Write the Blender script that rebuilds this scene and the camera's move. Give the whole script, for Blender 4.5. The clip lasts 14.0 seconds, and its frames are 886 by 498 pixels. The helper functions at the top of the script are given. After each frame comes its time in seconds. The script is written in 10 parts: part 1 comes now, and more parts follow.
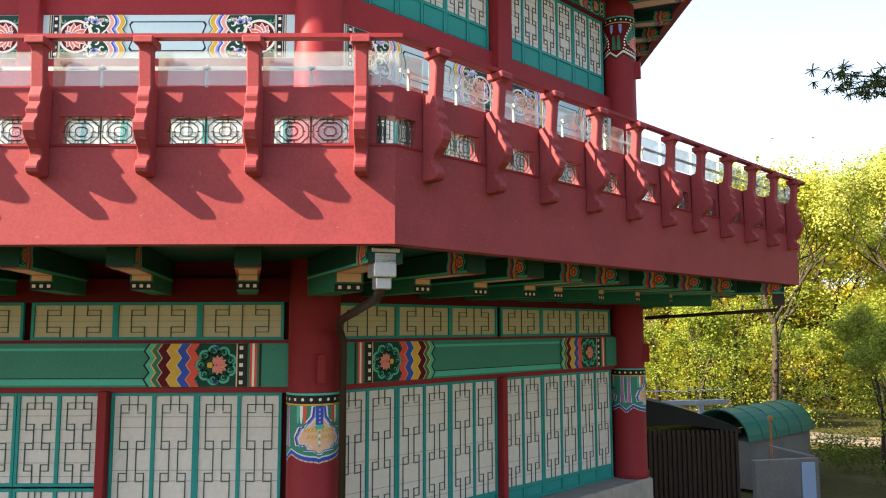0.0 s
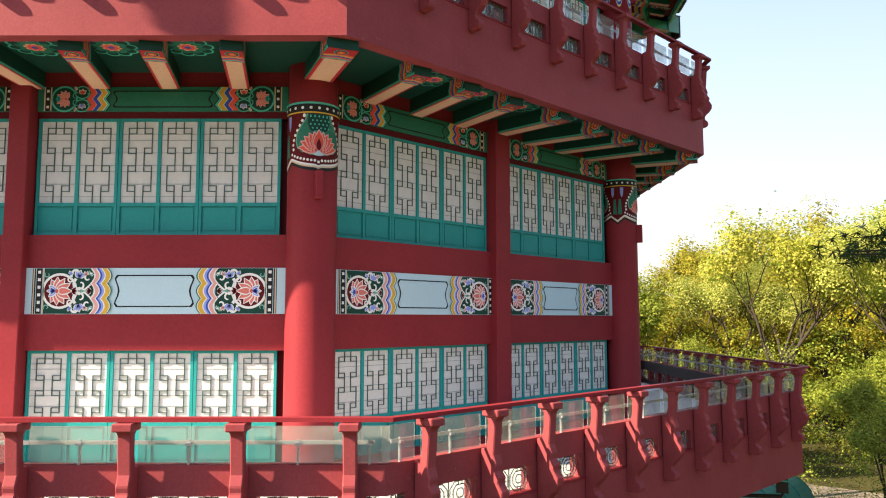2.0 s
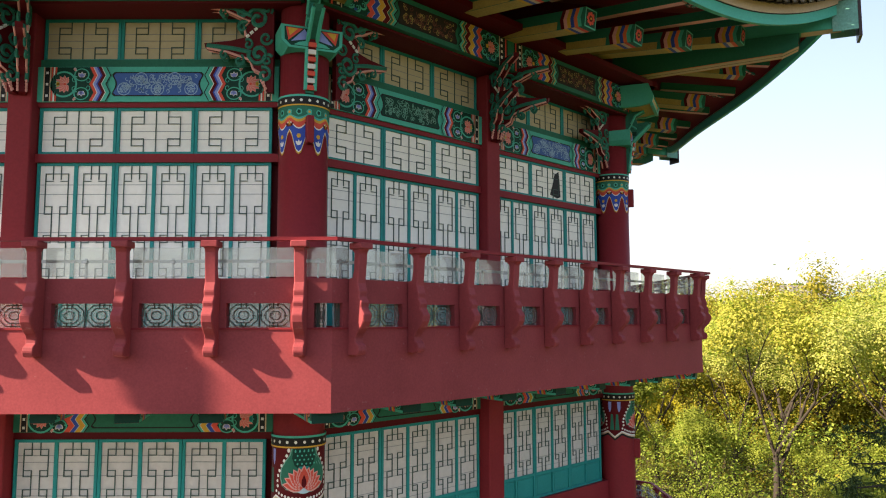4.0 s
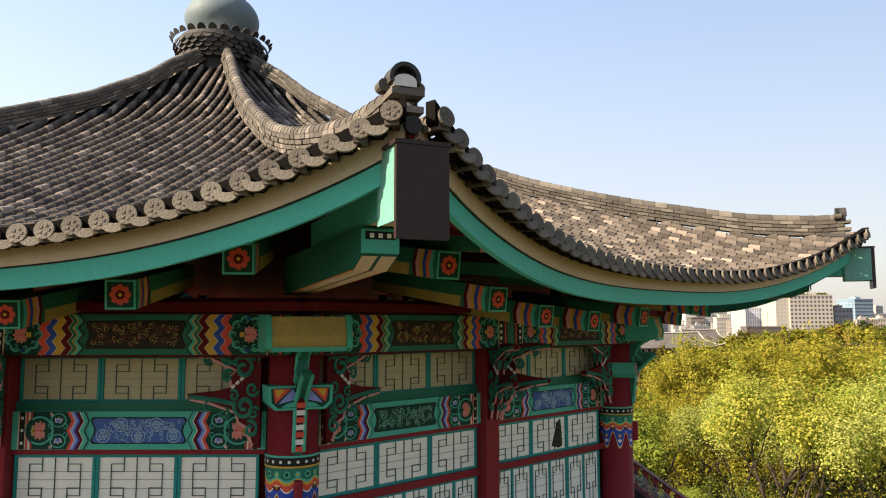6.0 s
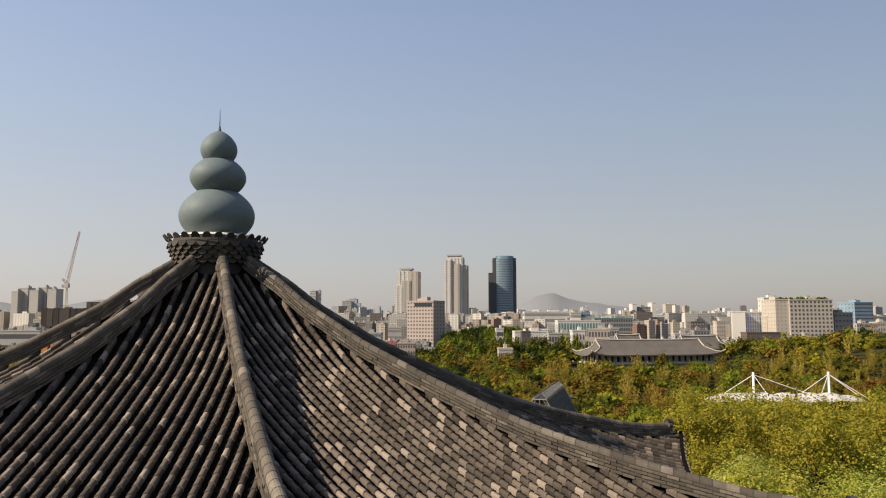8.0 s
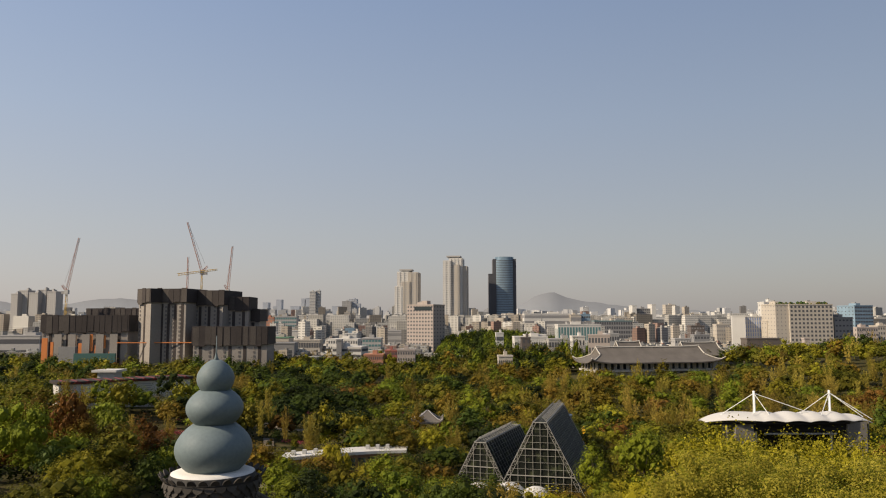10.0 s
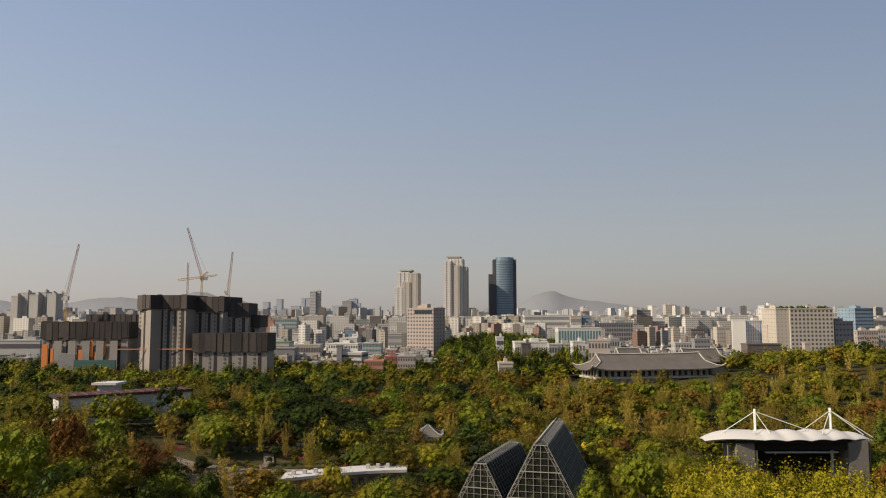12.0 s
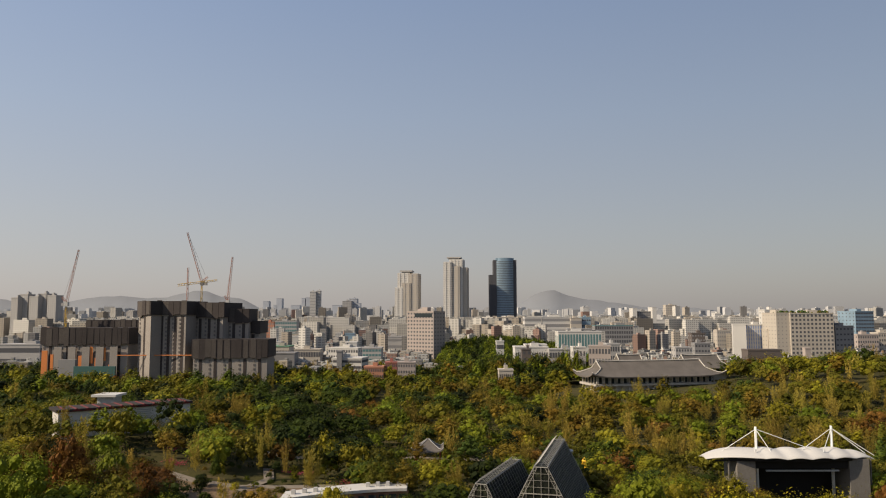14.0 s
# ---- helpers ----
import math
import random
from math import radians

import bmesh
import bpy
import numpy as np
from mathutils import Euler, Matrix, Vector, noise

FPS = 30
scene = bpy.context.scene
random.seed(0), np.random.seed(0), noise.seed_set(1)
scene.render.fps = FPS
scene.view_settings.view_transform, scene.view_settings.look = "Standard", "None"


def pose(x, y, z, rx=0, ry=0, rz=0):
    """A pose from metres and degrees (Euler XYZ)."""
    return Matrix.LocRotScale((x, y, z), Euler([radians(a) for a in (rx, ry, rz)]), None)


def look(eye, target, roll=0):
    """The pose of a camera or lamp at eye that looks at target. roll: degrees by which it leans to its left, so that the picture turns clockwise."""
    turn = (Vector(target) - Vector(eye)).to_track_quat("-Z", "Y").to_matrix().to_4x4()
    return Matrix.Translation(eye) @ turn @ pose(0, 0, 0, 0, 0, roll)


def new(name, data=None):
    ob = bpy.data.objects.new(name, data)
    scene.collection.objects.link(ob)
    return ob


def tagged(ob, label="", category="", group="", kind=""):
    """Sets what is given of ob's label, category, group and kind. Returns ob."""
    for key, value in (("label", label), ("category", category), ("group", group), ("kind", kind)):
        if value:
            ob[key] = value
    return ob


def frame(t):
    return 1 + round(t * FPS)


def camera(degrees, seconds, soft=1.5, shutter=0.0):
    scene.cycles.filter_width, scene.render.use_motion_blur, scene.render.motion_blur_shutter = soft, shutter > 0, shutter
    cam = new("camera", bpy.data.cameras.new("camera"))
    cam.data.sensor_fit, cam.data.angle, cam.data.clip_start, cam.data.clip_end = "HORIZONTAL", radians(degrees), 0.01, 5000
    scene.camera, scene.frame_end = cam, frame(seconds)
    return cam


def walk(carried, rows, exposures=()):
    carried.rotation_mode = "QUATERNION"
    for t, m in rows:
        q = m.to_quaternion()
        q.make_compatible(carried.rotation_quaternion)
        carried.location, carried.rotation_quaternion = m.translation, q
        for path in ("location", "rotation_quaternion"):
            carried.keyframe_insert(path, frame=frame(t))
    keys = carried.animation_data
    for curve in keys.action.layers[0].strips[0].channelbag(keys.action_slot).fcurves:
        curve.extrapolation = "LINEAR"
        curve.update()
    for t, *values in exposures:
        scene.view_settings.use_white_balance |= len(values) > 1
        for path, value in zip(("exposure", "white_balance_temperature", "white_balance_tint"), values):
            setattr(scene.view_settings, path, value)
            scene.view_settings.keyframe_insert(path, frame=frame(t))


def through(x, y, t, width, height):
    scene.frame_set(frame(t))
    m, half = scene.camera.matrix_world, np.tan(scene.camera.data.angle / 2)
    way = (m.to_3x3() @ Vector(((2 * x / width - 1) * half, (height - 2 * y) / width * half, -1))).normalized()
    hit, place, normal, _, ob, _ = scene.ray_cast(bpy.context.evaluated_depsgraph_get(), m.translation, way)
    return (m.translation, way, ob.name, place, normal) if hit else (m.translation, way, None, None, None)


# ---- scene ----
# ---------------------------------------------------------------- camera
cam = camera(61.34, 14.0, soft=1.1)
PATH = [
    (0.0, 6.299, -21.893, 8.000, 95.986, 0.146, -0.095),
    (0.5, 6.318, -21.912, 8.868, 95.835, 0.153, -0.058),
    (1.0, 6.336, -21.931, 9.870, 95.639, 0.109, -0.040),
    (1.5, 6.367, -21.945, 10.966, 95.464, 0.049, -0.020),
    (2.0, 6.395, -21.951, 12.114, 95.389, 0.055, -0.021),
    (2.5, 6.420, -21.980, 13.298, 95.421, 0.093, -0.061),
    (3.0, 6.461, -22.027, 14.551, 95.395, 0.124, -0.070),
    (3.2, 6.479, -22.042, 15.071, 95.375, 0.131, -0.078),
    (5.3, 6.602, -21.927, 20.302, 95.686, 0.085, -0.058),
    (5.5, 6.607, -21.919, 20.867, 95.720, 0.074, -0.054),
    (6.0, 6.616, -21.927, 22.320, 95.713, 0.065, -0.043),
    (6.5, 6.618, -21.949, 23.814, 95.651, 0.055, -0.037),
    (7.0, 6.634, -21.966, 25.273, 95.640, 0.093, -0.049),
    (7.5, 6.657, -22.019, 26.793, 95.631, 0.100, -0.055),
    (8.0, 6.630, -22.051, 28.334, 95.624, 0.085, -0.058),
    (8.5, 6.602, -22.067, 30.004, 95.592, 0.087, -0.064),
    (8.7, 6.596, -22.074, 30.698, 95.577, 0.086, -0.069),
    (10.8, 6.568, -22.245, 38.007, 95.409, 0.123, -0.068),
    (11.0, 6.567, -22.252, 38.709, 95.388, 0.133, -0.068),
    (11.5, 6.567, -22.263, 40.417, 95.339, 0.143, -0.065),
    (12.0, 6.563, -22.256, 42.100, 95.303, 0.120, -0.056),
    (12.5, 6.558, -22.234, 43.765, 95.257, 0.115, -0.063),
    (13.0, 6.551, -22.199, 45.455, 95.214, 0.107, -0.052),
    (13.5, 6.539, -22.162, 47.074, 95.176, 0.108, -0.051),
    (14.0, 6.525, -22.126, 48.629, 95.144, 0.082, -0.047),
]
EXPOSURE = [(0.0, 2.1, 7700, 12), (0.7, 1.95, 7700, 12), (1.5, 1.75, 7700, 12), (3.0, 1.68, 7600, 12), (5.5, 1.6, 7600, 12), (6.0, 1.25, 7600, 12), (6.5, 1.02, 7550, 12), (7.0, 0.6, 7500, 12), (7.5, 0.5, 7500, 12), (8.5, 0.25, 7500, 12), (14.0, 0.1, 7500, 12)]
walk(cam, [(r[0], pose(*r[1:])) for r in PATH], EXPOSURE)

# ---------------------------------------------------------------- light
SUN_SIDE, SUN_UP = radians(71.6), radians(36.0)     # from the facade's front towards its west side; height
TO_SUN = Vector((-math.sin(SUN_SIDE) * math.cos(SUN_UP), -math.cos(SUN_SIDE) * math.cos(SUN_UP), math.sin(SUN_UP)))
world = bpy.data.worlds.new("sky")
scene.world = world
world.use_nodes = True
wn = world.node_tree
wn.nodes.clear()
w_sky = wn.nodes.new("ShaderNodeTexSky")
w_sky.sky_type = "NISHITA"
w_sky.sun_disc = False
w_sky.sun_elevation = SUN_UP
w_sky.sun_rotation = math.atan2(TO_SUN.x, TO_SUN.y)
w_sky.air_density, w_sky.dust_density, w_sky.ozone_density = 1.0, 2.0, 2.0
w_bg = wn.nodes.new("ShaderNodeBackground")
w_bg.inputs["Strength"].default_value = 0.106
w_out = wn.nodes.new("ShaderNodeOutputWorld")
w_haze = wn.nodes.new("ShaderNodeMix")          # spring haze: warm grey low down, clear blue above
w_haze.data_type = "RGBA"
w_haze.inputs["Factor"].default_value = 0.7
w_dir, w_xyz, w_ramp, w_gain = wn.nodes.new("ShaderNodeTexCoord"), wn.nodes.new("ShaderNodeSeparateXYZ"), wn.nodes.new("ShaderNodeValToRGB"), wn.nodes.new("ShaderNodeVectorMath")
w_ramp.color_ramp.elements[0].position, w_ramp.color_ramp.elements[0].color = 0.0, (0.385, 0.385, 0.415, 1)
w_ramp.color_ramp.elements[1].position, w_ramp.color_ramp.elements[1].color = 1.0, (0.17, 0.25, 0.46, 1)
for at, tone in ((0.12, (0.345, 0.388, 0.465, 1)), (0.26, (0.285, 0.37, 0.525, 1)), (0.42, (0.215, 0.315, 0.525, 1))):
    w_ramp.color_ramp.elements.new(at).color = tone
w_gain.operation = "SCALE"
wn.links.new(w_dir.outputs["Generated"], w_xyz.inputs[0])
wn.links.new(w_xyz.outputs["Z"], w_ramp.inputs["Fac"])
w_glow = wn.nodes.new("ShaderNodeMath")         # the haze is brighter towards the sun
w_glow.operation = "MULTIPLY_ADD"
w_glow.inputs[1].default_value, w_glow.inputs[2].default_value = -3.6, 10.0
wn.links.new(w_xyz.outputs["X"], w_glow.inputs[0])
wn.links.new(w_glow.outputs[0], w_gain.inputs["Scale"])
wn.links.new(w_ramp.outputs["Color"], w_gain.inputs[0])
wn.links.new(w_gain.outputs[0], w_haze.inputs["B"])
wn.links.new(w_sky.outputs[0], w_haze.inputs["A"])
wn.links.new(w_haze.outputs["Result"], w_bg.inputs[0])
wn.links.new(w_bg.outputs[0], w_out.inputs[0])
sun_data = bpy.data.lights.new("sun", "SUN")
sun_data.energy, sun_data.angle, sun_data.color = 5.0, radians(0.6), (1.0, 0.92, 0.80)
sun = new("sun", sun_data)
sun.matrix_world = look((-60, -40, 90), Vector((-60, -40, 90)) - TO_SUN)


# ---------------------------------------------------------------- materials
def material(name, color, rough=0.6, metal=0.0, vary=0.12, grain=6.0, stain=0.0, stain_color=(0.1, 0.08, 0.06), bump=0.15,
             bump_scale=40.0, per_object=0.0, per_island=0.0, coords="Object", gloss=0.2, odd=0.0, chips=0.0):
    """A painted, stone, tile or leaf surface: grain at two sizes, stains, fine relief."""
    m = bpy.data.materials.new(name)
    m.use_nodes = True
    nt = m.node_tree
    N, L = nt.nodes, nt.links
    b = N["Principled BSDF"]
    b.inputs["Roughness"].default_value = rough
    b.inputs["Metallic"].default_value = metal
    b.inputs["Specular IOR Level"].default_value = gloss
    tc = N.new("ShaderNodeTexCoord")
    big, fine = N.new("ShaderNodeTexNoise"), N.new("ShaderNodeTexNoise")
    big.inputs["Scale"].default_value, big.inputs["Detail"].default_value = grain * 0.15, 5
    fine.inputs["Scale"].default_value, fine.inputs["Detail"].default_value = grain * 4, 3
    for n in (big, fine):
        L.new(tc.outputs[coords], n.inputs["Vector"])
    add = N.new("ShaderNodeMath")
    add.operation = "ADD"
    L.new(big.outputs["Fac"], add.inputs[0])
    L.new(fine.outputs["Fac"], add.inputs[1])
    rng = N.new("ShaderNodeMapRange")
    rng.inputs["From Min"].default_value, rng.inputs["From Max"].default_value = 0.6, 1.4
    rng.inputs["To Min"].default_value, rng.inputs["To Max"].default_value = 1 - vary, 1 + vary
    L.new(add.outputs[0], rng.inputs["Value"])
    scale = rng.outputs["Result"]
    for amount, source in ((per_object, "ob"), (per_island, "is")):
        if amount:
            src = N.new("ShaderNodeObjectInfo").outputs["Random"] if source == "ob" else N.new("ShaderNodeNewGeometry").outputs["Random Per Island"]
            r2 = N.new("ShaderNodeMapRange")
            r2.inputs["To Min"].default_value, r2.inputs["To Max"].default_value = 1 - amount, 1 + amount
            L.new(src, r2.inputs["Value"])
            mul = N.new("ShaderNodeMath")
            mul.operation = "MULTIPLY"
            L.new(scale, mul.inputs[0])
            L.new(r2.outputs["Result"], mul.inputs[1])
            scale = mul.outputs[0]
            if odd:                                  # a few pieces are much paler than the rest
                gt, ma = N.new("ShaderNodeMath"), N.new("ShaderNodeMath")
                gt.operation, ma.operation = "GREATER_THAN", "MULTIPLY_ADD"
                L.new(src, gt.inputs[0])
                gt.inputs[1].default_value = 0.9
                L.new(gt.outputs[0], ma.inputs[0])
                ma.inputs[1].default_value, ma.inputs[2].default_value = odd, 1.0
                m2 = N.new("ShaderNodeMath")
                m2.operation = "MULTIPLY"
                L.new(scale, m2.inputs[0])
                L.new(ma.outputs[0], m2.inputs[1])
                scale = m2.outputs[0]
    vm = N.new("ShaderNodeVectorMath")
    vm.operation = "SCALE"
    vm.inputs[0].default_value = color
    L.new(scale, vm.inputs["Scale"])
    out = vm.outputs[0]
    if stain:
        st = N.new("ShaderNodeTexNoise")
        st.inputs["Scale"].default_value, st.inputs["Detail"].default_value, st.inputs["Roughness"].default_value = grain * 0.35, 8, 0.7
        L.new(tc.outputs[coords], st.inputs["Vector"])
        sr = N.new("ShaderNodeMapRange")
        sr.inputs["From Min"].default_value, sr.inputs["From Max"].default_value = 0.52, 0.72
        sr.inputs["To Max"].default_value = stain
        L.new(st.outputs["Fac"], sr.inputs["Value"])
        mix = N.new("ShaderNodeMix")
        mix.data_type = "RGBA"
        L.new(sr.outputs["Result"], mix.inputs["Factor"])
        L.new(out, mix.inputs["A"])
        mix.inputs["B"].default_value = (*stain_color, 1)
        out = mix.outputs["Result"]
    if chips:                                        # pale specks where paint has flaked off
        cn, cr, cm = N.new("ShaderNodeTexNoise"), N.new("ShaderNodeMapRange"), N.new("ShaderNodeMix")
        cn.inputs["Scale"].default_value, cn.inputs["Detail"].default_value = 13.0, 2
        L.new(tc.outputs[coords], cn.inputs["Vector"])
        cr.inputs["From Min"].default_value, cr.inputs["From Max"].default_value, cr.inputs["To Max"].default_value = 0.70, 0.74, chips
        L.new(cn.outputs["Fac"], cr.inputs["Value"])
        cm.data_type = "RGBA"
        L.new(cr.outputs["Result"], cm.inputs["Factor"])
        L.new(out, cm.inputs["A"])
        cm.inputs["B"].default_value = (0.42, 0.30, 0.28, 1)
        out = cm.outputs["Result"]
    L.new(out, b.inputs["Base Color"])
    if bump:
        bn, bp = N.new("ShaderNodeTexNoise"), N.new("ShaderNodeBump")
        bn.inputs["Scale"].default_value, bn.inputs["Detail"].default_value = bump_scale, 4
        L.new(tc.outputs[coords], bn.inputs["Vector"])
        bp.inputs["Strength"].default_value, bp.inputs["Distance"].default_value = bump, 0.02
        L.new(bn.outputs["Fac"], bp.inputs["Height"])
        L.new(bp.outputs[0], b.inputs["Normal"])
    return m


RED = material("red_paint", (0.225, 0.024, 0.030), 0.5, vary=0.14, stain=0.2, stain_color=(0.27, 0.032, 0.036), bump=0.07, gloss=0.10)
RED_WORN = material("weathered_red_paint", (0.262, 0.050, 0.055), 0.55, vary=0.18, grain=9, stain=0.4, stain_color=(0.32, 0.062, 0.066), bump=0.08, gloss=0.08, chips=0.15)
LINING = material("dark_brown_lining_paint", (0.035, 0.018, 0.016), 0.5, vary=0.2)
SOFFIT_RED = material("deep_red_soffit_paint", (0.20, 0.022, 0.026), 0.6, vary=0.2, gloss=0.1)
DARK_RED = material("dark_red_paint", (0.10, 0.006, 0.009), 0.55, gloss=0.12)
TEAL = material("teal_paint", (0.007, 0.24, 0.225), 0.45, vary=0.12, stain=0.15, stain_color=(0.02, 0.19, 0.20), gloss=0.15)
JADE = material("jade_green_paint", (0.035, 0.21, 0.155), 0.5, vary=0.12, gloss=0.15)
MINT = material("mint_paint", (0.05, 0.42, 0.32), 0.5, vary=0.12)
GREEN = material("green_paint", (0.018, 0.155, 0.10), 0.5, vary=0.15, gloss=0.15)
DARK_GREEN = material("dark_green_paint", (0.008, 0.05, 0.035), 0.5, vary=0.15, gloss=0.12)
PAPER = material("white_window_film", (0.585, 0.565, 0.53), 0.35, vary=0.1, grain=3, stain=0.3, stain_color=(0.46, 0.44, 0.42), bump=0.05)
# upper storey film: paler copy of PAPER, bounced light put into its colour
BOUNCE_LIT_PAPER = material("bounce_lit_white_window_film", (0.87, 0.85, 0.77), 0.35, vary=0.06, grain=3, stain=0.2, stain_color=(0.58, 0.57, 0.55), bump=0.05)
CREAM_PAPER = material("cream_window_film", (0.48, 0.42, 0.26), 0.4, vary=0.06, grain=3, bump=0.05)
CREAM = material("cream_paint", (0.58, 0.45, 0.31), 0.6, vary=0.12, stain=0.2, stain_color=(0.4, 0.28, 0.16))
YELLOW = material("ochre_paint", (0.62, 0.36, 0.05), 0.55)
ORANGE = material("orange_paint", (0.68, 0.17, 0.06), 0.55)
PINK = material("pink_paint", (0.68, 0.33, 0.29), 0.55)
BLUE = material("blue_paint", (0.025, 0.07, 0.38), 0.5)
SKY_BLUE = material("pale_blue_paint", (0.42, 0.58, 0.64), 0.5, vary=0.06)
PERIWINKLE = material("periwinkle_paint", (0.24, 0.30, 0.66), 0.5)
CORAL_SOFT = material("soft_coral_paint", (0.66, 0.17, 0.14), 0.55)
CORAL = material("coral_red_paint", (0.66, 0.085, 0.055), 0.55)
CRIMSON = material("crimson_paint", (0.42, 0.022, 0.028), 0.55)
FIELD_BLUE = material("faded_blue_ground_paint", (0.045, 0.12, 0.36), 0.55)
PALE_LINE = material("pale_blue_line_paint", (0.30, 0.46, 0.62), 0.55)
PEACH = material("peach_paint", (0.66, 0.42, 0.28), 0.6, vary=0.12, stain=0.15, stain_color=(0.5, 0.28, 0.18))
AGED_RED = material("aged_brown_red_paint", (0.16, 0.055, 0.045), 0.7)
DARK_BROCADE = material("dark_brown_ground_paint", (0.03, 0.024, 0.018), 0.7)
WHITE = material("white_paint", (0.72, 0.72, 0.68), 0.55, vary=0.06)
GRILLE = material("dark_grey_grille_paint", (0.05, 0.055, 0.045), 0.6, vary=0.2)
BLACK = material("black_paint", (0.012, 0.012, 0.012), 0.5)
BROWN_SHEET = material("dark_brown_sheet_metal", (0.035, 0.022, 0.018), 0.4, vary=0.1)
GRANITE = material("granite", (0.27, 0.255, 0.235), 0.8, vary=0.25, grain=30)
CONCRETE = material("pale_concrete", (0.42, 0.41, 0.39), 0.85, vary=0.15, stain=0.3, stain_color=(0.25, 0.24, 0.22))
WALKWAY = material("pale_grey_walkway_coating", (0.72, 0.72, 0.70), 0.8, vary=0.1, stain=0.25, stain_color=(0.4, 0.4, 0.38))
TILE = material("grey_clay_tile", (0.104, 0.083, 0.065), 0.7, vary=0.35, grain=14, stain=0.4, stain_color=(0.16, 0.12, 0.085), bump=0.5, per_island=0.6, odd=0.7)
# pan tiles near black: the shade between tile rows put into the colour
TILE_PAN = material("shade_black_pan_tile", (0.008, 0.007, 0.006), 0.95, vary=0.3, grain=14, stain=0.25, stain_color=(0.022, 0.018, 0.013), bump=0.4, per_island=0.35, gloss=0.03)
PETAL_TILE = material("dark_crescent_tile", (0.055, 0.048, 0.04), 0.75, vary=0.3, grain=14, bump=0.4, per_island=0.5)
TILE_END = material("pale_clay_tile_end", (0.135, 0.114, 0.088), 0.8, vary=0.25, grain=40, stain=0.4, stain_color=(0.12, 0.11, 0.09), bump=0.5, per_object=0.25)
TILE_PIECE = material("grey_clay_tile_piece", (0.104, 0.083, 0.065), 0.7, vary=0.35, grain=14, stain=0.4, stain_color=(0.16, 0.12, 0.085), bump=0.5, per_object=0.6, odd=0.7)
RIDGE = material("grey_brown_ridge_tile", (0.108, 0.092, 0.073), 0.8, vary=0.35, grain=16, stain=0.4, stain_color=(0.07, 0.06, 0.048), bump=0.5, per_island=0.3, odd=0.35)
MORTAR = material("white_lime_mortar", (0.62, 0.60, 0.55), 0.9, vary=0.12, bump=0.4)
BRONZE = material("grey_green_finial_metal", (0.13, 0.165, 0.17), 0.6, 0.0, vary=0.14, grain=2.5, stain=0.3, stain_color=(0.15, 0.2, 0.2), bump=0.08, bump_scale=10)
STEEL = material("stainless_steel", (0.55, 0.55, 0.55), 0.25, 1.0, vary=0.05, bump=0.0)
GALVANIZED = material("galvanized_metal", (0.42, 0.43, 0.44), 0.4, 0.6, vary=0.1)

TILE_DARK = material("dark_clay_tile", (0.05, 0.047, 0.043), 0.7, vary=0.25, grain=14, bump=0.4)
CREAM_GREEN = material("pale_green_paint", (0.13, 0.34, 0.27), 0.55, vary=0.25, stain=0.7, stain_color=(0.34, 0.42, 0.36))
YELLOW_AGED = material("aged_ochre_paint", (0.42, 0.32, 0.10), 0.6, vary=0.2, stain=0.4, stain_color=(0.25, 0.2, 0.1))


def glass_material(name, tint, rough=0.03, dust_and_sheen=0.13):
    """Thin clear glass: straight through, with more gloss at a slant."""
    m = bpy.data.materials.new(name)
    m.use_nodes = True
    nt = m.node_tree
    nt.nodes.clear()
    out, mix = nt.nodes.new("ShaderNodeOutputMaterial"), nt.nodes.new("ShaderNodeMixShader")
    clear, gloss, lw = nt.nodes.new("ShaderNodeBsdfTransparent"), nt.nodes.new("ShaderNodeBsdfGlossy"), nt.nodes.new("ShaderNodeLayerWeight")
    power, mul = nt.nodes.new("ShaderNodeMath"), nt.nodes.new("ShaderNodeMath")
    clear.inputs[0].default_value = (*tint, 1)
    gloss.inputs["Roughness"].default_value = rough
    power.operation, mul.operation = "POWER", "MULTIPLY_ADD"
    power.inputs[1].default_value = 3.0
    mul.inputs[1].default_value, mul.inputs[2].default_value = 0.5, 0.09
    nt.links.new(lw.outputs["Facing"], power.inputs[0])
    nt.links.new(power.outputs[0], mul.inputs[0])
    nt.links.new(mul.outputs[0], mix.inputs[0])
    nt.links.new(clear.outputs[0], mix.inputs[1])
    nt.links.new(gloss.outputs[0], mix.inputs[2])
    # white film over the glass: dust, plus sky reflection put into colour
    film, veil, spots = nt.nodes.new("ShaderNodeBsdfDiffuse"), nt.nodes.new("ShaderNodeMixShader"), nt.nodes.new("ShaderNodeTexNoise")
    film.inputs[0].default_value = (0.75, 0.75, 0.73, 1)
    spots.inputs["Scale"].default_value, spots.inputs["Detail"].default_value = 3.0, 6
    amount = nt.nodes.new("ShaderNodeMath")
    amount.operation = "MULTIPLY"
    amount.inputs[1].default_value = 2 * dust_and_sheen
    nt.links.new(spots.outputs["Fac"], amount.inputs[0])
    nt.links.new(amount.outputs[0], veil.inputs[0])
    nt.links.new(mix.outputs[0], veil.inputs[1])
    nt.links.new(film.outputs[0], veil.inputs[2])
    nt.links.new(veil.outputs[0], out.inputs[0])
    return m


GLASS = glass_material("clear_railing_glass", (0.86, 0.90, 0.88))


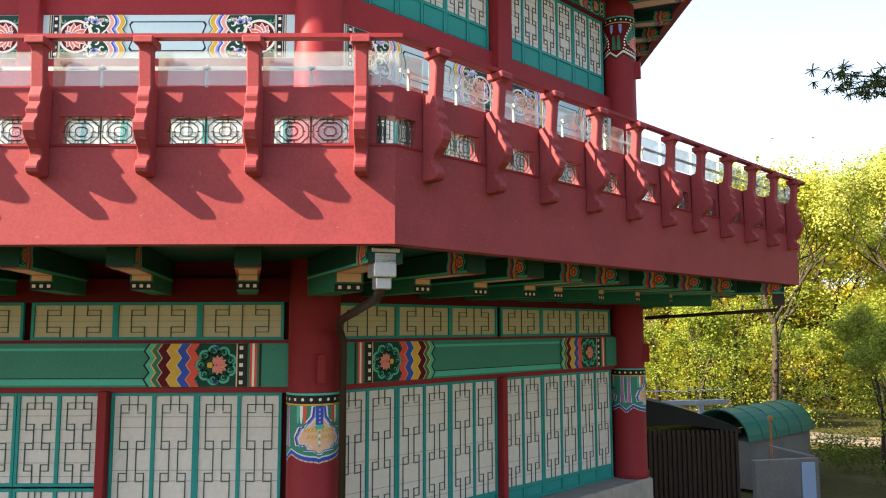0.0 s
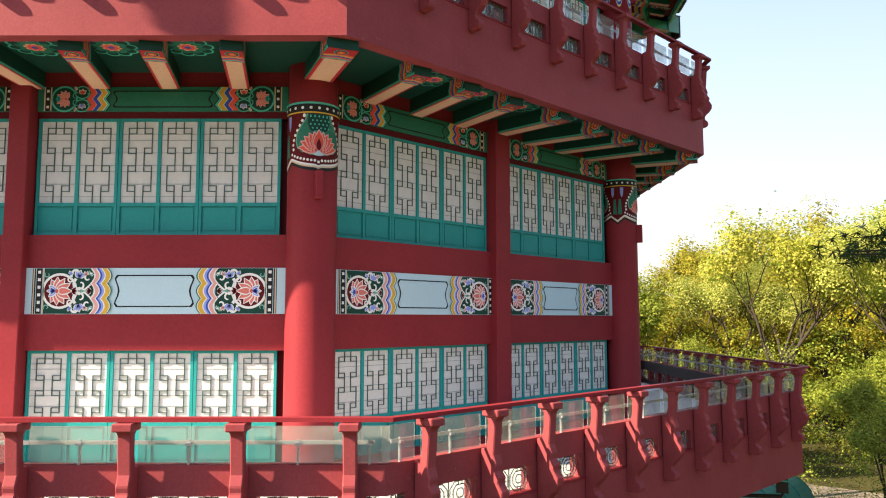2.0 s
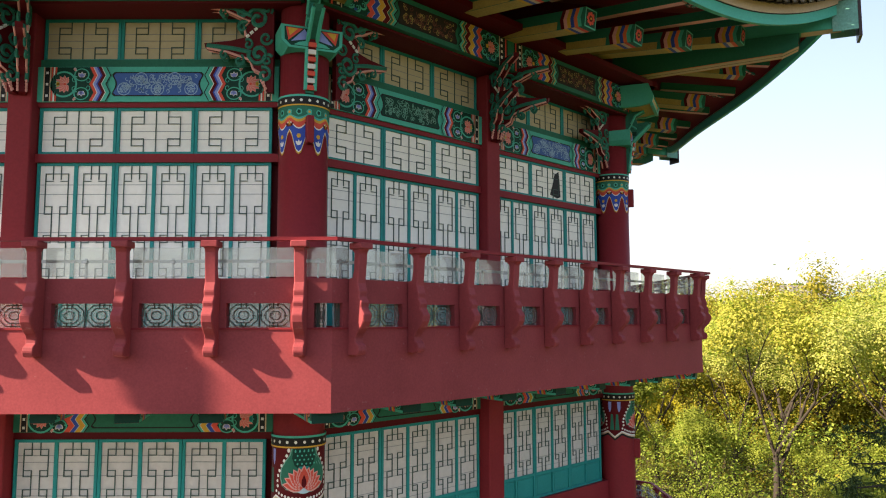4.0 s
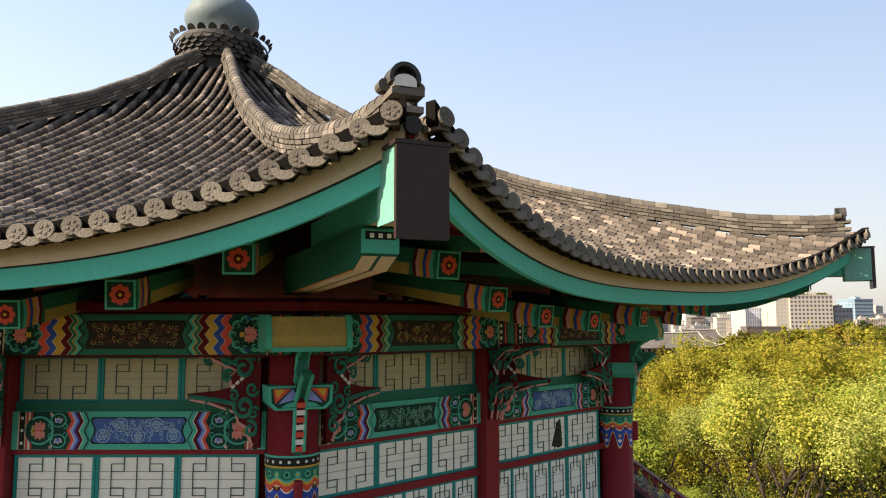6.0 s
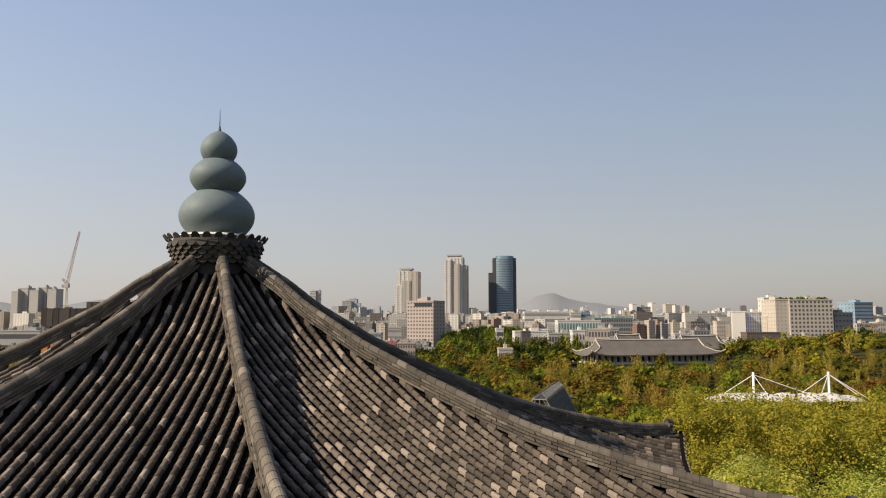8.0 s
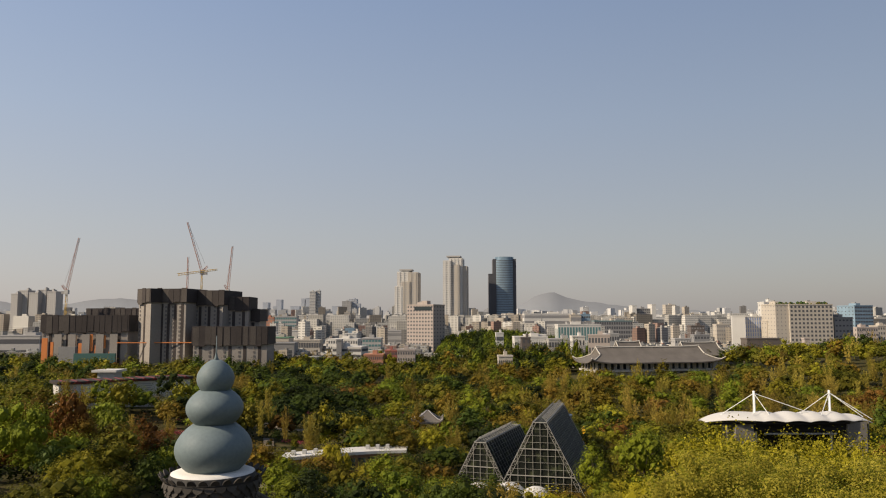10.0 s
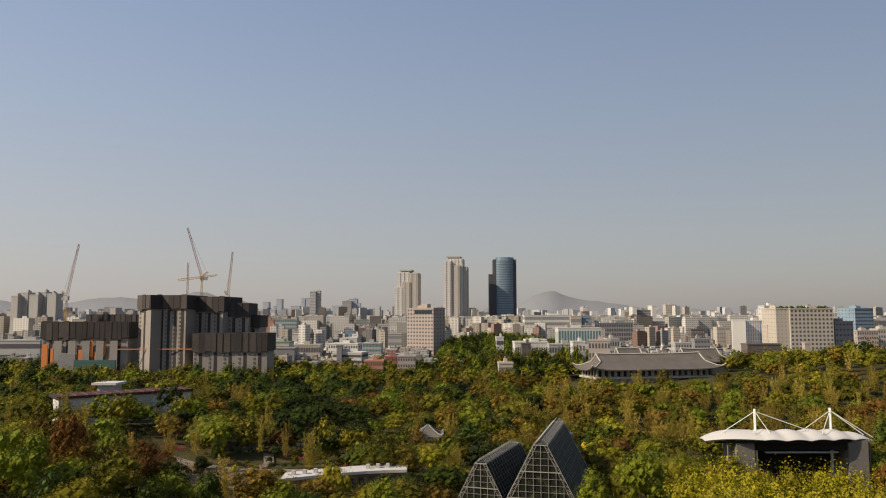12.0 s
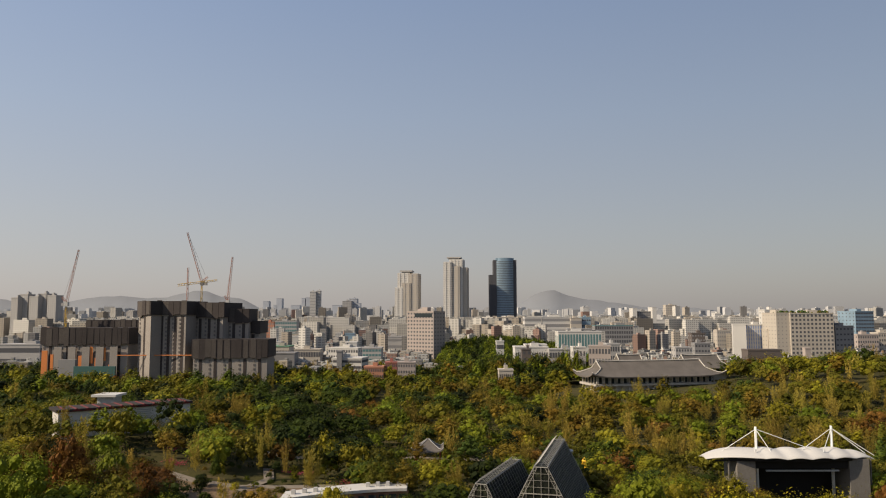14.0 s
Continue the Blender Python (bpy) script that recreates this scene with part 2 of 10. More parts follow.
# ---------------------------------------------------------------- mesh tools
class Mesh:
    """Collects corners and faces, with a paint for each face."""

    def __init__(self):
        self.v, self.f, self.m, self.paints = [], [], [], []

    def slot(self, paint):
        if paint not in self.paints:
            self.paints.append(paint)
        return self.paints.index(paint)

    def add(self, verts, faces, paint):
        n, k = len(self.v), self.slot(paint)
        self.v.extend(tuple(p) for p in verts)
        for f in faces:
            self.f.append([n + i for i in f])
            self.m.append(k)
        return self

    def box(self, x0, x1, y0, y1, z0, z1, paint, mat=None):
        vs = [(x, y, z) for z in (z0, z1) for y in (y0, y1) for x in (x0, x1)]
        if mat is not None:
            vs = [mat @ Vector(p) for p in vs]
        return self.add(vs, [(0, 2, 3, 1), (4, 5, 7, 6), (0, 1, 5, 4), (2, 6, 7, 3), (0, 4, 6, 2), (1, 3, 7, 5)], paint)

    def prism(self, poly, lo, hi, paint, axis="y", mat=None):
        """A polygon in x and z drawn out along y (axis y), in y and z along x (x), or in x and y along z (z)."""
        put = {"y": lambda a, b, c: (a, c, b), "x": lambda a, b, c: (c, a, b), "z": lambda a, b, c: (a, b, c)}[axis]
        n = len(poly)
        vs = [put(a, b, lo) for a, b in poly] + [put(a, b, hi) for a, b in poly]
        if mat is not None:
            vs = [mat @ Vector(p) for p in vs]
        return self.add(vs, [tuple(range(n)), tuple(range(2 * n - 1, n - 1, -1))] + [(i, n + i, n + (i + 1) % n, (i + 1) % n) for i in range(n)], paint)

    def flat(self, poly, y, paint):
        """A painted shape on a facade plane."""
        return self.add([(a, y, b) for a, b in poly], [tuple(range(len(poly)))], paint)

    def strip(self, x0, x1, z0, z1, y, paint):
        return self.flat([(x0, z0), (x1, z0), (x1, z1), (x0, z1)], y, paint)

    def tube(self, path, radius, seg, paint, cap=True):
        """A round bar along a path; radius may be one number or one for each point."""
        path = [Vector(p) for p in path]
        rad = radius if isinstance(radius, (list, tuple)) else [radius] * len(path)
        n0, rings = len(self.v), []
        vs, fs = [], []
        for i, p in enumerate(path):
            d = (path[min(i + 1, len(path) - 1)] - path[max(i - 1, 0)]).normalized()
            a = d.cross(Vector((0, 0, 1)) if abs(d.z) < 0.95 else Vector((0, 1, 0))).normalized()
            b = a.cross(d)
            vs += [p + rad[i] * (math.cos(2 * math.pi * j / seg) * a + math.sin(2 * math.pi * j / seg) * b) for j in range(seg)]
        for i in range(len(path) - 1):
            fs += [(i * seg + j, i * seg + (j + 1) % seg, (i + 1) * seg + (j + 1) % seg, (i + 1) * seg + j) for j in range(seg)]
        if cap:
            fs += [tuple(range(seg - 1, -1, -1)), tuple((len(path) - 1) * seg + j for j in range(seg))]
        return self.add(vs, fs, paint)

    def lathe(self, profile, seg, paint, x=0.0, y=0.0, turn=0.0):
        vs = [(x + r * math.sin(turn + 2 * math.pi * j / seg), y - r * math.cos(turn + 2 * math.pi * j / seg), z) for r, z in profile for j in range(seg)]
        fs = [(i * seg + j, i * seg + (j + 1) % seg, (i + 1) * seg + (j + 1) % seg, (i + 1) * seg + j) for i in range(len(profile) - 1) for j in range(seg)]
        fs += [tuple(range(seg - 1, -1, -1)), tuple((len(profile) - 1) * seg + j for j in range(seg))]
        return self.add(vs, fs, paint)

    def ring(self, sides, r0, r1, z0, z1, paint):
        """A flat ring with sides, r0 and r1 being its corner radii; the first corner lies half a side off the front."""
        c = [(math.sin(math.pi / sides * (2 * j + 1)), -math.cos(math.pi / sides * (2 * j + 1))) for j in range(sides)]
        vs = [(r * a, r * b, z) for z in (z0, z1) for r in (r0, r1) for a, b in c]
        fs = []
        for j in range(sides):
            k = (j + 1) % sides
            A, B, C, D = 0, sides, 2 * sides, 3 * sides
            fs += [(A + j, A + k, B + k, B + j), (C + j, D + j, D + k, C + k), (B + j, B + k, D + k, D + j), (A + j, C + j, C + k, A + k)]
        return self.add(vs, fs, paint)

    def data(self, name, smooth=False):
        me = bpy.data.meshes.new(name)
        me.from_pydata(self.v, [], self.f)
        for p in self.paints:
            me.materials.append(p)
        me.polygons.foreach_set("material_index", self.m)
        if smooth:
            me.polygons.foreach_set("use_smooth", [True] * len(self.f))
        me.update()
        return me


def fix_normals(me):
    bm = bmesh.new()
    bm.from_mesh(me)
    bmesh.ops.recalc_face_normals(bm, faces=bm.faces)
    bm.to_mesh(me)
    bm.free()
    return me


def bevelled(me, width=0.01):
    bm = bmesh.new()
    bm.from_mesh(me)
    bmesh.ops.remove_doubles(bm, verts=bm.verts, dist=1e-5)
    bmesh.ops.recalc_face_normals(bm, faces=bm.faces)
    bmesh.ops.bevel(bm, geom=[e for e in bm.edges if len(e.link_faces) == 2 and e.calc_face_angle(0) > 0.5], offset=width, segments=1, affect="EDGES")
    bm.to_mesh(me)
    bm.free()
    return me


def put(name, me, parent=None, m=None, label=""):
    """Links a mesh, or an Empty for None, under a thing or a part; m is its pose in the world's axes."""
    ob = new(name, me)
    ob.parent = parent
    if m is not None:
        ob.matrix_basis = m
    if label:
        tagged(ob, label)
    return ob


def thing(name, label, category, m=None, me=None, group="", kind=""):
    ob = put(name, me, None, m)
    return tagged(ob, label, category, group, kind)


def face_turn(k):
    return Matrix.Rotation(radians(45.0 * k), 4, "Z")


def corner_turn(k):
    return Matrix.Rotation(radians(45.0 * k + 22.5), 4, "Z")


def shift(x, y, z):
    return Matrix.Translation((x, y, z))


# ---------------------------------------------------------------- painted ornament
def scallop(cx, cz, r, n, dip, steps=5, rx=1.0):
    pts = []
    for i in range(n * steps):
        a = 2 * math.pi * i / (n * steps)
        q = r * (1 - dip * (1 - abs(math.sin(n * a / 2))))
        pts.append((cx + rx * q * math.cos(a), cz + q * math.sin(a)))
    return pts


def petal_outline(cx, cz, ang, length, width, n=6):
    """A pointed petal that grows from (cx, cz) towards ang."""
    ca, sa = math.cos(ang), math.sin(ang)
    side = [(length * i / n, 0.5 * width * math.sin(math.pi * min(1.0, (i / n) ** 0.75))) for i in range(n + 1)]
    pts = side + [(u, -v) for u, v in reversed(side[1:-1])]
    return [(cx + u * ca - v * sa, cz + u * sa + v * ca) for u, v in pts]


def ribbon(o, pts, width, y, paint, taper=False):
    """A painted line of even or thinning width along points."""
    n = len(pts)
    left, right = [], []
    for i in range(n):
        a, b = pts[max(i - 1, 0)], pts[min(i + 1, n - 1)]
        d = math.hypot(b[0] - a[0], b[1] - a[1]) or 1.0
        w = 0.5 * width * (1 - 0.6 * i / (n - 1) if taper else 1.0)
        nx, nz = -(b[1] - a[1]) / d * w, (b[0] - a[0]) / d * w
        left.append((pts[i][0] + nx, pts[i][1] + nz))
        right.append((pts[i][0] - nx, pts[i][1] - nz))
    o.add([(p[0], y, p[1]) for p in left + right], [(i, i + 1, n + i + 1, n + i) for i in range(n - 1)], paint)


def curl(o, cx, cz, r, start, turns, width, y, paint, sense=1):
    """A spiral tendril that winds in towards (cx, cz)."""
    k = 14
    ribbon(o, [(cx + r * (1 - 0.75 * i / k) * math.cos(start + sense * turns * 2 * math.pi * i / k), cz + r * (1 - 0.75 * i / k) * math.sin(start + sense * turns * 2 * math.pi * i / k)) for i in range(k + 1)],
           width, y, paint, True)


def wave(o, x0, x1, z0, z1, y, paint, amp, n=3):
    """An upright band whose sides are a row of arcs."""
    k = n * 8
    zs = [z0 + (z1 - z0) * i / k for i in range(k + 1)]
    off = [amp * (abs(math.sin(math.pi * i / 8.0)) - 0.5) for i in range(k + 1)]
    for i in range(k):
        o.flat([(x0 + off[i], zs[i]), (x1 + off[i], zs[i]), (x1 + off[i + 1], zs[i + 1]), (x0 + off[i + 1], zs[i + 1])], y, paint)


def zigzag(o, x0, x1, z0, z1, y, paint, amp, n=3):
    k = n * 2
    for i in range(k):
        a, b = (amp if i % 2 else -amp) / 2, (-amp if i % 2 else amp) / 2
        za, zb = z0 + (z1 - z0) * i / k, z0 + (z1 - z0) * (i + 1) / k
        o.flat([(x0 + a, za), (x1 + a, za), (x1 + b, zb), (x0 + b, zb)], y, paint)


def dots(o, x0, x1, z0, z1, y, n):
    o.strip(x0, x1, z0, z1, y, BLACK)
    for i in range(n):
        cz, r = z0 + (z1 - z0) * (i + 0.5) / n, (x1 - x0) * 0.34
        o.flat(scallop((x0 + x1) / 2, cz, r, 4, 0.35, 3), y - 0.0015, WHITE)


def fan_flower(o, cx, cz, r, y, s, sense, edge=None, core=None):
    """A lotus seen from the side: a fan of coral petals with pale edges, opening towards sense."""
    edge, core = edge or WHITE, core or ORANGE
    for i in range(9):
        a = math.pi * (i - 4) / 6.2 + (math.pi if sense < 0 else 0.0)
        k = 4 - abs(i - 4)
        ln = r * (1 - 0.012 * (i - 4) ** 2)
        o.flat(petal_outline(cx, cz, a, ln, r * 0.50), y - 0.45 * s * k, edge)
        o.flat(petal_outline(cx, cz, a, ln * 0.93, r * 0.36), y - 0.45 * s * k - 0.2 * s, CORAL_SOFT)
    o.flat(scallop(cx, cz, r * 0.20, 7, 0.2), y - 2.4 * s, edge)
    o.flat(scallop(cx, cz, r * 0.15, 7, 0.2), y - 2.8 * s, core)


def bud(o, cx, cz, ang, r, y, s, paint, edge=None):
    for d in (-0.7, 0.0, 0.7):
        o.flat(petal_outline(cx, cz, ang + d, r, r * 0.62), y, edge or WHITE)
        o.flat(petal_outline(cx, cz, ang + d, r * 0.86, r * 0.42), y - s, paint)


def motif(w, h, flip, look_name):
    """The painted end of a beam, w wide and h high, its outer end at x = 0 (x = w when flipped)."""
    o = Mesh()
    s = 0.0014
    m = h / 2
    lo, hi = 0.005, h - 0.005
    if look_name == "pale":
        plain, x1, x2 = 0.13, 0.18, 0.29
        o.strip(0.31, w * 0.80, lo, hi, -s, DARK_GREEN)
        for a, b, c in ((0.13, 0.142, BLACK), (0.142, 0.16, CREAM), (0.16, 0.18, BLACK), (0.29, 0.31, CREAM)):
            o.strip(a, b, lo, hi, -2 * s, c)
        dots(o, x1 + 0.01, x2 - 0.01, lo, hi, -2 * s, 6)
        cx, r = 0.55, 0.235
        o.flat(scallop(cx, m, r * 1.16, 1, 0, 28), -2 * s, WHITE)
        o.flat(scallop(cx, m, r, 1, 0, 28), -3 * s, DARK_RED)
        fan_flower(o, cx - 0.045, m, r * 1.06, -4 * s, s, 1, None, CORAL)
        bud(o, cx - 0.055, m, math.pi, 0.145, -8 * s, s, PERIWINKLE)
        bud(o, cx - 0.075, m, math.pi, 0.085, -10 * s, s, BLUE)
        for q in (-1, 1):
            curl(o, 0.86, m + q * 0.10, 0.11, q * 2.2, 0.9, 0.046, -4 * s, WHITE, q)
            curl(o, 0.98, m + q * 0.20, 0.08, q * 0.5, 0.8, 0.042, -4 * s, WHITE, q)
            curl(o, 0.80, m + q * 0.27, 0.07, q * 3.4, 0.8, 0.036, -4 * s, WHITE, -q)
            curl(o, 0.72, m + q * 0.17, 0.06, q * 1.2, 0.9, 0.03, -4 * s, WHITE, q)
            curl(o, 0.90, m + q * 0.03, 0.05, q * 0.4, 0.8, 0.03, -4.2 * s, CREAM_GREEN, -q)
            curl(o, 0.36, m + q * 0.25, 0.05, q * 2.6, 0.8, 0.026, -4.2 * s, CREAM_GREEN, q)
            curl(o, 1.03, m + q * 0.27, 0.045, q * 2.2, 0.8, 0.026, -4.2 * s, CREAM_GREEN, q)
            bud(o, 0.95, m + q * 0.235, q * 2.0, 0.075, -4.5 * s, s, PINK)
            bud(o, 0.70, m + q * 0.25, q * 1.0, 0.065, -4.5 * s, s, PERIWINKLE)
            bud(o, 0.84, m + q * 0.20, q * 1.35, 0.13, -5 * s, s, PERIWINKLE)
            ribbon(o, [(0.76, m + q * 0.02), (0.85, m + q * 0.05), (0.93, m + q * 0.02), (1.02, m + q * 0.10)], 0.026, -5 * s, WHITE)
        bud(o, 0.74, m, 0.0, 0.10, -6 * s, s, DARK_RED)
        bud(o, 1.03, m, math.pi, 0.09, -6 * s, s, DARK_RED)
        bands, amp, first, draw, nw = ((WHITE, 0.02), (PINK, 0.055), (WHITE, 0.018), (BLUE, 0.030), (PERIWINKLE, 0.035), (WHITE, 0.018), (YELLOW, 0.07), (WHITE, 0.012), (GREEN, 0.016)), 0.06, 1.045, wave, 3
    elif look_name in ("heart", "blue"):
        green = MINT if look_name == "blue" else GREEN
        f = w / 1.13
        o.strip(0.10 * f, w * 0.8, lo, hi, -s, DARK_GREEN)
        dots(o, 0.12 * f, 0.20 * f, lo, hi, -2 * s, 3)
        o.strip(0.10 * f, 0.12 * f, lo, hi, -2 * s, CREAM)
        o.strip(0.20 * f, 0.22 * f, lo, hi, -2 * s, CREAM)
        if look_name == "blue":
            for i, c in enumerate((CORAL, WHITE, CORAL)):
                o.strip((0.225 + 0.03 * i) * f, (0.25 + 0.03 * i) * f, lo, hi, -2 * s, c)
        cx, r = 0.42 * f, min(0.17 * f, 0.43 * h)
        o.flat(scallop(cx, m, r * 1.25, 1, 0, 24), -2 * s, MINT)
        o.flat(scallop(cx, m, r * 1.08, 1, 0, 24), -3 * s, DARK_GREEN)
        fan_flower(o, cx + 0.02, m, r * 0.95, -4 * s, s, -1, PINK, CORAL)
        bud(o, cx - 0.06, m, math.pi, 0.08, -8 * s, s, TEAL if look_name == "heart" else YELLOW, MINT)
        for q in (-1, 1):
            o.flat(scallop(0.70 * f, m + q * 0.27 * h, 0.105 * f, 1, 0, 20, 1.15), -2 * s, MINT)
            o.flat(scallop(0.70 * f, m + q * 0.27 * h, 0.088 * f, 1, 0, 20, 1.15), -3 * s, DARK_GREEN)
            bud(o, 0.70 * f, m + q * 0.20 * h, q * 1.5, 0.09, -4 * s, s, PERIWINKLE if (look_name == "blue" or q < 0) else CORAL)
            curl(o, 0.60 * f, m + q * 0.12 * h, 0.06, q * 1.0, 0.9, 0.016, -4 * s, MINT, q)
            curl(o, 0.80 * f, m + q * 0.10 * h, 0.05, q * 2.0, 0.9, 0.016, -4 * s, MINT, -q)
            bud(o, 0.58 * f, m + q * 0.40 * h, q * 0.6, 0.05, -5 * s, s, PINK)
        if look_name == "heart":
            bands = ((CORAL, 0.085), (PINK, 0.012), (BLUE, 0.065), (SKY_BLUE, 0.012), (YELLOW, 0.08), (WHITE, 0.010), (MINT, 0.04), (BLACK, 0.014))
        else:
            bands = ((CORAL, 0.05), (WHITE, 0.012), (PERIWINKLE, 0.045), (BLUE, 0.025), (DARK_RED, 0.05), (WHITE, 0.012), (MINT, 0.06), (BLACK, 0.012))
        amp, first, draw, nw = 0.07, w - sum(b for _, b in bands) * f, zigzag, 2
        bands = [(c, b * f) for c, b in bands]
    else:
        p = 0.47 if w > 1.6 else 0.10
        o.strip(p, w * 0.9, lo, hi, -s, DARK_GREEN)
        for i, c in enumerate((BLACK, GREEN, CORAL, WHITE, CORAL, GREEN, BLACK) if w > 1.6 else (BLACK, CORAL, BLACK)):
            o.strip(p + 0.035 * i, p + 0.035 * (i + 1), lo, hi, -2 * s, c)
        a = p + (0.25 if w > 1.6 else 0.12)
        dots(o, a, a + 0.11, lo, hi, -2 * s, 5)
        o.strip(a + 0.11, a + 0.13, lo, hi, -2 * s, CREAM)
        r = 0.45 * h
        cx = a + 0.135 + r
        for i in range(9):
            q = 2 * math.pi * i / 9
            o.flat(scallop(cx + r * 0.76 * math.cos(q), m + r * 0.72 * math.sin(q), r * 0.32, 1, 0, 14), -2 * s, MINT)
            o.flat(scallop(cx + r * 0.74 * math.cos(q), m + r * 0.70 * math.sin(q), r * 0.22, 1, 0, 12), -3 * s, DARK_GREEN)
            curl(o, cx + r * 0.74 * math.cos(q), m + r * 0.70 * math.sin(q), r * 0.15, q, 0.8, 0.018, -4 * s, MINT)
        o.flat(scallop(cx, m, r * 0.62, 9, 0.12), -3 * s, DARK_GREEN)
        fan_flower(o, cx - 0.01, m, r * 0.56, -4 * s, s, -1, PINK, CORAL)
        o.flat(scallop(cx + r * 0.32, m, r * 0.16, 4, 0.2), -8 * s, YELLOW)
        for q in (-1, 1):
            bud(o, cx + r * 0.95, m + q * r * 0.86, q * 0.5, 0.08, -4 * s, s, BLUE, MINT)
            bud(o, cx, m + q * r * 0.80, q * 1.57, 0.06, -5 * s, s, BLUE, GREEN)
        bands = [(c, b * (w - cx - r * 0.95) / 0.62) for c, b in ((CORAL, 0.10), (PINK, 0.012), (BLUE, 0.10), (SKY_BLUE, 0.012), (YELLOW, 0.11), (CREAM, 0.012), (DARK_RED, 0.10), (CREAM, 0.012), (GREEN, 0.06), (YELLOW, 0.02), (MINT, 0.06), (BLACK, 0.022))]
        amp, first, draw, nw = 0.075, cx + r * 0.98, zigzag, 3
    x = first
    for i, (c, b) in enumerate(bands):
        draw(o, x, x + b + 0.004, lo, hi, -(9 + i * 0.6) * s, c, amp, nw)
        x += b
    if flip:
        o.v = [(w - p[0], p[1], p[2]) for p in o.v]
    return o.data("motif")


MOTIFS = {}


def motif_data(w, h, flip, style):
    key = (round(w, 2), round(h, 2), flip, style)
    if key not in MOTIFS:
        MOTIFS[key] = motif(w, h, flip, style)
    return MOTIFS[key]


def notched(x0, x1, z0, z1, d):
    """A field outline whose ends curve in to a point at the corners."""
    h = z1 - z0
    ends = [(d * 0.5, 0.0), (0.0, 0.10 * h), (d * 0.2, 0.2 * h), (d * 0.62, 0.35 * h), (d * 0.8, 0.5 * h), (d * 0.62, 0.65 * h), (d * 0.2, 0.8 * h), (0.0, 0.90 * h), (d * 0.5, h)]
    return [(x0 + a, z0 + b) for a, b in ends] + [(x1 - a, z0 + b) for a, b in reversed(ends)]


def field_pattern(o, x0, x1, z0, z1, y, style, rnd):
    """Roundels and tendrils that fill a painted field."""
    h = z1 - z0
    if style == "roundels":
        n = 5
        for i in range(n):
            cx, cz = x0 + (x1 - x0) * (i + 0.5) / n, z0 + h * (0.28 if i % 2 == 0 else 0.74)
            for r, c in ((0.30 * h, PALE_LINE), (0.265 * h, FIELD_BLUE), (0.17 * h, PALE_LINE), (0.14 * h, FIELD_BLUE)):
                o.flat(scallop(cx, cz, r, 1, 0, 16), y, c)
                y -= 0.0004
            for j in range(6):
                o.flat(petal_outline(cx, cz, j * 1.047, 0.26 * h, 0.04 * h, 3), y, PALE_LINE)
    count = int((x1 - x0) / h * (26 if style == "roundels" else 34))
    for i in range(count):
        cx, cz = rnd.uniform(x0 + 0.06, x1 - 0.06), rnd.uniform(z0 + 0.04, z1 - 0.04)
        c = {"roundels": PALE_LINE, "swirls": CREAM_GREEN, "brocade": AGED_RED if i % 3 else YELLOW_AGED}[style]
        curl(o, cx, cz, rnd.uniform(0.035, 0.06) * (h / 0.45), rnd.uniform(0, 6.28), rnd.uniform(0.6, 1.1), 0.013, y - 0.0006, c, rnd.choice((-1, 1)))


def painted_beam(parent, m, x0, x1, z0, z1, y0, y1, base, style, ends, field=None, name="painted_beam", pattern=None):
    """A beam with painted ends and a lined field between them; its front lies at y0."""
    b = Mesh().box(x0, x1, y0, y1, z0, z1, base)
    h = z1 - z0
    w = ends
    if field:
        o = 0.15 * h
        fx0, fx1 = x0 + w + 0.05, x1 - w - 0.05
        b.flat(notched(fx0, fx1, z0 + o, z1 - o, 0.07), y0 - 0.003, BLACK)
        b.flat(notched(fx0 + 0.028, fx1 - 0.028, z0 + o + 0.02, z1 - o - 0.02, 0.07), y0 - 0.005, field)
        if pattern:
            field_pattern(b, fx0 + 0.06, fx1 - 0.06, z0 + o + 0.02, z1 - o - 0.02, y0 - 0.0065, pattern, random.Random(int(7 + 10 * x0)))
    beam = put(name, b.data(name), parent, m)
    put("flower_motif", motif_data(w, h, False, style), beam, shift(x0, y0, z0), "painted lotus and wave pattern")
    put("flower_motif", motif_data(w, h, True, style), beam, shift(x1 - w, y0, z0), "painted lotus and wave pattern")
    return beam


# ---------------------------------------------------------------- lattice windows
def bars(o, segs, x, z, w, h, t, y, paint):
    """Lattice bars from fractions (x0, z0, x1, z1) of a field, x from -0.5 to 0.5."""
    for a, b, c, d in segs:
        X0, X1, Z0, Z1 = x + min(a, c) * w, x + max(a, c) * w, z + min(b, d) * h, z + max(b, d) * h
        o.box(X0 - t / 2, X1 + t / 2, y - 0.012, y + 0.004, Z0 - t / 2, Z1 + t / 2, paint)


def lattice_figure(top, bottom, step, below):
    """A box with small squares in its corners, on a pair of bars that runs on to the next box."""
    p, q = 0.115, 0.33
    out = []
    for g in (-1, 1):
        out += [(g * q, top, g * q, bottom), (g * q, top, g * p, top), (g * q, top - step, g * p, top - step), (g * q, bottom + step, g * p, bottom + step), (g * q, bottom, g * p, bottom),
                (g * p, bottom + step, g * p, below)]
    return out


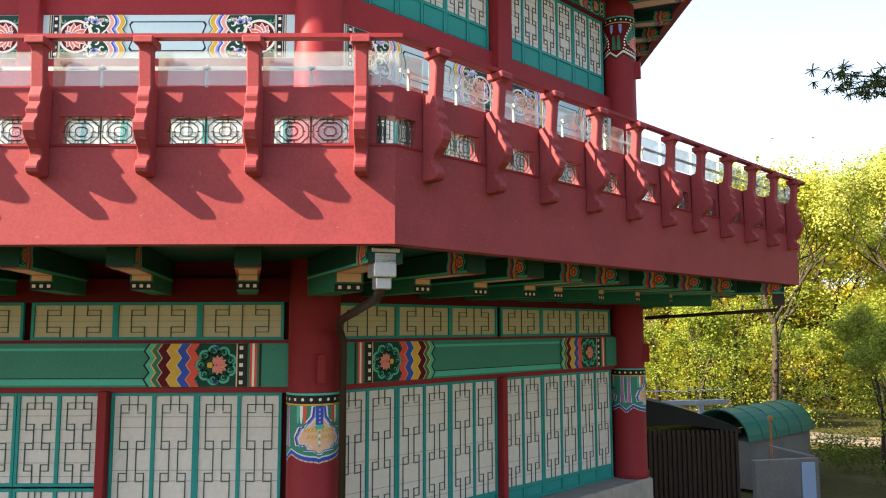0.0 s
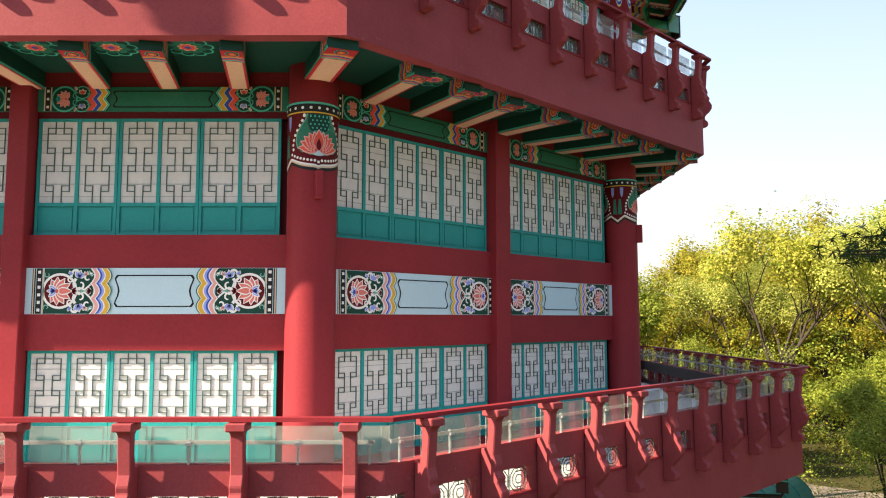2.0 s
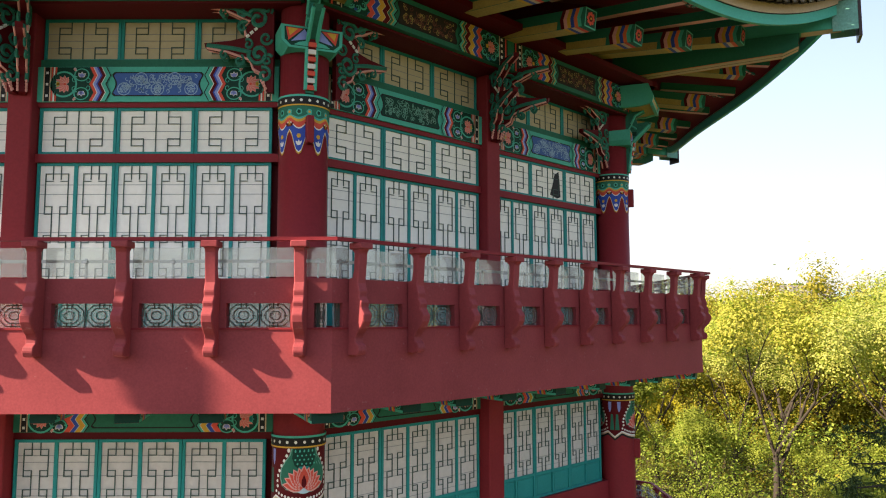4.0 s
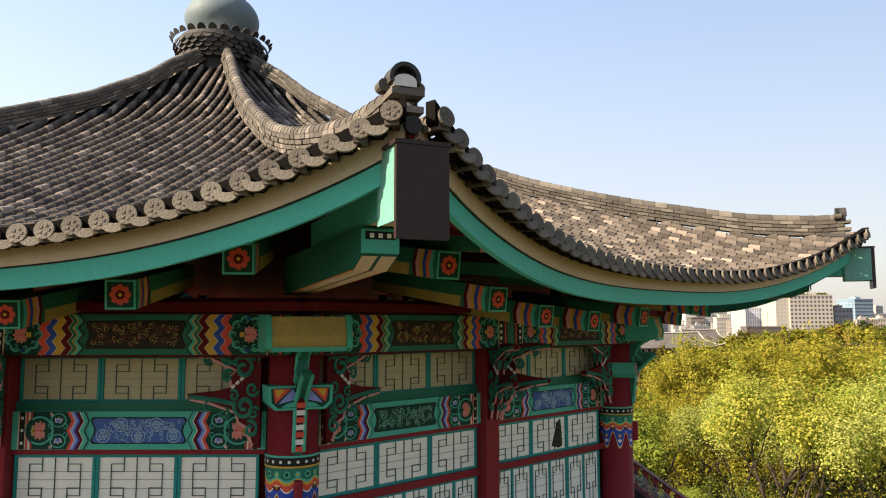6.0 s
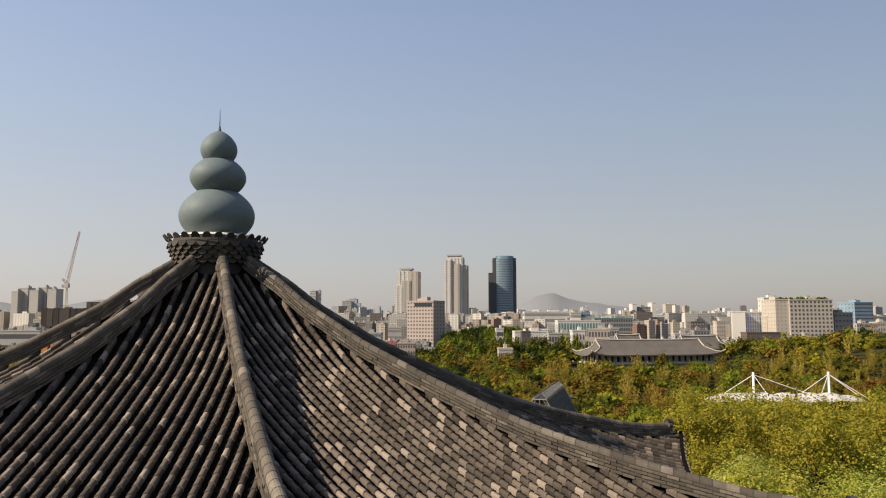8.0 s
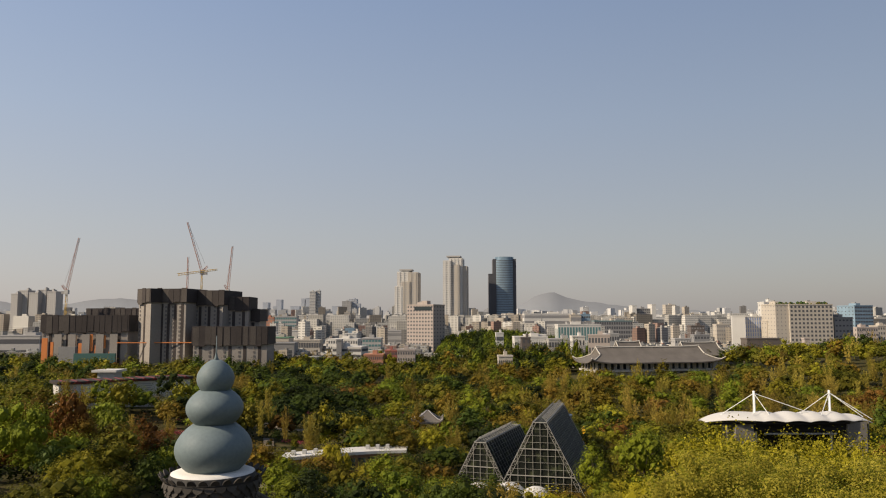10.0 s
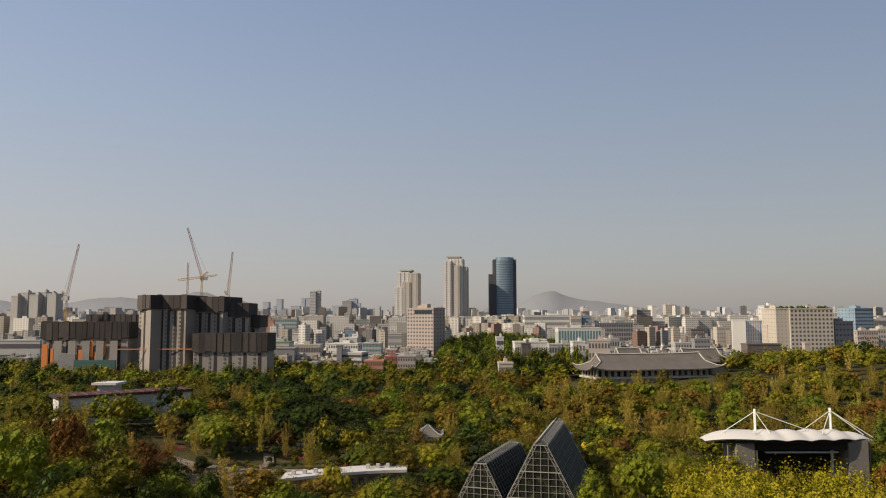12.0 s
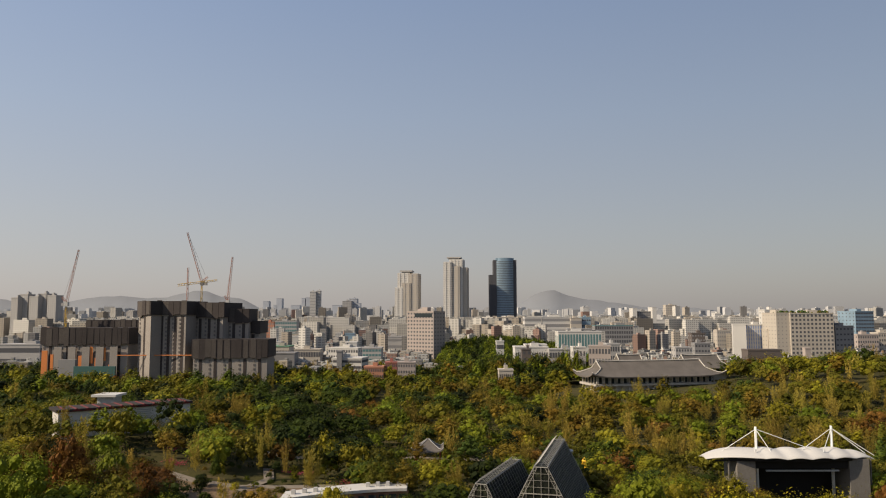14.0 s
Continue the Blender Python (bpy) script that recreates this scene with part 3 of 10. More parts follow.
TALL = [(-.115, 1, -.115, .855), (.115, 1, .115, .855), (-.33, .92, .33, .92)] + lattice_figure(.92, .605, .07, .385) + lattice_figure(.455, .14, .07, 0)
LONG = [(-.115, 1, -.115, .89), (.115, 1, .115, .89), (-.33, .935, .33, .935)] + lattice_figure(.935, .61, .06, .39) + lattice_figure(.44, .115, .06, 0)
WIDE = [(0, 0, 0, 1)] + [s for g in (-1, 1) for s in ((g * .34, .15, g * .34, .85), (g * .34, .85, g * .17, .85), (g * .34, .15, g * .17, .15), (g * .17, 1, g * .17, .68), (g * .17, 0, g * .17, .32),
                                                      (g * .34, .68, g * .17, .68), (g * .34, .32, g * .17, .32))]
FAINT = [(-.5, k / 13.0, .5, k / 13.0) for k in (1, 3, 5, 6, 8, 10, 11)]
FAINT_WIDE = [(-.5, k, .5, k) for k in (.30, .5, .68)]
SASHES = {}


def frame_plate(o, xs, zs, holes, y0, y1, paint):
    """One connected frame: a plate from y0 to y1 on a grid of cells, with the given cells left open."""
    nx, nz = len(xs), len(zs)
    vs = [(x, y, z) for y in (y0, y1) for z in zs for x in xs]
    at = lambda k, i, j: k * nx * nz + j * nx + i
    full = lambda i, j: 0 <= i < nx - 1 and 0 <= j < nz - 1 and (i, j) not in holes
    fs = []
    for i in range(nx - 1):
        for j in range(nz - 1):
            if not full(i, j):
                continue
            fs.append((at(0, i, j), at(0, i + 1, j), at(0, i + 1, j + 1), at(0, i, j + 1)))
            fs.append((at(1, i, j), at(1, i, j + 1), at(1, i + 1, j + 1), at(1, i + 1, j)))
            for di, dj, a, b in ((-1, 0, (i, j + 1), (i, j)), (1, 0, (i + 1, j), (i + 1, j + 1)), (0, -1, (i, j), (i + 1, j)), (0, 1, (i + 1, j + 1), (i, j + 1))):
                if not full(i + di, j + dj):
                    fs.append((at(0, *a), at(1, *a), at(1, *b), at(0, *b)))
    used = sorted({v for f in fs for v in f})
    new_at = {v: i for i, v in enumerate(used)}
    o.add([vs[v] for v in used], [tuple(new_at[v] for v in f) for f in fs], paint)


def sash(w, h, apron, cols, pattern, film):
    """One window sash: its teal frame, the film, the lattice and the apron panels below. Corner at the lower left, front at y = 0."""
    key = (round(w, 3), round(h, 3), apron, cols, id(pattern), film.name)
    if key in SASHES:
        return SASHES[key]
    e, st = 0.045, 0.055
    fr, la, pa, ap = Mesh(), Mesh(), Mesh(), Mesh()
    z0 = apron if apron else e
    cw = (w - 2 * e - (cols - 1) * st) / cols
    xs = [0.0] + [q for i in range(cols) for q in (e + i * (cw + st), e + i * (cw + st) + cw)] + [w]
    zs = [0.0, e, apron - st, apron, h - e, h] if apron else [0.0, e, h - e, h]
    frame_plate(fr, xs, zs, {(1 + 2 * i, j) for i in range(cols) for j in ((1, 3) if apron else (1,))}, -0.02, 0.03, TEAL)
    for i in range(cols):
        x = e + i * (cw + st)
        pa.box(x, x + cw, 0.008, 0.02, z0, h - e, film)
        bars(la, pattern, x + cw / 2, z0, cw, h - e - z0, 0.0105, 0.002, LATTICE)
        for a, b, c, d in FAINT_WIDE if pattern is WIDE else FAINT:
            zz = z0 + (h - e - z0) * b
            la.box(x, x + cw, 0.003, 0.008, zz - 0.004, zz + 0.004, SILVER_LINE)
        if apron:
            ap.box(x + 0.03, x + cw - 0.03, -0.004, 0.012, e + 0.03, apron - st - 0.03, TEAL)
            ap.box(x, x + cw, 0.008, 0.02, e, apron - st, TEAL)
    SASHES[key] = (fix_normals(fr.data("window")), pa.data("pane"), la.data("lattice"), ap.data("panel") if apron else None)
    return SASHES[key]


LATTICE = material("grey_green_lattice_paint", (0.05, 0.095, 0.08), 0.6, vary=0.15, bump=0)
SILVER_LINE = material("faint_grey_line", (0.25, 0.27, 0.26), 0.6, vary=0.05, bump=0)


def window(parent, m, x, y, z, w, h, apron, cols, pattern, film):
    fr, pa, la, ap = sash(w, h, apron, cols, pattern, film)
    ob = put("window", fr, parent, m @ shift(x, y, z))
    put("pane", pa, ob, None, "white translucent window film")
    put("lattice", la, ob, None, "dark green lattice bars")
    if ap:
        put("panel", ap, ob, None, "plain teal apron panel")
    return ob


# ---------------------------------------------------------------- the pavilion
T8 = math.tan(radians(22.5))
COS8 = math.cos(radians(22.5))
COLUMN_R = 11.48            # corner columns stand this far from the middle
Y = -10.52                  # outer plane of the wall's beams

pavilion = thing("pavilion", "octagonal red and teal painted pavilion with tiled roof", "pavilion")

# core walls behind the windows, floors
for k in range(8):
    c = Mesh()
    c.box(-4.28, 4.28, -10.34, -10.04, 0.8, 22.4, DARK_RED)
    put("wall", c.data("wall"), pavilion, face_turn(k), "dark red backing wall")
plinth = Mesh().ring(8, 4.0, 11.98, 0.6, 4.62, GRANITE)
put("plinth", bevelled(plinth.data("plinth"), 0.04), pavilion, None, "granite plinth under the ground storey")
for zf in (4.62, 9.7, 16.7):
    put("floor_slab", Mesh().ring(8, 0.5, 11.0, zf - 0.2, zf, CONCRETE).data("floor_slab"), pavilion)

# corner columns with painted capitals
col = Mesh().lathe([(0.42, 4.55), (0.42, 4.75), (0.385, 4.8), (0.38, 14.0), (0.375, 22.3)], 32, RED)
col_data = col.data("column", True)


def capital_data(kind):
    """A painted sleeve round the column top, with a shaped lower edge."""
    o = Mesh()
    seg = 64

    def at(a, z, r):
        return (r * math.sin(a), -r * math.cos(a), z)

    def sleeve(low, high, r, paint):
        """Round the whole column, between two edges that may change with the angle."""
        vs = []
        for i in range(seg):
            a = 2 * math.pi * i / seg
            lo, hi = low(a), high(a)
            vs += [at(a, lo, r), at(a, 0.5 * (lo + hi), r), at(a, hi, r)]
        o.add(vs, [(3 * i + j, (3 * i + 3 + j) % (3 * seg), (3 * i + 4 + j) % (3 * seg), 3 * i + 1 + j) for i in range(seg) for j in (0, 1)], paint)

    def shield(mid, rows, r, paint, n=12):
        """A patch symmetric about an angle, from rows (z, half width in radians)."""
        vs = [at(mid - hw + 2 * hw * j / n, z, r) for z, hw in rows for j in range(n + 1)]
        o.add(vs, [(i * (n + 1) + j, i * (n + 1) + j + 1, (i + 1) * (n + 1) + j + 1, (i + 1) * (n + 1) + j) for i in range(len(rows) - 1) for j in range(n)], paint)

    def leaf(mid, zc, ang, length, width, r, paint, n=7):
        """A petal wrapped on the round of the column."""
        ca, sa = math.cos(ang), math.sin(ang)
        vs = []
        for i in range(n + 1):
            u, v = length * i / n, 0.5 * width * math.sin(math.pi * min(1.0, (i / n) ** 0.75))
            for q in (v, -v):
                vs.append(at(mid + (u * ca - q * sa) / 0.39, zc + u * sa + q * ca, r))
        o.add(vs, [(2 * i, 2 * i + 1, 2 * i + 3, 2 * i + 2) for i in range(n)], paint)

    def dot(a, z, rad, r, paint):
        pts = scallop(0, 0, rad, 5, 0.15, 3)
        o.add([at(a + p / r, z + q, r) for p, q in pts], [tuple(range(len(pts)))], paint)

    top = lambda a: -0.02
    near = lambda a, m: (a - m + math.pi) % (2 * math.pi) - math.pi          # angle from m, in -pi to pi
    if kind == "tassel":
        def lobes(z, dip, n=8):
            return lambda a: z + dip * abs(math.cos(n * a / 2)) ** 2.5
        for z, dip, c, r in ((-0.87, 0.34, YELLOW, 0.384), (-0.845, 0.34, WHITE, 0.3852), (-0.825, 0.33, BLUE, 0.3864), (-0.50, 0.10, WHITE, 0.3876), (-0.48, 0.10, CORAL, 0.3888), (-0.40, 0.07, YELLOW, 0.39),
                             (-0.36, 0.06, MINT, 0.3912), (-0.33, 0.05, GREEN, 0.3924)):
            sleeve(lobes(z, dip), top, r, c)
        for i in range(8):
            a = math.pi / 4 * (i + 0.5)
            dot(a, -0.60, 0.035, 0.3895, YELLOW)
            for q in (-1, 0, 1):
                leaf(a, -0.74, math.pi / 2 + 0.6 * q, 0.085, 0.035, 0.3895, WHITE)
            for q in (-1, 0, 1):
                leaf(a - math.pi / 8, -0.46, math.pi / 2 + 0.9 * q, 0.09, 0.045, 0.3935, DARK_RED if q else YELLOW)
            dot(a, -0.25, 0.05, 0.3935, MINT)
            dot(a, -0.25, 0.028, 0.3947, DARK_GREEN)
            dot(a - math.pi / 8, -0.25, 0.045, 0.3935, MINT)
            dot(a - math.pi / 8, -0.25, 0.02, 0.3947, YELLOW)
    else:
        def edge(z):
            """Lower edge: a point in front of each of two lobes, long tips between them."""
            def f(a):
                d = min(abs(near(a, 0.0)), abs(near(a, math.pi)))
                return z + (-0.035 + 0.02 * min(1.0, d / 0.12) + 0.10 * (d / 1.15) ** 2.4 if d < 1.15 else 0.085 - 0.12 * (d - 1.15) / 0.42)
            return f
        if kind == "lotus":
            stack = ((-0.97, BLACK, 0.384), (-0.925, CREAM, 0.3852), (-0.90, WHITE, 0.3864), (-0.875, DARK_RED, 0.3876))
        else:
            stack = ((-0.91, CREAM, 0.384), (-0.89, BLUE, 0.3852), (-0.84, SKY_BLUE, 0.3864), (-0.82, JADE, 0.3876))
        for z, c, r in stack:
            sleeve(edge(z), top, r, c)
        for mid in (0.0, math.pi):
            if kind == "lotus":
                for i in range(17):                       # pale dots along the dark red border
                    d = -1.12 + 2.24 * i / 16
                    dot(mid + d, edge(-0.875)(mid + d) + 0.05, 0.021, 0.3888, WHITE)
                for q in (-1, 1):
                    for j in range(8):
                        dot(mid + q * (0.80 + 0.27 * math.sin(j * 0.42 - 1.0)), -0.20 - 0.068 * j, 0.024, 0.3888, WHITE)
                    shield(mid + q * 1.3, [(-0.2, 0.10), (-0.34, 0.08), (-0.40, 0.02)], 0.3888, PERIWINKLE, 4)
                    shield(mid + q * 1.42, [(-0.45, 0.06), (-0.78, 0.12)], 0.3888, GREEN, 4)
                rows = [(-0.18, .48), (-0.26, .55), (-0.34, .72), (-0.44, .90), (-0.56, .94), (-0.66, .86), (-0.72, .66), (-0.755, .36), (-0.775, .04)]
                shield(mid, rows, 0.3900, CREAM_GREEN)
                shield(mid, [(z + (0.012 if i > 4 else -0.0), w - 0.05 if w > 0.1 else w) for i, (z, w) in enumerate(rows)], 0.3912, GREEN)
                shield(mid, [(-0.18, .40), (-0.30, .44), (-0.40, .34), (-0.44, .2)], 0.3924, DARK_GREEN)
                for i in range(4):
                    for j in range(5):
                        dot(mid + (j - 2 + 0.5 * (i % 2)) * 0.16, -0.21 - 0.055 * i, 0.014, 0.3936, MINT)
                shield(mid, [(-0.41, .18), (-0.45, .24), (-0.47, .14)], 0.3936, TEAL)
                shield(mid, [(-0.70, .62), (-0.73, .5), (-0.77, .1)], 0.3936, SKY_BLUE)
                for k2, a in enumerate((0.12, 0.42, 0.72, 1.02, 1.3)):
                    for q in (-1, 1):
                        ang = math.pi / 2 - q * (math.pi / 2 - a)
                        ln = 0.345 - 0.012 * k2
                        leaf(mid, -0.69, ang, 0.94 * ln, 0.155, 0.3945 + 0.0012 * k2, PINK)
                        leaf(mid, -0.69, ang, 0.94 * ln - 0.025, 0.11, 0.3951 + 0.0012 * k2, CORAL)
                leaf(mid, -0.70, math.pi / 2, 0.31, 0.17, 0.4010, PINK)
                leaf(mid, -0.70, math.pi / 2, 0.285, 0.125, 0.4016, CORAL)
                leaf(mid, -0.70, math.pi / 2, 0.18, 0.07, 0.4022, DARK_RED)
            else:
                rows = [(-0.18, .30), (-0.30, .34), (-0.38, .52), (-0.46, .84), (-0.58, 1.02), (-0.70, .94), (-0.77, .60), (-0.82, .10)]
                for j, (c, dw) in enumerate(((WHITE, 0.0), (BLUE, 0.06), (PERIWINKLE, 0.14), (WHITE, 0.20), (PEACH, 0.24))):
                    shield(mid, [(z + 0.14 * dw if i > 4 else z - 0.1 * dw, max(w - dw, 0.02)) for i, (z, w) in enumerate(rows)], 0.3888 + 0.0012 * j, c)
                for q in (-1, 1):
                    for j, c in enumerate((CORAL, WHITE, MINT)):
                        shield(mid + q * (0.55 + 0.14 * j), [(-0.18, .06), (-0.30, .06), (-0.40, .03)], 0.3890, c, 3)
                    for j, (c, w) in enumerate(((WHITE, 0.10), (BLUE, 0.075), (PERIWINKLE, 0.045), (CORAL, 0.02))):
                        shield(mid + q * 1.38, [(-0.18, w), (-0.5, w), (-0.72, w * 1.6)], 0.3890 + 0.0012 * j, c, 3)
                    for i in range(7):
                        leaf(mid + q * (0.18 + 0.13 * (i % 4)), -0.52 - 0.09 * (i // 4), math.pi / 2 + q * 0.6, 0.075, 0.03, 0.395, YELLOW)
                shield(mid, [(-0.18, .14), (-0.42, .14)], 0.395, BLUE, 4)
                for i in range(4):
                    dot(mid, -0.22 - 0.055 * i, 0.018, 0.3962, PERIWINKLE)
                shield(mid, [(-0.42, .10), (-0.45, .2), (-0.48, .1)], 0.3962, MINT, 4)
                for i in range(5):
                    dot(mid, -0.52 - 0.045 * i, 0.018, 0.3962, WHITE if i % 2 else MINT)
    level = lambda z: (lambda a: z)
    sleeve(level(-0.15), level(-0.03), 0.403, BLACK)
    for i in range(20):
        dot(2 * math.pi * i / 20, -0.09, 0.024, 0.4045, WHITE)
    sleeve(level(-0.172), level(-0.15), 0.4035, YELLOW)
    sleeve(level(-0.03), level(0.0), 0.405, MINT)
    o.v = [(x, y, z * 1.06 if z < -0.2 else z) for x, y, z in o.v]
    return o.data("capital")


CAPITALS = {"vase": capital_data("vase"), "lotus": capital_data("lotus"), "tassel": capital_data("tassel")}
peg = Mesh().box(-0.055, 0.055, -0.50, -0.36, -0.42, 0.0, RED)
peg_data = bevelled(peg.data("peg"), 0.012)
for k in range(8):
    at = corner_turn(k) @ shift(0, -COLUMN_R, 0)
    c = put("column", col_data, pavilion, at, "round red painted column")
    for kind, z in (("vase", 7.06), ("lotus", 15.37), ("tassel", 20.44)):
        put("capital", CAPITALS[kind], c, shift(0, 0, z), "painted flower band round the column top")
    for z in (7.62, 14.32, 20.1):
        put("peg", peg_data, c, shift(0, 0, z), "short red tenon peg")

# the walls, face by face
mid_post = bevelled(Mesh().box(-0.21, 0.21, -10.72, -10.2, 9.7, 16.0, RED).data("post"), 0.015)
front_post = bevelled(Mesh().box(-0.27, 0.05, -10.72, -10.2, 9.7, 16.0, RED).data("post"), 0.015)
top_post = bevelled(Mesh().box(-0.19, 0.19, -10.70, -10.2, 16.6, 21.9, RED).data("post"), 0.015)
low_post = bevelled(Mesh().box(-0.07, 0.07, -10.62, -10.2, 4.6, 7.06, RED).data("post"), 0.01)
bands = []
for z0, z1, y in ((12.9, 13.41, Y - 0.05), (11.65, 12.2, Y - 0.04), (15.75, 16.1, Y + 0.02), (15.25, 15.36, Y + 0.04), (7.03, 7.12, Y + 0.02), (8.39, 8.75, Y + 0.05), (7.77, 7.82, Y + 0.05),
                 (19.5, 19.63, Y - 0.02), (20.38, 20.46, Y), (9.7, 9.95, Y), (16.6, 16.95, Y)):
    bands.append(Mesh().box(-4.15, 4.15, y, -10.25, z0, z1, RED if z0 not in (15.25, 8.39) else DARK_RED).data("beam"))
for k in range(8):
    F = face_turn(k)
    for me in bands:
        put("beam", me, pavilion, F, "plain red painted wall beam")
    put("post", mid_post if k else front_post, pavilion, F, "square red painted post")
    put("post", top_post, pavilion, F, "square red painted post")
    # ground storey
    painted_beam(pavilion, F, -4.06, 4.06, 7.12, 7.77, Y - 0.03, -10.2, JADE, "dark", 2.19, None).name = "painted_beam"
    lines = Mesh()
    lines.strip(-1.86, 1.86, 7.66, 7.70, Y - 0.034, MINT).strip(-1.86, 1.86, 7.15, 7.24, Y - 0.034, MINT).strip(-1.86, 1.86, 7.24, 7.255, Y - 0.036, BLACK)
    put("line_trim", lines.data("line_trim"), pavilion, F, "mint edge lines of the green beam")
    for side in (-1, 1):
        for i in range(3):
            window(pavilion, F, (0.06 if side > 0 else -3.9) + i * 1.28, Y + 0.06, 7.82, 1.28, 0.57, 0, 1, WIDE, CREAM_PAPER)
    if k == 0:
        for x in (1.33, 2.61):
            window(pavilion, F, x, Y + 0.06, 4.63, 1.28, 2.4, 0.32, 2, LONG, PAPER)
        for x in (-1.34, -0.08):
            window(pavilion, F, x, Y + 0.06, 5.66, 1.25, 1.37, 0, 2, TALL, PAPER)
            window(pavilion, F, x, Y + 0.06, 4.63, 1.25, 1.0, 0, 2, WIDE, PAPER)
        for x in (-3.89, -2.63):
            window(pavilion, F, x, Y + 0.06, 4.63, 1.26, 2.4, 0.32, 2, LONG, PAPER)
        for x in (1.25, -1.36):
            put("post", low_post, pavilion, F @ shift(x, 0, 0), "slim red post")
    else:
        put("post", low_post, pavilion, F, "slim red post")
        for x0 in (-3.88, 0.08):
            for i in range(3):
                window(pavilion, F, x0 + i * 1.267, Y + 0.06, 4.63, 1.26, 2.4, 0.32, 2, LONG, PAPER)
    # middle storey
    for x0 in (-3.88, 0.24 if k else 0.08):
        pw = 1.213 if k else 1.267 if x0 > 0 else 1.19
        for i in range(3):
            window(pavilion, F, x0 + i * pw, Y + 0.05, 13.41, pw - 0.008, 1.84, 0.51, 2, TALL, PAPER)
            window(pavilion, F, x0 + i * pw, Y + 0.05, 9.95, pw - 0.008, 1.70, 0.62, 2, TALL, PAPER)
        a, b = (-4.0, -0.0) if x0 < 0 else (0.0, 4.0)
        if x0 < 0:
            a, b = -4.0, -0.02
        else:
            a, b = 0.02, 4.0
        painted_beam(pavilion, F, a, b, 12.2, 12.9, Y - 0.06, -10.3, SKY_BLUE, "pale", 1.33, SKY_BLUE, "painted_panel")
        c0, c1 = (-3.98, -0.24) if x0 < 0 else (0.24 if k else 0.06, 3.98)
        painted_beam(pavilion, F, c0, c1, 15.36, 15.75, Y - 0.0, -10.3, GREEN, "heart", 1.12, GREEN)
    # upper storey
    for x0 in (-3.88, 0.21):
        for i in range(3):
            window(pavilion, F, x0 + i * 1.223, Y + 0.05, 16.95, 1.215, 2.55, 0.55, 2, LONG, BOUNCE_LIT_PAPER)
            window(pavilion, F, x0 + i * 1.223, Y + 0.05, 19.63, 1.215, 0.75, 0, 1, WIDE, BOUNCE_LIT_PAPER)
            window(pavilion, F, x0 + i * 1.223, Y + 0.09, 21.14, 1.215, 0.70, 0, 1, WIDE, CREAM_PAPER)
        a, b = (-3.98, -0.18) if x0 < 0 else (0.18, 3.98)
        painted_beam(pavilion, F, a, b, 20.46, 21.02, Y - 0.04, -10.3, MINT, "blue", 1.13, FIELD_BLUE if (k == 0 or x0 > 0) else DARK_GREEN, "painted_panel", "roundels" if (k == 0 or x0 > 0) else "swirls")
        put("beam", Mesh().box(a, b, Y + 0.03, -10.3, 21.02, 21.16, GREEN).data("beam"), pavilion, F, "plain green rail")
        # eaves beam, standing out over the wall
        a, b = (-4.45, 0.0) if x0 < 0 else (0.0, 4.45)
        painted_beam(pavilion, F, a, b, 21.88, 22.46, -11.16, -10.6, GREEN, "dark", 1.45, DARK_BROCADE, pattern="brocade")
    put("beam", Mesh().box(-4.4, 4.4, -11.05, -10.2, 21.84, 21.9, DARK_RED).box(-4.5, 4.5, -11.1, -10.2, 22.44, 22.7, DARK_RED).data("beam"), pavilion, F, "dark red plate under the eaves")


# black patch proud of the film; the hole's darkness is its colour
hole = Mesh().prism([(2.13, 19.76), (2.24, 20.02), (2.30, 20.22), (2.44, 20.30), (2.47, 20.10), (2.50, 19.74), (2.38, 19.70)], -10.475, -10.467, BLACK, "y")
put("broken_pane", hole.data("broken_pane"), pavilion, face_turn(1), "black patch standing for a hole in the window film")


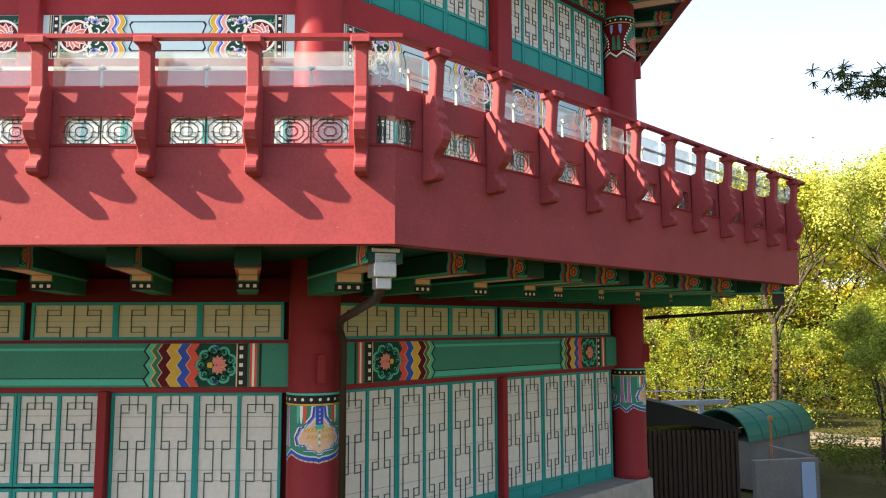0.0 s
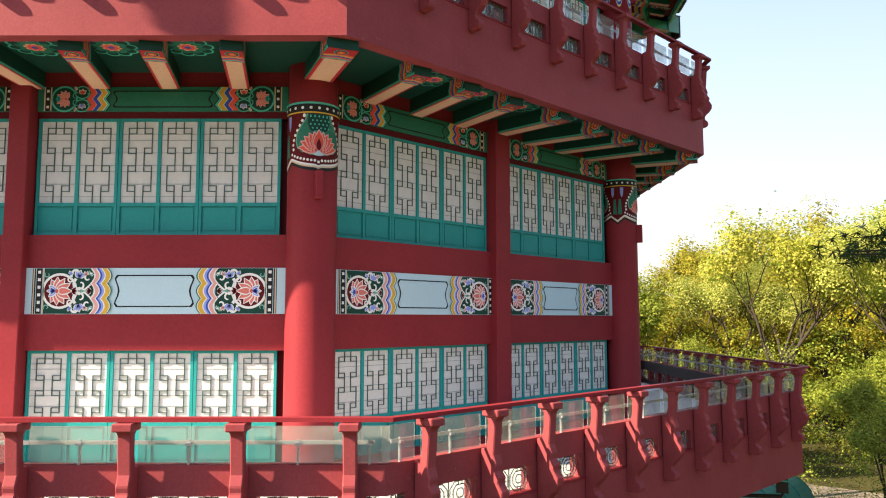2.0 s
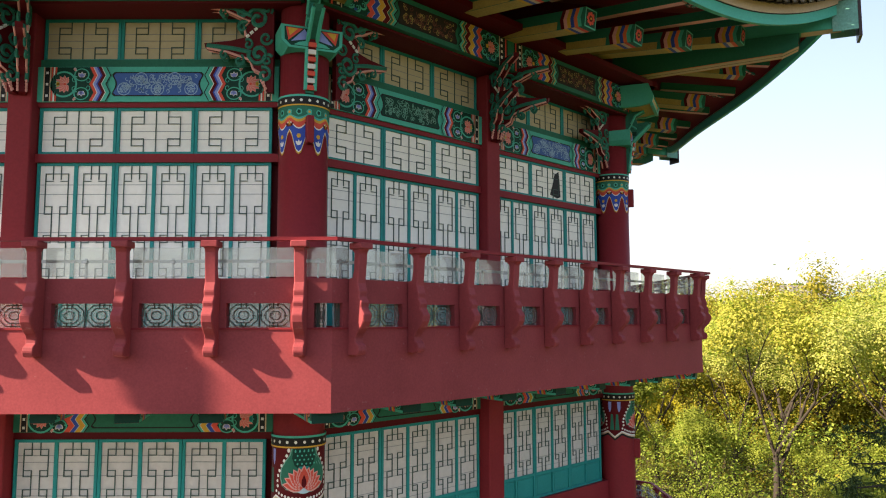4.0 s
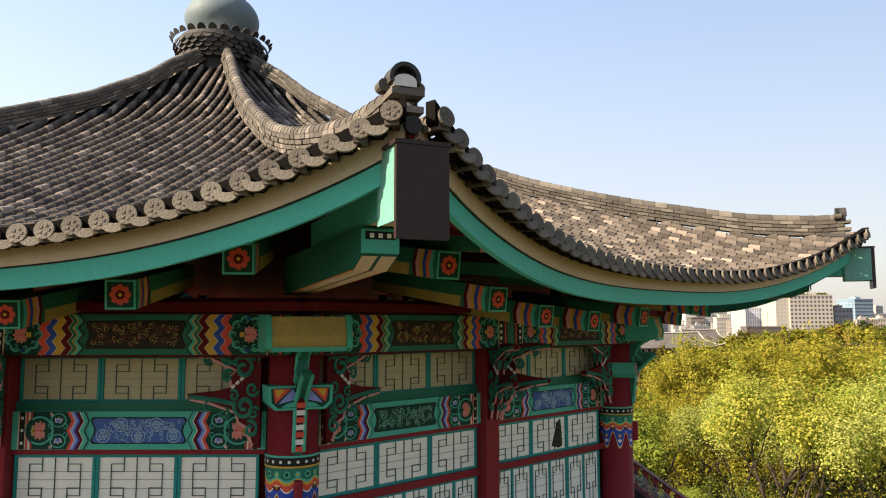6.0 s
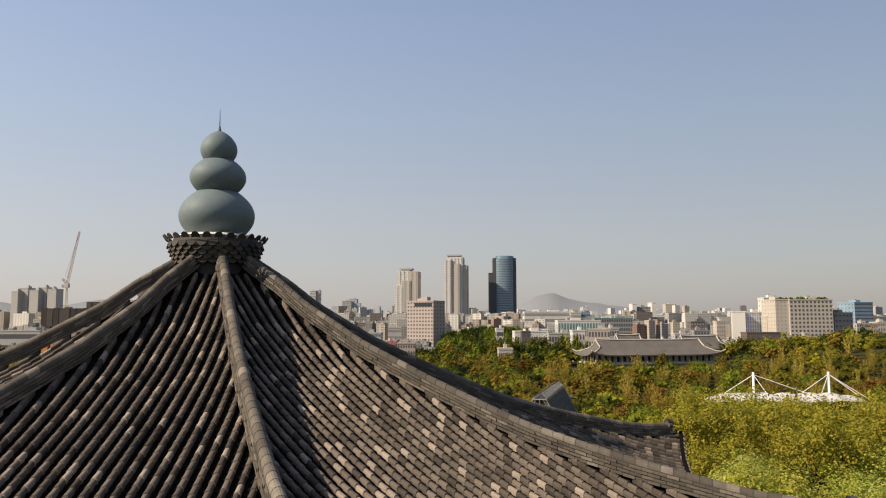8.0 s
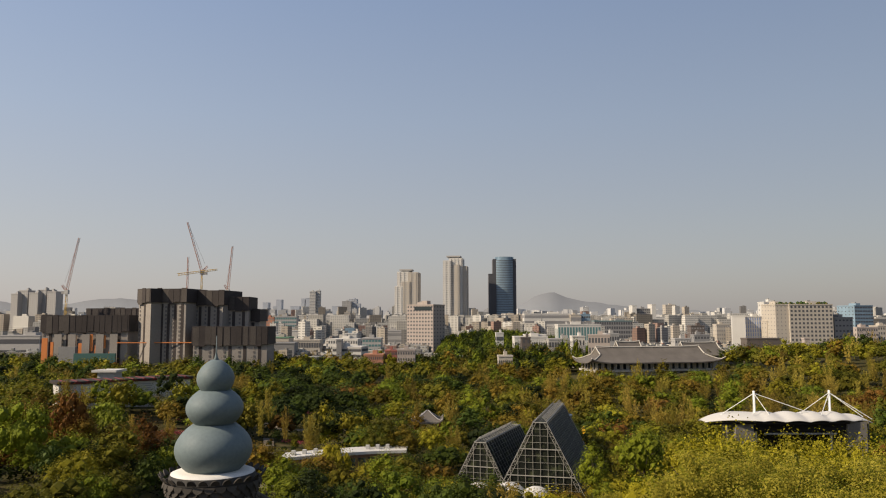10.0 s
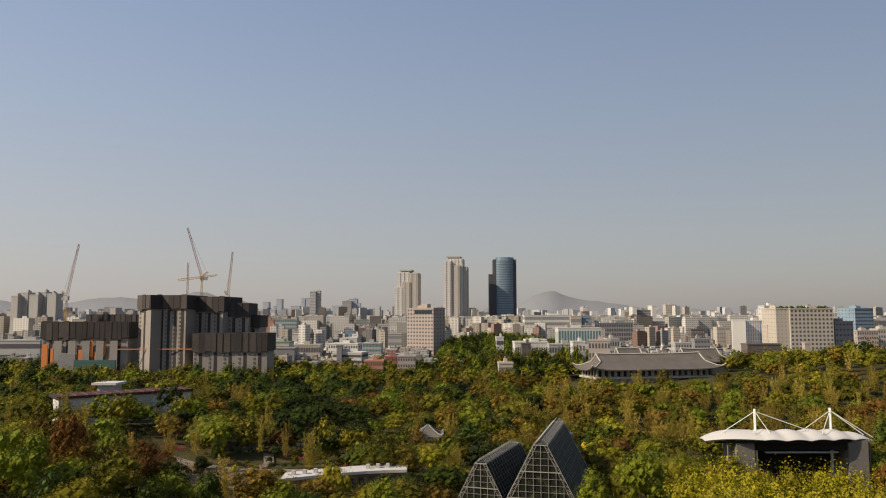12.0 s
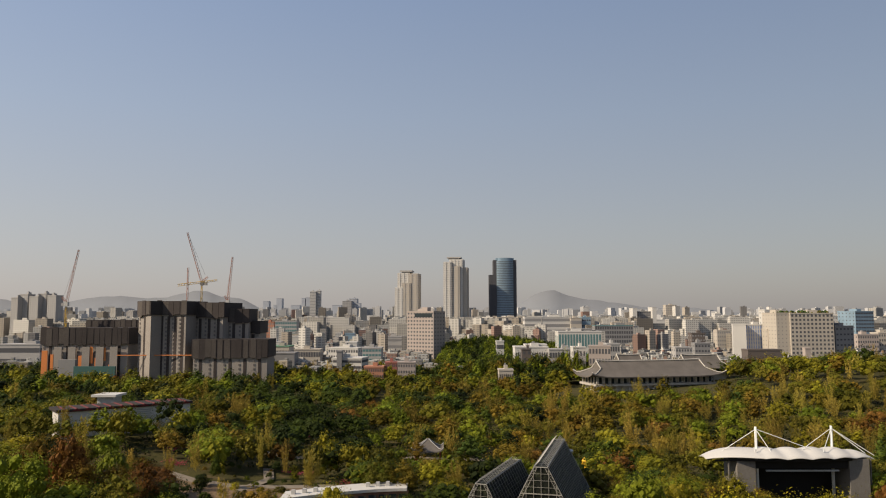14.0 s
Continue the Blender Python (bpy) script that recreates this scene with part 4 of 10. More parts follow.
# ---------------------------------------------------------------- balconies
def balcony(z0, ap, starts, label):
    R = ap / COS8
    body = Mesh()
    body.ring(8, R - 0.24, R, z0, z0 + 1.07, RED_WORN)
    bal = put("balcony", body.data("balcony"), pavilion, None, label)
    put("rail_beam", Mesh().ring(8, R - 0.20, R - 0.02, z0 + 1.40, z0 + 1.72, RED_WORN).data("rail_beam"), bal, None, "red rail beam above the openings")
    put("sill", Mesh().ring(8, R - 0.22, R + 0.015, z0 + 1.06, z0 + 1.085, RED).data("sill"), bal)
    put("balcony_floor", Mesh().ring(8, 11.0, R - 0.2, z0 + 0.72, z0 + 0.92, WALKWAY).data("balcony_floor"), bal, None, "pale concrete walkway")
    put("soffit", Mesh().ring(8, 11.0, R - 0.2, z0 + 0.13, z0 + 0.2, DARK_GREEN).data("soffit"), bal, None, "green painted boards under the balcony")
    # two lining rings added to darken the inner faces of parapet and rail
    put("inner_lining", Mesh().ring(8, R - 0.275, R - 0.245, z0 + 0.92, z0 + 1.06, LINING).data("inner_lining"), bal, None, "dark brown lining added to darken the parapet's inner face")
    put("inner_lining", Mesh().ring(8, R - 0.235, R - 0.205, z0 + 1.40, z0 + 1.71, LINING).data("inner_lining"), bal, None, "dark brown lining added to darken the rail beam's inner face")
    rail = Mesh().ring(8, R + 0.11, R + 0.23, z0 + 2.19, z0 + 2.235, RED)
    put("handrail", rail.data("handrail"), bal, None, "slim red handrail")
    prof = [(.37, 2.185), (.37, 2.10), (.31, 2.05), (.285, 1.82), (.265, 1.66), (.32, 1.55), (.30, 1.48), (.375, 1.41), (.35, 1.34), (.44, 1.25), (.425, 1.16), (.36, 1.08), (.24, 1.00), (.20, .95),
            (.21, .89), (.285, .855), (.31, .79), (.28, .735), (.20, .72), (0, .72), (0, 1.72), (.11, 1.73), (.145, 1.86), (.155, 2.05), (.08, 2.10), (.08, 2.185)]
    pm = Mesh().prism([(-0.74 * p, q) for p, q in prof], -0.07, 0.07, RED_WORN, "x")
    pm.box(-0.105, 0.105, -0.30, -0.05, 2.10, 2.185, RED_WORN)
    post_data = bevelled(pm.data("post"), 0.012)
    stile = Mesh().box(-0.15, 0.15, 0.012, 0.19, 1.08, 1.41, RED_WORN)
    stile_data = stile.data("stile")
    for k in range(8):
        F = face_turn(k)
        xs = starts[k]
        for x in xs:
            at = F @ shift(x, -ap, z0)
            put("post", post_data, bal, at, "carved red baluster bracket")
            put("stile", stile_data, bal, at)
        half = ap * T8
        ends = [-half] + sorted(xs) + [half]
        for a, b in zip(ends, ends[1:]):
            if b - a < 0.3:
                continue
            lo, hi = (a + 0.15 if a > -half else a + 0.06), (b - 0.15 if b < half else b - 0.06)
            g = Mesh().box(lo + 0.02 - (a + b) / 2, hi - 0.02 - (a + b) / 2, 0.09, 0.10, 1.085, 1.40, GLASS)
            ob = put("glass_pane", g.data("glass_pane"), bal, F @ shift((a + b) / 2, -ap, z0), "clear glass behind a grey metal lattice")
            ob.visible_shadow = False
            sc = Mesh()
            w2, x0 = (hi - lo) / 2, 0.0
            for q in (-1, 1):
                cx = x0 + q * w2 * 0.5
                for rx, rz in ((w2 * 0.44, 0.135), (w2 * 0.30, 0.095), (w2 * 0.15, 0.05)):
                    ring = [(cx + rx * c, 0.075, 1.2425 + rz * d) for c, d in ((1, 0.45), (0.55, 1), (-0.55, 1), (-1, 0.45), (-1, -0.45), (-0.55, -1), (0.55, -1), (1, -0.45), (1, 0.45))]
                    sc.tube(ring, 0.0065, 4, GRILLE)
                for d in (-0.03, 0.03):
                    sc.tube([(cx + d, 0.075, 1.09), (cx + d, 0.075, 1.15)], 0.0065, 4, GRILLE).tube([(cx + d, 0.075, 1.335), (cx + d, 0.075, 1.40)], 0.0065, 4, GRILLE)
                for c in (0.30, 0.44):
                    sc.tube([(cx + w2 * c, 0.075, 1.2425), (cx + w2 * (c + 0.06), 0.075, 1.2425)], 0.006, 4, GRILLE).tube([(cx - w2 * c, 0.075, 1.2425), (cx - w2 * (c + 0.06), 0.075, 1.2425)], 0.006, 4, GRILLE)
            sc.tube([(0, 0.075, 1.09), (0, 0.075, 1.40)], 0.009, 4, GRILLE)
            put("grille", sc.data("grille"), bal, F @ shift((a + b) / 2, -ap, z0), "dark grey angular metal lattice")
            up = Mesh().box(lo - 0.1 - (a + b) / 2, hi + 0.1 - (a + b) / 2, 0.02, 0.03, 1.74, 2.12, GLASS)
            ob = put("glass_pane", up.data("glass_pane"), bal, F @ shift((a + b) / 2, -ap, z0), "clear glass railing pane")
            ob.visible_shadow = False
            cl = Mesh().box(-0.011, 0.011, 0.035, 0.065, 1.72, 1.98, GALVANIZED).box(-0.03, 0.03, 0.005, 0.05, 1.92, 1.945, GALVANIZED)
            put("clamp", cl.data("clamp"), bal, F @ shift((a + b) / 2, -ap, z0), "small steel glass clamp")
        bar = Mesh().box(-half + 0.12, half - 0.12, 0.05, 0.075, z0 + 1.925, z0 + 1.965, GALVANIZED)
        put("glass_rail", bar.data("glass_rail"), bal, F @ shift(0, -ap, 0), "slim pale steel rail behind the glass")
    return bal


def row(n, a, b):
    return [a + (b - a) * i / (n - 1) for i in range(n)]


low_posts = {k: row(11, -5.33, 5.29) for k in range(8)}
low_posts[0] = [5.45 - 1.143 * i for i in range(10)]
high_posts = {k: row(10, -4.8, 4.65) for k in range(8)}
high_posts[0] = [4.74 - 1.127 * i for i in range(9)]
balcony(8.885, 14.01, low_posts, "red balcony with carved brackets and glass railing")
balcony(15.86, 12.38, high_posts, "red balcony with carved brackets and glass railing")


def joist_data(length, drop, width):
    """A painted cantilever beam under a balcony, from the wall outwards along -y; its top at z = 0."""
    o = Mesh()
    w = width / 2
    zb = -0.302
    o.box(-w, w, -length, 0.3, -0.30, 0.0, DARK_GREEN)
    for sgn in (-1, 1):
        x = sgn * (w + 0.002)
        o.add([(x, -length, -0.30), (x, 0.3, -0.30), (x, 0.3, -0.265), (x, -length, -0.265)], [(0, 1, 2, 3)], MINT)
        for i, c in enumerate((CORAL, YELLOW, BLUE, CORAL, MINT)):
            y0 = -length + 0.22 + 0.045 * i
            o.add([(sgn * (w + 0.004), y0 + dy, z) for dy, z in ((0, -0.30), (0.045, -0.30), (0.07, -0.2), (0.03, -0.1), (0.045, 0), (0, 0), (-0.015, -0.1), (0.025, -0.2))], [tuple(range(8))], c)
        for yy, r in ((-length + 0.16, 0.13),):
            for j, (c, f) in enumerate(((MINT, 1.0), (DARK_GREEN, 0.84), (PINK, 0.66), (CORAL, 0.5), (YELLOW, 0.2))):
                pts = scallop(yy, -0.15, r * f, 7, 0.22)
                o.add([(sgn * (w + 0.003 + 0.0015 * j), p, q) for p, q in pts], [tuple(range(len(pts)))], c)
    o.add([(-w, -length, zb), (w, -length, zb), (w, 0.3, zb), (-w, 0.3, zb)], [(0, 1, 2, 3)], CRIMSON)
    yc = -length + 0.43
    o.add([(-w * 0.76, yc, zb - 0.002), (w * 0.76, yc, zb - 0.002), (w * 0.76, 0.3, zb - 0.002), (-w * 0.76, 0.3, zb - 0.002)], [(0, 1, 2, 3)], PEACH)
    for i, c in enumerate((CORAL, YELLOW, BLUE, CORAL, MINT)):
        y0 = -length + 0.22 + 0.045 * i
        o.add([(-w, y0, zb - 0.003), (0, y0 - 0.05, zb - 0.003), (w, y0, zb - 0.003), (w, y0 + 0.047, zb - 0.003), (0, y0 - 0.003, zb - 0.003), (-w, y0 + 0.047, zb - 0.003)], [tuple(range(6))], c)
    for j, (c, f) in enumerate(((MINT, 1.0), (DARK_GREEN, 0.85), (CORAL, 0.62), (YELLOW, 0.25))):
        pts = scallop(0, -length + 0.13, 0.105 * f, 7, 0.22)
        o.add([(p, q, zb - 0.003 - 0.0015 * j) for p, q in pts], [tuple(range(len(pts)))], c)
    if drop:
        l2 = length * 0.52
        o.box(-w * 0.95, w * 0.95, -l2, 0.3, -0.30 - drop, -0.306, GREEN)
        o.strip(-w * 0.95, w * 0.95, -0.30 - drop, -0.20 - drop, -l2 - 0.003, BLACK)
        for i in range(3):
            o.flat(scallop(-w * 0.6 + w * 0.6 * i, -0.25 - drop, 0.028, 4, 0.3, 3), -l2 - 0.005, WHITE)
        o.strip(-w * 0.8, w * 0.8, -0.18 - drop, -0.31, -l2 - 0.004, PEACH)
    return o.data("joist")


low_joist, low_hip = joist_data(2.75, 0.20, 0.30), joist_data(3.1, 0.24, 0.40)
high_joist, high_hip = joist_data(1.62, 0.0, 0.30), joist_data(1.75, 0.0, 0.42)
medal = Mesh()
for i in range(10):
    q = math.pi * i / 5
    for j, (c, f) in enumerate(((MINT, 0.105), (DARK_GREEN, 0.075))):
        pts = scallop(0.27 * math.cos(q), 0.27 * math.sin(q), f, 1, 0, 12)
        medal.add([(p, z, -0.002 - 0.0015 * j) for p, z in pts], [tuple(range(len(pts)))], c)
for i, (c, f) in enumerate(((GREEN, 0.26), (YELLOW, 0.15), (PINK, 0.14), (CORAL, 0.115), (BLUE, 0.05))):
    pts = scallop(0, 0, f, 8, 0.25)
    medal.add([(p, q, -0.005 - 0.0015 * i) for p, q in pts], [tuple(range(len(pts)))], c)
medal_data = medal.data("medallion")
for k in range(8):
    F, V = face_turn(k), corner_turn(k)
    for x, lean in ((-3.3, -0.2), (-2.05, -0.2), (-0.9, -0.15), (-0.34, 0.0), (0.77, 0.2), (2.08, 0.2), (3.4, 0.25)):
        put("joist", low_joist, pavilion, F @ shift(x, -10.7, 9.0) @ Matrix.Rotation(lean, 4, "Z"), "painted green cantilever joist")
    for i in range(-3, 4):
        x, lean = 1.09 * i, 0.2 * min(max(i, -1), 1)
        put("joist", high_joist, pavilion, F @ shift(x - 0.2 * lean, -10.6, 16.02) @ Matrix.Rotation(lean, 4, "Z"), "painted green cantilever joist")
        if i < 3:
            put("medallion", medal_data, pavilion, F @ shift(x + 0.545 + 0.2 * (lean if i < 0 else 0.2), -11.62, 15.985), "painted flower medallion")
    put("joist", low_hip, pavilion, V @ shift(0, -11.75, 9.0), "large painted corner joist")
    put("joist", high_hip, pavilion, V @ shift(0, -11.5, 16.02), "large painted corner joist")


# ---------------------------------------------------------------- roof
MID_A = np.array([0.6, 1.2, 2.8, 4.5, 6.3, 8.7, 10.0, 12.0, 13.4, 14.6, 15.8])
MID_Z = np.array([30.1, 29.55, 28.22, 27.15, 26.25, 25.18, 24.66, 23.85, 23.38, 23.06, 22.82])


def roof_z(a, s):
    """Height of the tiled surface at apothem a and distance s along the face."""
    a = np.asarray(a, float)
    lift = 1.37 * np.clip((a - 7.6) / 7.9, 0, 2) ** 1.9
    lift = lift + 0.30 * np.clip((15.0 - a) / 3.0, 0, 1) * np.clip(a / 2.0, 0, 1)
    q = np.clip(np.abs(s) / np.maximum(a * T8, 0.05), 0, 1.1)
    return np.interp(a, MID_A, MID_Z) + lift * q ** 2.6


def eave_a(s):
    return 14.62 + 1.05 * (np.abs(s) / 6.48) ** 2


EAVE_S = 6.46
roof = put("roof", None, pavilion, None, "curved octagonal roof of grey clay tiles")
# boards under the tiles
for k in range(8):
    vs, fs, nu, nv = [], [], 26, 16
    for i in range(nu + 1):
        u = -1 + 2 * i / nu
        for j in range(nv + 1):
            f = j / nv
            s_out = u * EAVE_S
            a_out = float(eave_a(s_out)) - 0.37
            a = 0.7 + (a_out - 0.7) * f
            s = u * a * T8
            vs.append((s, -a, float(roof_z(a, s)) - 0.12))
    n1 = len(vs)
    vs += [(x, y, z - 0.16) for x, y, z in vs]
    for i in range(nu):
        for j in range(nv):
            q = i * (nv + 1) + j
            fs += [(q, q + nv + 1, q + nv + 2, q + 1), (n1 + q, n1 + q + 1, n1 + q + nv + 2, n1 + q + nv + 1)]
    for i in range(nu):
        q = i * (nv + 1) + nv
        fs.append((q, q + nv + 1, n1 + q + nv + 1, n1 + q))
    bd = Mesh().add(vs, [f for f in fs if max(f) >= n1], SOFFIT_RED).add(vs, [f for f in fs if max(f) < n1], TILE_PAN)
    put("roof_board", bd.data("roof_board", True), roof, face_turn(k), "dark red boards under the tiles")

ROWS, PITCH, TLEN = 46, 0.2808, 0.27


def tile_path(s, lo, hi):
    """Points along one row of tiles, from the eave up to the hip."""
    n = max(2, int((hi - lo) / (TLEN * 0.86)))
    return [hi - (hi - lo) * i / n for i in range(n + 1)]


def cover_tile(o, s, a0, a1, r, paint, seg=6):
    """One half-round tile from a0 (lower end, a little raised) to a1."""
    vs = []
    for a, rr, up in ((a0, r * 1.04, 0.020), (a1, r * 0.94, 0.002)):
        z = float(roof_z(a, s)) + up
        vs += [(s + rr * math.cos(math.pi * i / seg), -a, z + rr * 1.0 * math.sin(math.pi * i / seg)) for i in range(seg + 1)]
        vs += [(s - rr, -a, z - 0.09), (s + rr, -a, z - 0.09)]
    n = seg + 3
    o.add(vs, [(i, (i + 1) % n, n + (i + 1) % n, n + i) for i in range(n)] + [tuple(range(n - 1, -1, -1))], paint)


def pan_tile(o, s, a0, a1, w, paint):
    """One hollow tile between two rows."""
    vs = []
    for a, up in ((a0, 0.022), (a1, -0.010)):
        z = float(roof_z(a, s)) + up - 0.04
        vs += [(s + w * x, -a, z + dz) for x, dz in ((-0.5, 0.0), (-0.25, -0.045), (0.25, -0.045), (0.5, 0.0))]
    z = float(roof_z(a0, s)) - 0.04
    vs += [(s + w * x, -a0, z + dz) for x, dz in ((-0.5, -0.012), (-0.25, -0.057), (0.25, -0.057), (0.5, -0.012))]
    o.add(vs, [(0, 1, 5, 4), (1, 2, 6, 5), (2, 3, 7, 6), (8, 9, 1, 0), (9, 10, 2, 1), (10, 11, 3, 2)], paint)


cover = Mesh()
pans = Mesh()
near_tiles = []
for i in range(ROWS + 1):
    s = -EAVE_S + 0.0 + PITCH * i
    if abs(s) < 6.2:
        hi, lo = float(eave_a(s)), max(abs(s) / T8 + 0.2, 1.1)
        if hi - lo > 0.25:
            pts = tile_path(s, lo, hi)
            for j, (p, q) in enumerate(zip(pts, pts[1:])):
                if j < 3:
                    near_tiles.append((s, p, q))
                else:
                    cover_tile(cover, s, p, q - 0.006, 0.062, TILE)
    s2 = s + PITCH / 2
    if abs(s2) < 6.25:
        hi, lo = float(eave_a(s2)) - 0.03, max(abs(s2) / T8 + 0.18, 1.0)
        if hi - lo > 0.25:
            n = max(3, int((hi - lo) / 0.155))
            pts = [hi - (hi - lo) * j / n for j in range(n + 1)]
            for p, q in zip(pts, pts[1:]):
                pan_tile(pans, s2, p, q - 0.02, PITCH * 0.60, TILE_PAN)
coarse = Mesh()
for i in range(ROWS):
    s2 = -EAVE_S + PITCH * (i + 0.5)
    hi, lo = float(eave_a(s2)) - 0.03, max(abs(s2) / T8 + 0.18, 1.0)
    if abs(s2) < 6.25 and hi - lo > 0.25:
        n = max(3, int((hi - lo) / 0.4))
        pts = [hi - (hi - lo) * j / n for j in range(n + 1)]
        for p, q in zip(pts, pts[1:]):
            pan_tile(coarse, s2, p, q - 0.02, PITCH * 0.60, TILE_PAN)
coarse_data = coarse.data("pan_tile_field")
cover_data, pans_data = cover.data("tile_field"), pans.data("pan_tile_field")
all_low = Mesh()
for s, p, q in near_tiles:
    cover_tile(all_low, s, p, q - 0.006, 0.062, TILE)
all_low_data = all_low.data("eave_tile_row")
for k in range(8):
    F = face_turn(k)
    tagged(put("tile_field", cover_data, roof, F, "rows of half-round grey clay tiles"), kind="stuff")
    tagged(put("pan_tile_field", pans_data if k in (0, 1, 7) else coarse_data, roof, F, "hollow clay tiles between the rows, darkened for shade"), kind="stuff")
    if k not in (0, 1):
        tagged(put("eave_tile_row", all_low_data, roof, F, "lowest grey clay tiles"), kind="stuff")

# tile ends at the eave: round discs and hanging crescents
disc = Mesh()
seg = 16
for r, y, c in ((0.098, 0.0, TILE_END), (0.074, -0.012, TILE_END)):
    disc.lathe([(r, 0.0), (r, 0.03)], seg, c)
disc.v = [(x, z - 0.015 if abs(x * x + y * y) > 0.007 else z - 0.002, y) for x, y, z in disc.v]
for a in range(5):
    t = 2 * math.pi * a / 5
    pts = scallop(0.042 * math.cos(t), 0.042 * math.sin(t), 0.02, 4, 0.2, 3)
    disc.flat(pts, -0.022, TILE_END)
disc_data = disc.data("tile_end")
drip = Mesh()
arc = [(0.125 * math.cos(a), 0.02 - 0.115 * math.sin(a)) for a in [math.pi * i / 10 for i in range(11)]]
top = [(0.13 - 0.26 * i / 6, 0.05 - 0.05 * math.sin(math.pi * i / 6)) for i in range(7)]
drip.prism(arc + [(x, z) for x, z in reversed(top)][1:-1], 0.0, 0.022, TILE_END, "y")
drip_data = drip.data("drip_tile")
for k in range(8):
    F = face_turn(k)
    joined = Mesh()
    for i in range(ROWS + 1):
        s = -EAVE_S + PITCH * i
        if abs(s) < 6.2:
            a = float(eave_a(s))
            m = shift(s, -a - 0.01, float(roof_z(a, s)) + 0.05) @ Matrix.Rotation(radians(-12), 4, "X")
            if k in (0, 1):
                put("tile_end", disc_data, roof, F @ m)
            else:
                joined.add([m @ Vector(p) for p in disc.v], disc.f, TILE_END)
        s += PITCH / 2
        if abs(s) < 6.25:
            a = float(eave_a(s))
            m = shift(s, -a - 0.005, float(roof_z(a, s)) - 0.0) @ Matrix.Rotation(radians(-18), 4, "X")
            if k in (0, 1):
                put("drip_tile", drip_data, roof, F @ m)
            else:
                joined.add([m @ Vector(p) for p in drip.v], drip.f, TILE_END)
    if joined.v:
        tagged(put("tile_end_row", joined.data("tile_end_row"), roof, F, "round and crescent tile ends"), kind="stuff")


# eave boards: cream and teal bands that follow the curve
def eave_band(o, inset, z0, z1, thick, paint, n=40, reach=6.5):
    vs, fs = [], []
    for i in range(n + 1):
        s = -reach + 2 * reach * i / n
        a = float(eave_a(s)) - inset
        z = float(roof_z(a, s))
        vs += [(s, -a, z + z0), (s, -a, z + z1), (s, -a + thick, z + z1), (s, -a + thick, z + z0)]
    for i in range(n):
        for j in range(4):
            fs.append((4 * i + j, 4 * i + (j + 1) % 4, 4 * i + 4 + (j + 1) % 4, 4 * i + 4 + j))
    fs += [(0, 1, 2, 3), (4 * n + 3, 4 * n + 2, 4 * n + 1, 4 * n)]
    o.add(vs, fs, paint)


cream_band, black_band, teal_band, mud_band = Mesh(), Mesh(), Mesh(), Mesh()
# bedding strip closes the gaps where sun slipped past the tile ends
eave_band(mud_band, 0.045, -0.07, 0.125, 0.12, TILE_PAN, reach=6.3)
mb = fix_normals(mud_band.data("eave_bedding"))
eave_band(cream_band, 0.27, -0.285, -0.045, 0.10, CREAM, reach=6.28)
eave_band(black_band, 0.285, -0.305, -0.284, 0.10, BLACK, reach=6.42)
eave_band(teal_band, 0.30, -0.52, -0.303, 0.09, MINT, reach=6.40)
cb, bb, tb = fix_normals(cream_band.data("eave_board")), fix_normals(black_band.data("eave_board")), fix_normals(teal_band.data("eave_board"))
for k in range(8):
    F = face_turn(k)
    put("eave_bedding", mb, roof, F, "dark clay bedding behind the tile ends")
    put("eave_board", cb, roof, F, "cream painted eave board")
    put("eave_board", bb, roof, F, "thin black line of the eave board")
    put("eave_board", tb, roof, F, "teal painted eave board")

# painted rafters
def rafter_data():
    """Lower rafter with a carved, painted end; the end lies at the origin, the beam runs back along +y."""
    o = Mesh()
    w, ln = 0.17, 2.9
    o.prism([(-w, -w), (w, -w), (w, w), (-w, w)], 0.0, ln, GREEN, "y")
    o.strip(-w, w, -w, w, -0.003, MINT)
    o.strip(-w * 0.86, w * 0.86, -w * 0.86, w * 0.86, -0.005, DARK_GREEN)
    for i in range(8):
        t = 2 * math.pi * i / 8
        o.flat(scallop(0.085 * math.cos(t), 0.085 * math.sin(t), 0.038, 3, 0.1, 3), -0.007, CORAL)
    o.flat(scallop(0, 0, 0.055, 8, 0.2), -0.009, DARK_RED)
    o.flat(scallop(0, 0, 0.022, 6, 0.1), -0.011, YELLOW)
    zb = -w - 0.003
    o.add([(-w * 0.95, 0.45, zb), (w * 0.95, 0.45, zb), (w * 0.95, ln, zb), (-w * 0.95, ln, zb)], [(0, 1, 2, 3)], YELLOW_AGED)
    for i, c in enumerate((GREEN, CORAL, CREAM, BLUE, YELLOW)):
        o.add([(-w, 0.03 + 0.085 * i, zb), (w, 0.03 + 0.085 * i, zb), (w, 0.115 + 0.085 * i, zb), (-w, 0.115 + 0.085 * i, zb)], [(0, 1, 2, 3)], c)
    for sgn in (-1, 1):
        x = sgn * (w + 0.002)
        for i, c in enumerate((MINT, ORANGE, BLUE, YELLOW, PINK, DARK_RED)):
            y0 = 0.05 + 0.075 * i
            o.add([(x, y0, -w), (x, y0 + 0.075, -w), (x, y0 + 0.12, 0), (x, y0 + 0.075, w), (x, y0, w), (x, y0 + 0.045, 0)], [(0, 1, 2, 3, 4, 5)], c)
        o.add([(x, 0.6, -w), (x, ln, -w), (x, ln, -0.02), (x, 0.6, -0.02)], [(0, 1, 2, 3)], YELLOW_AGED)
    return o.data("rafter")


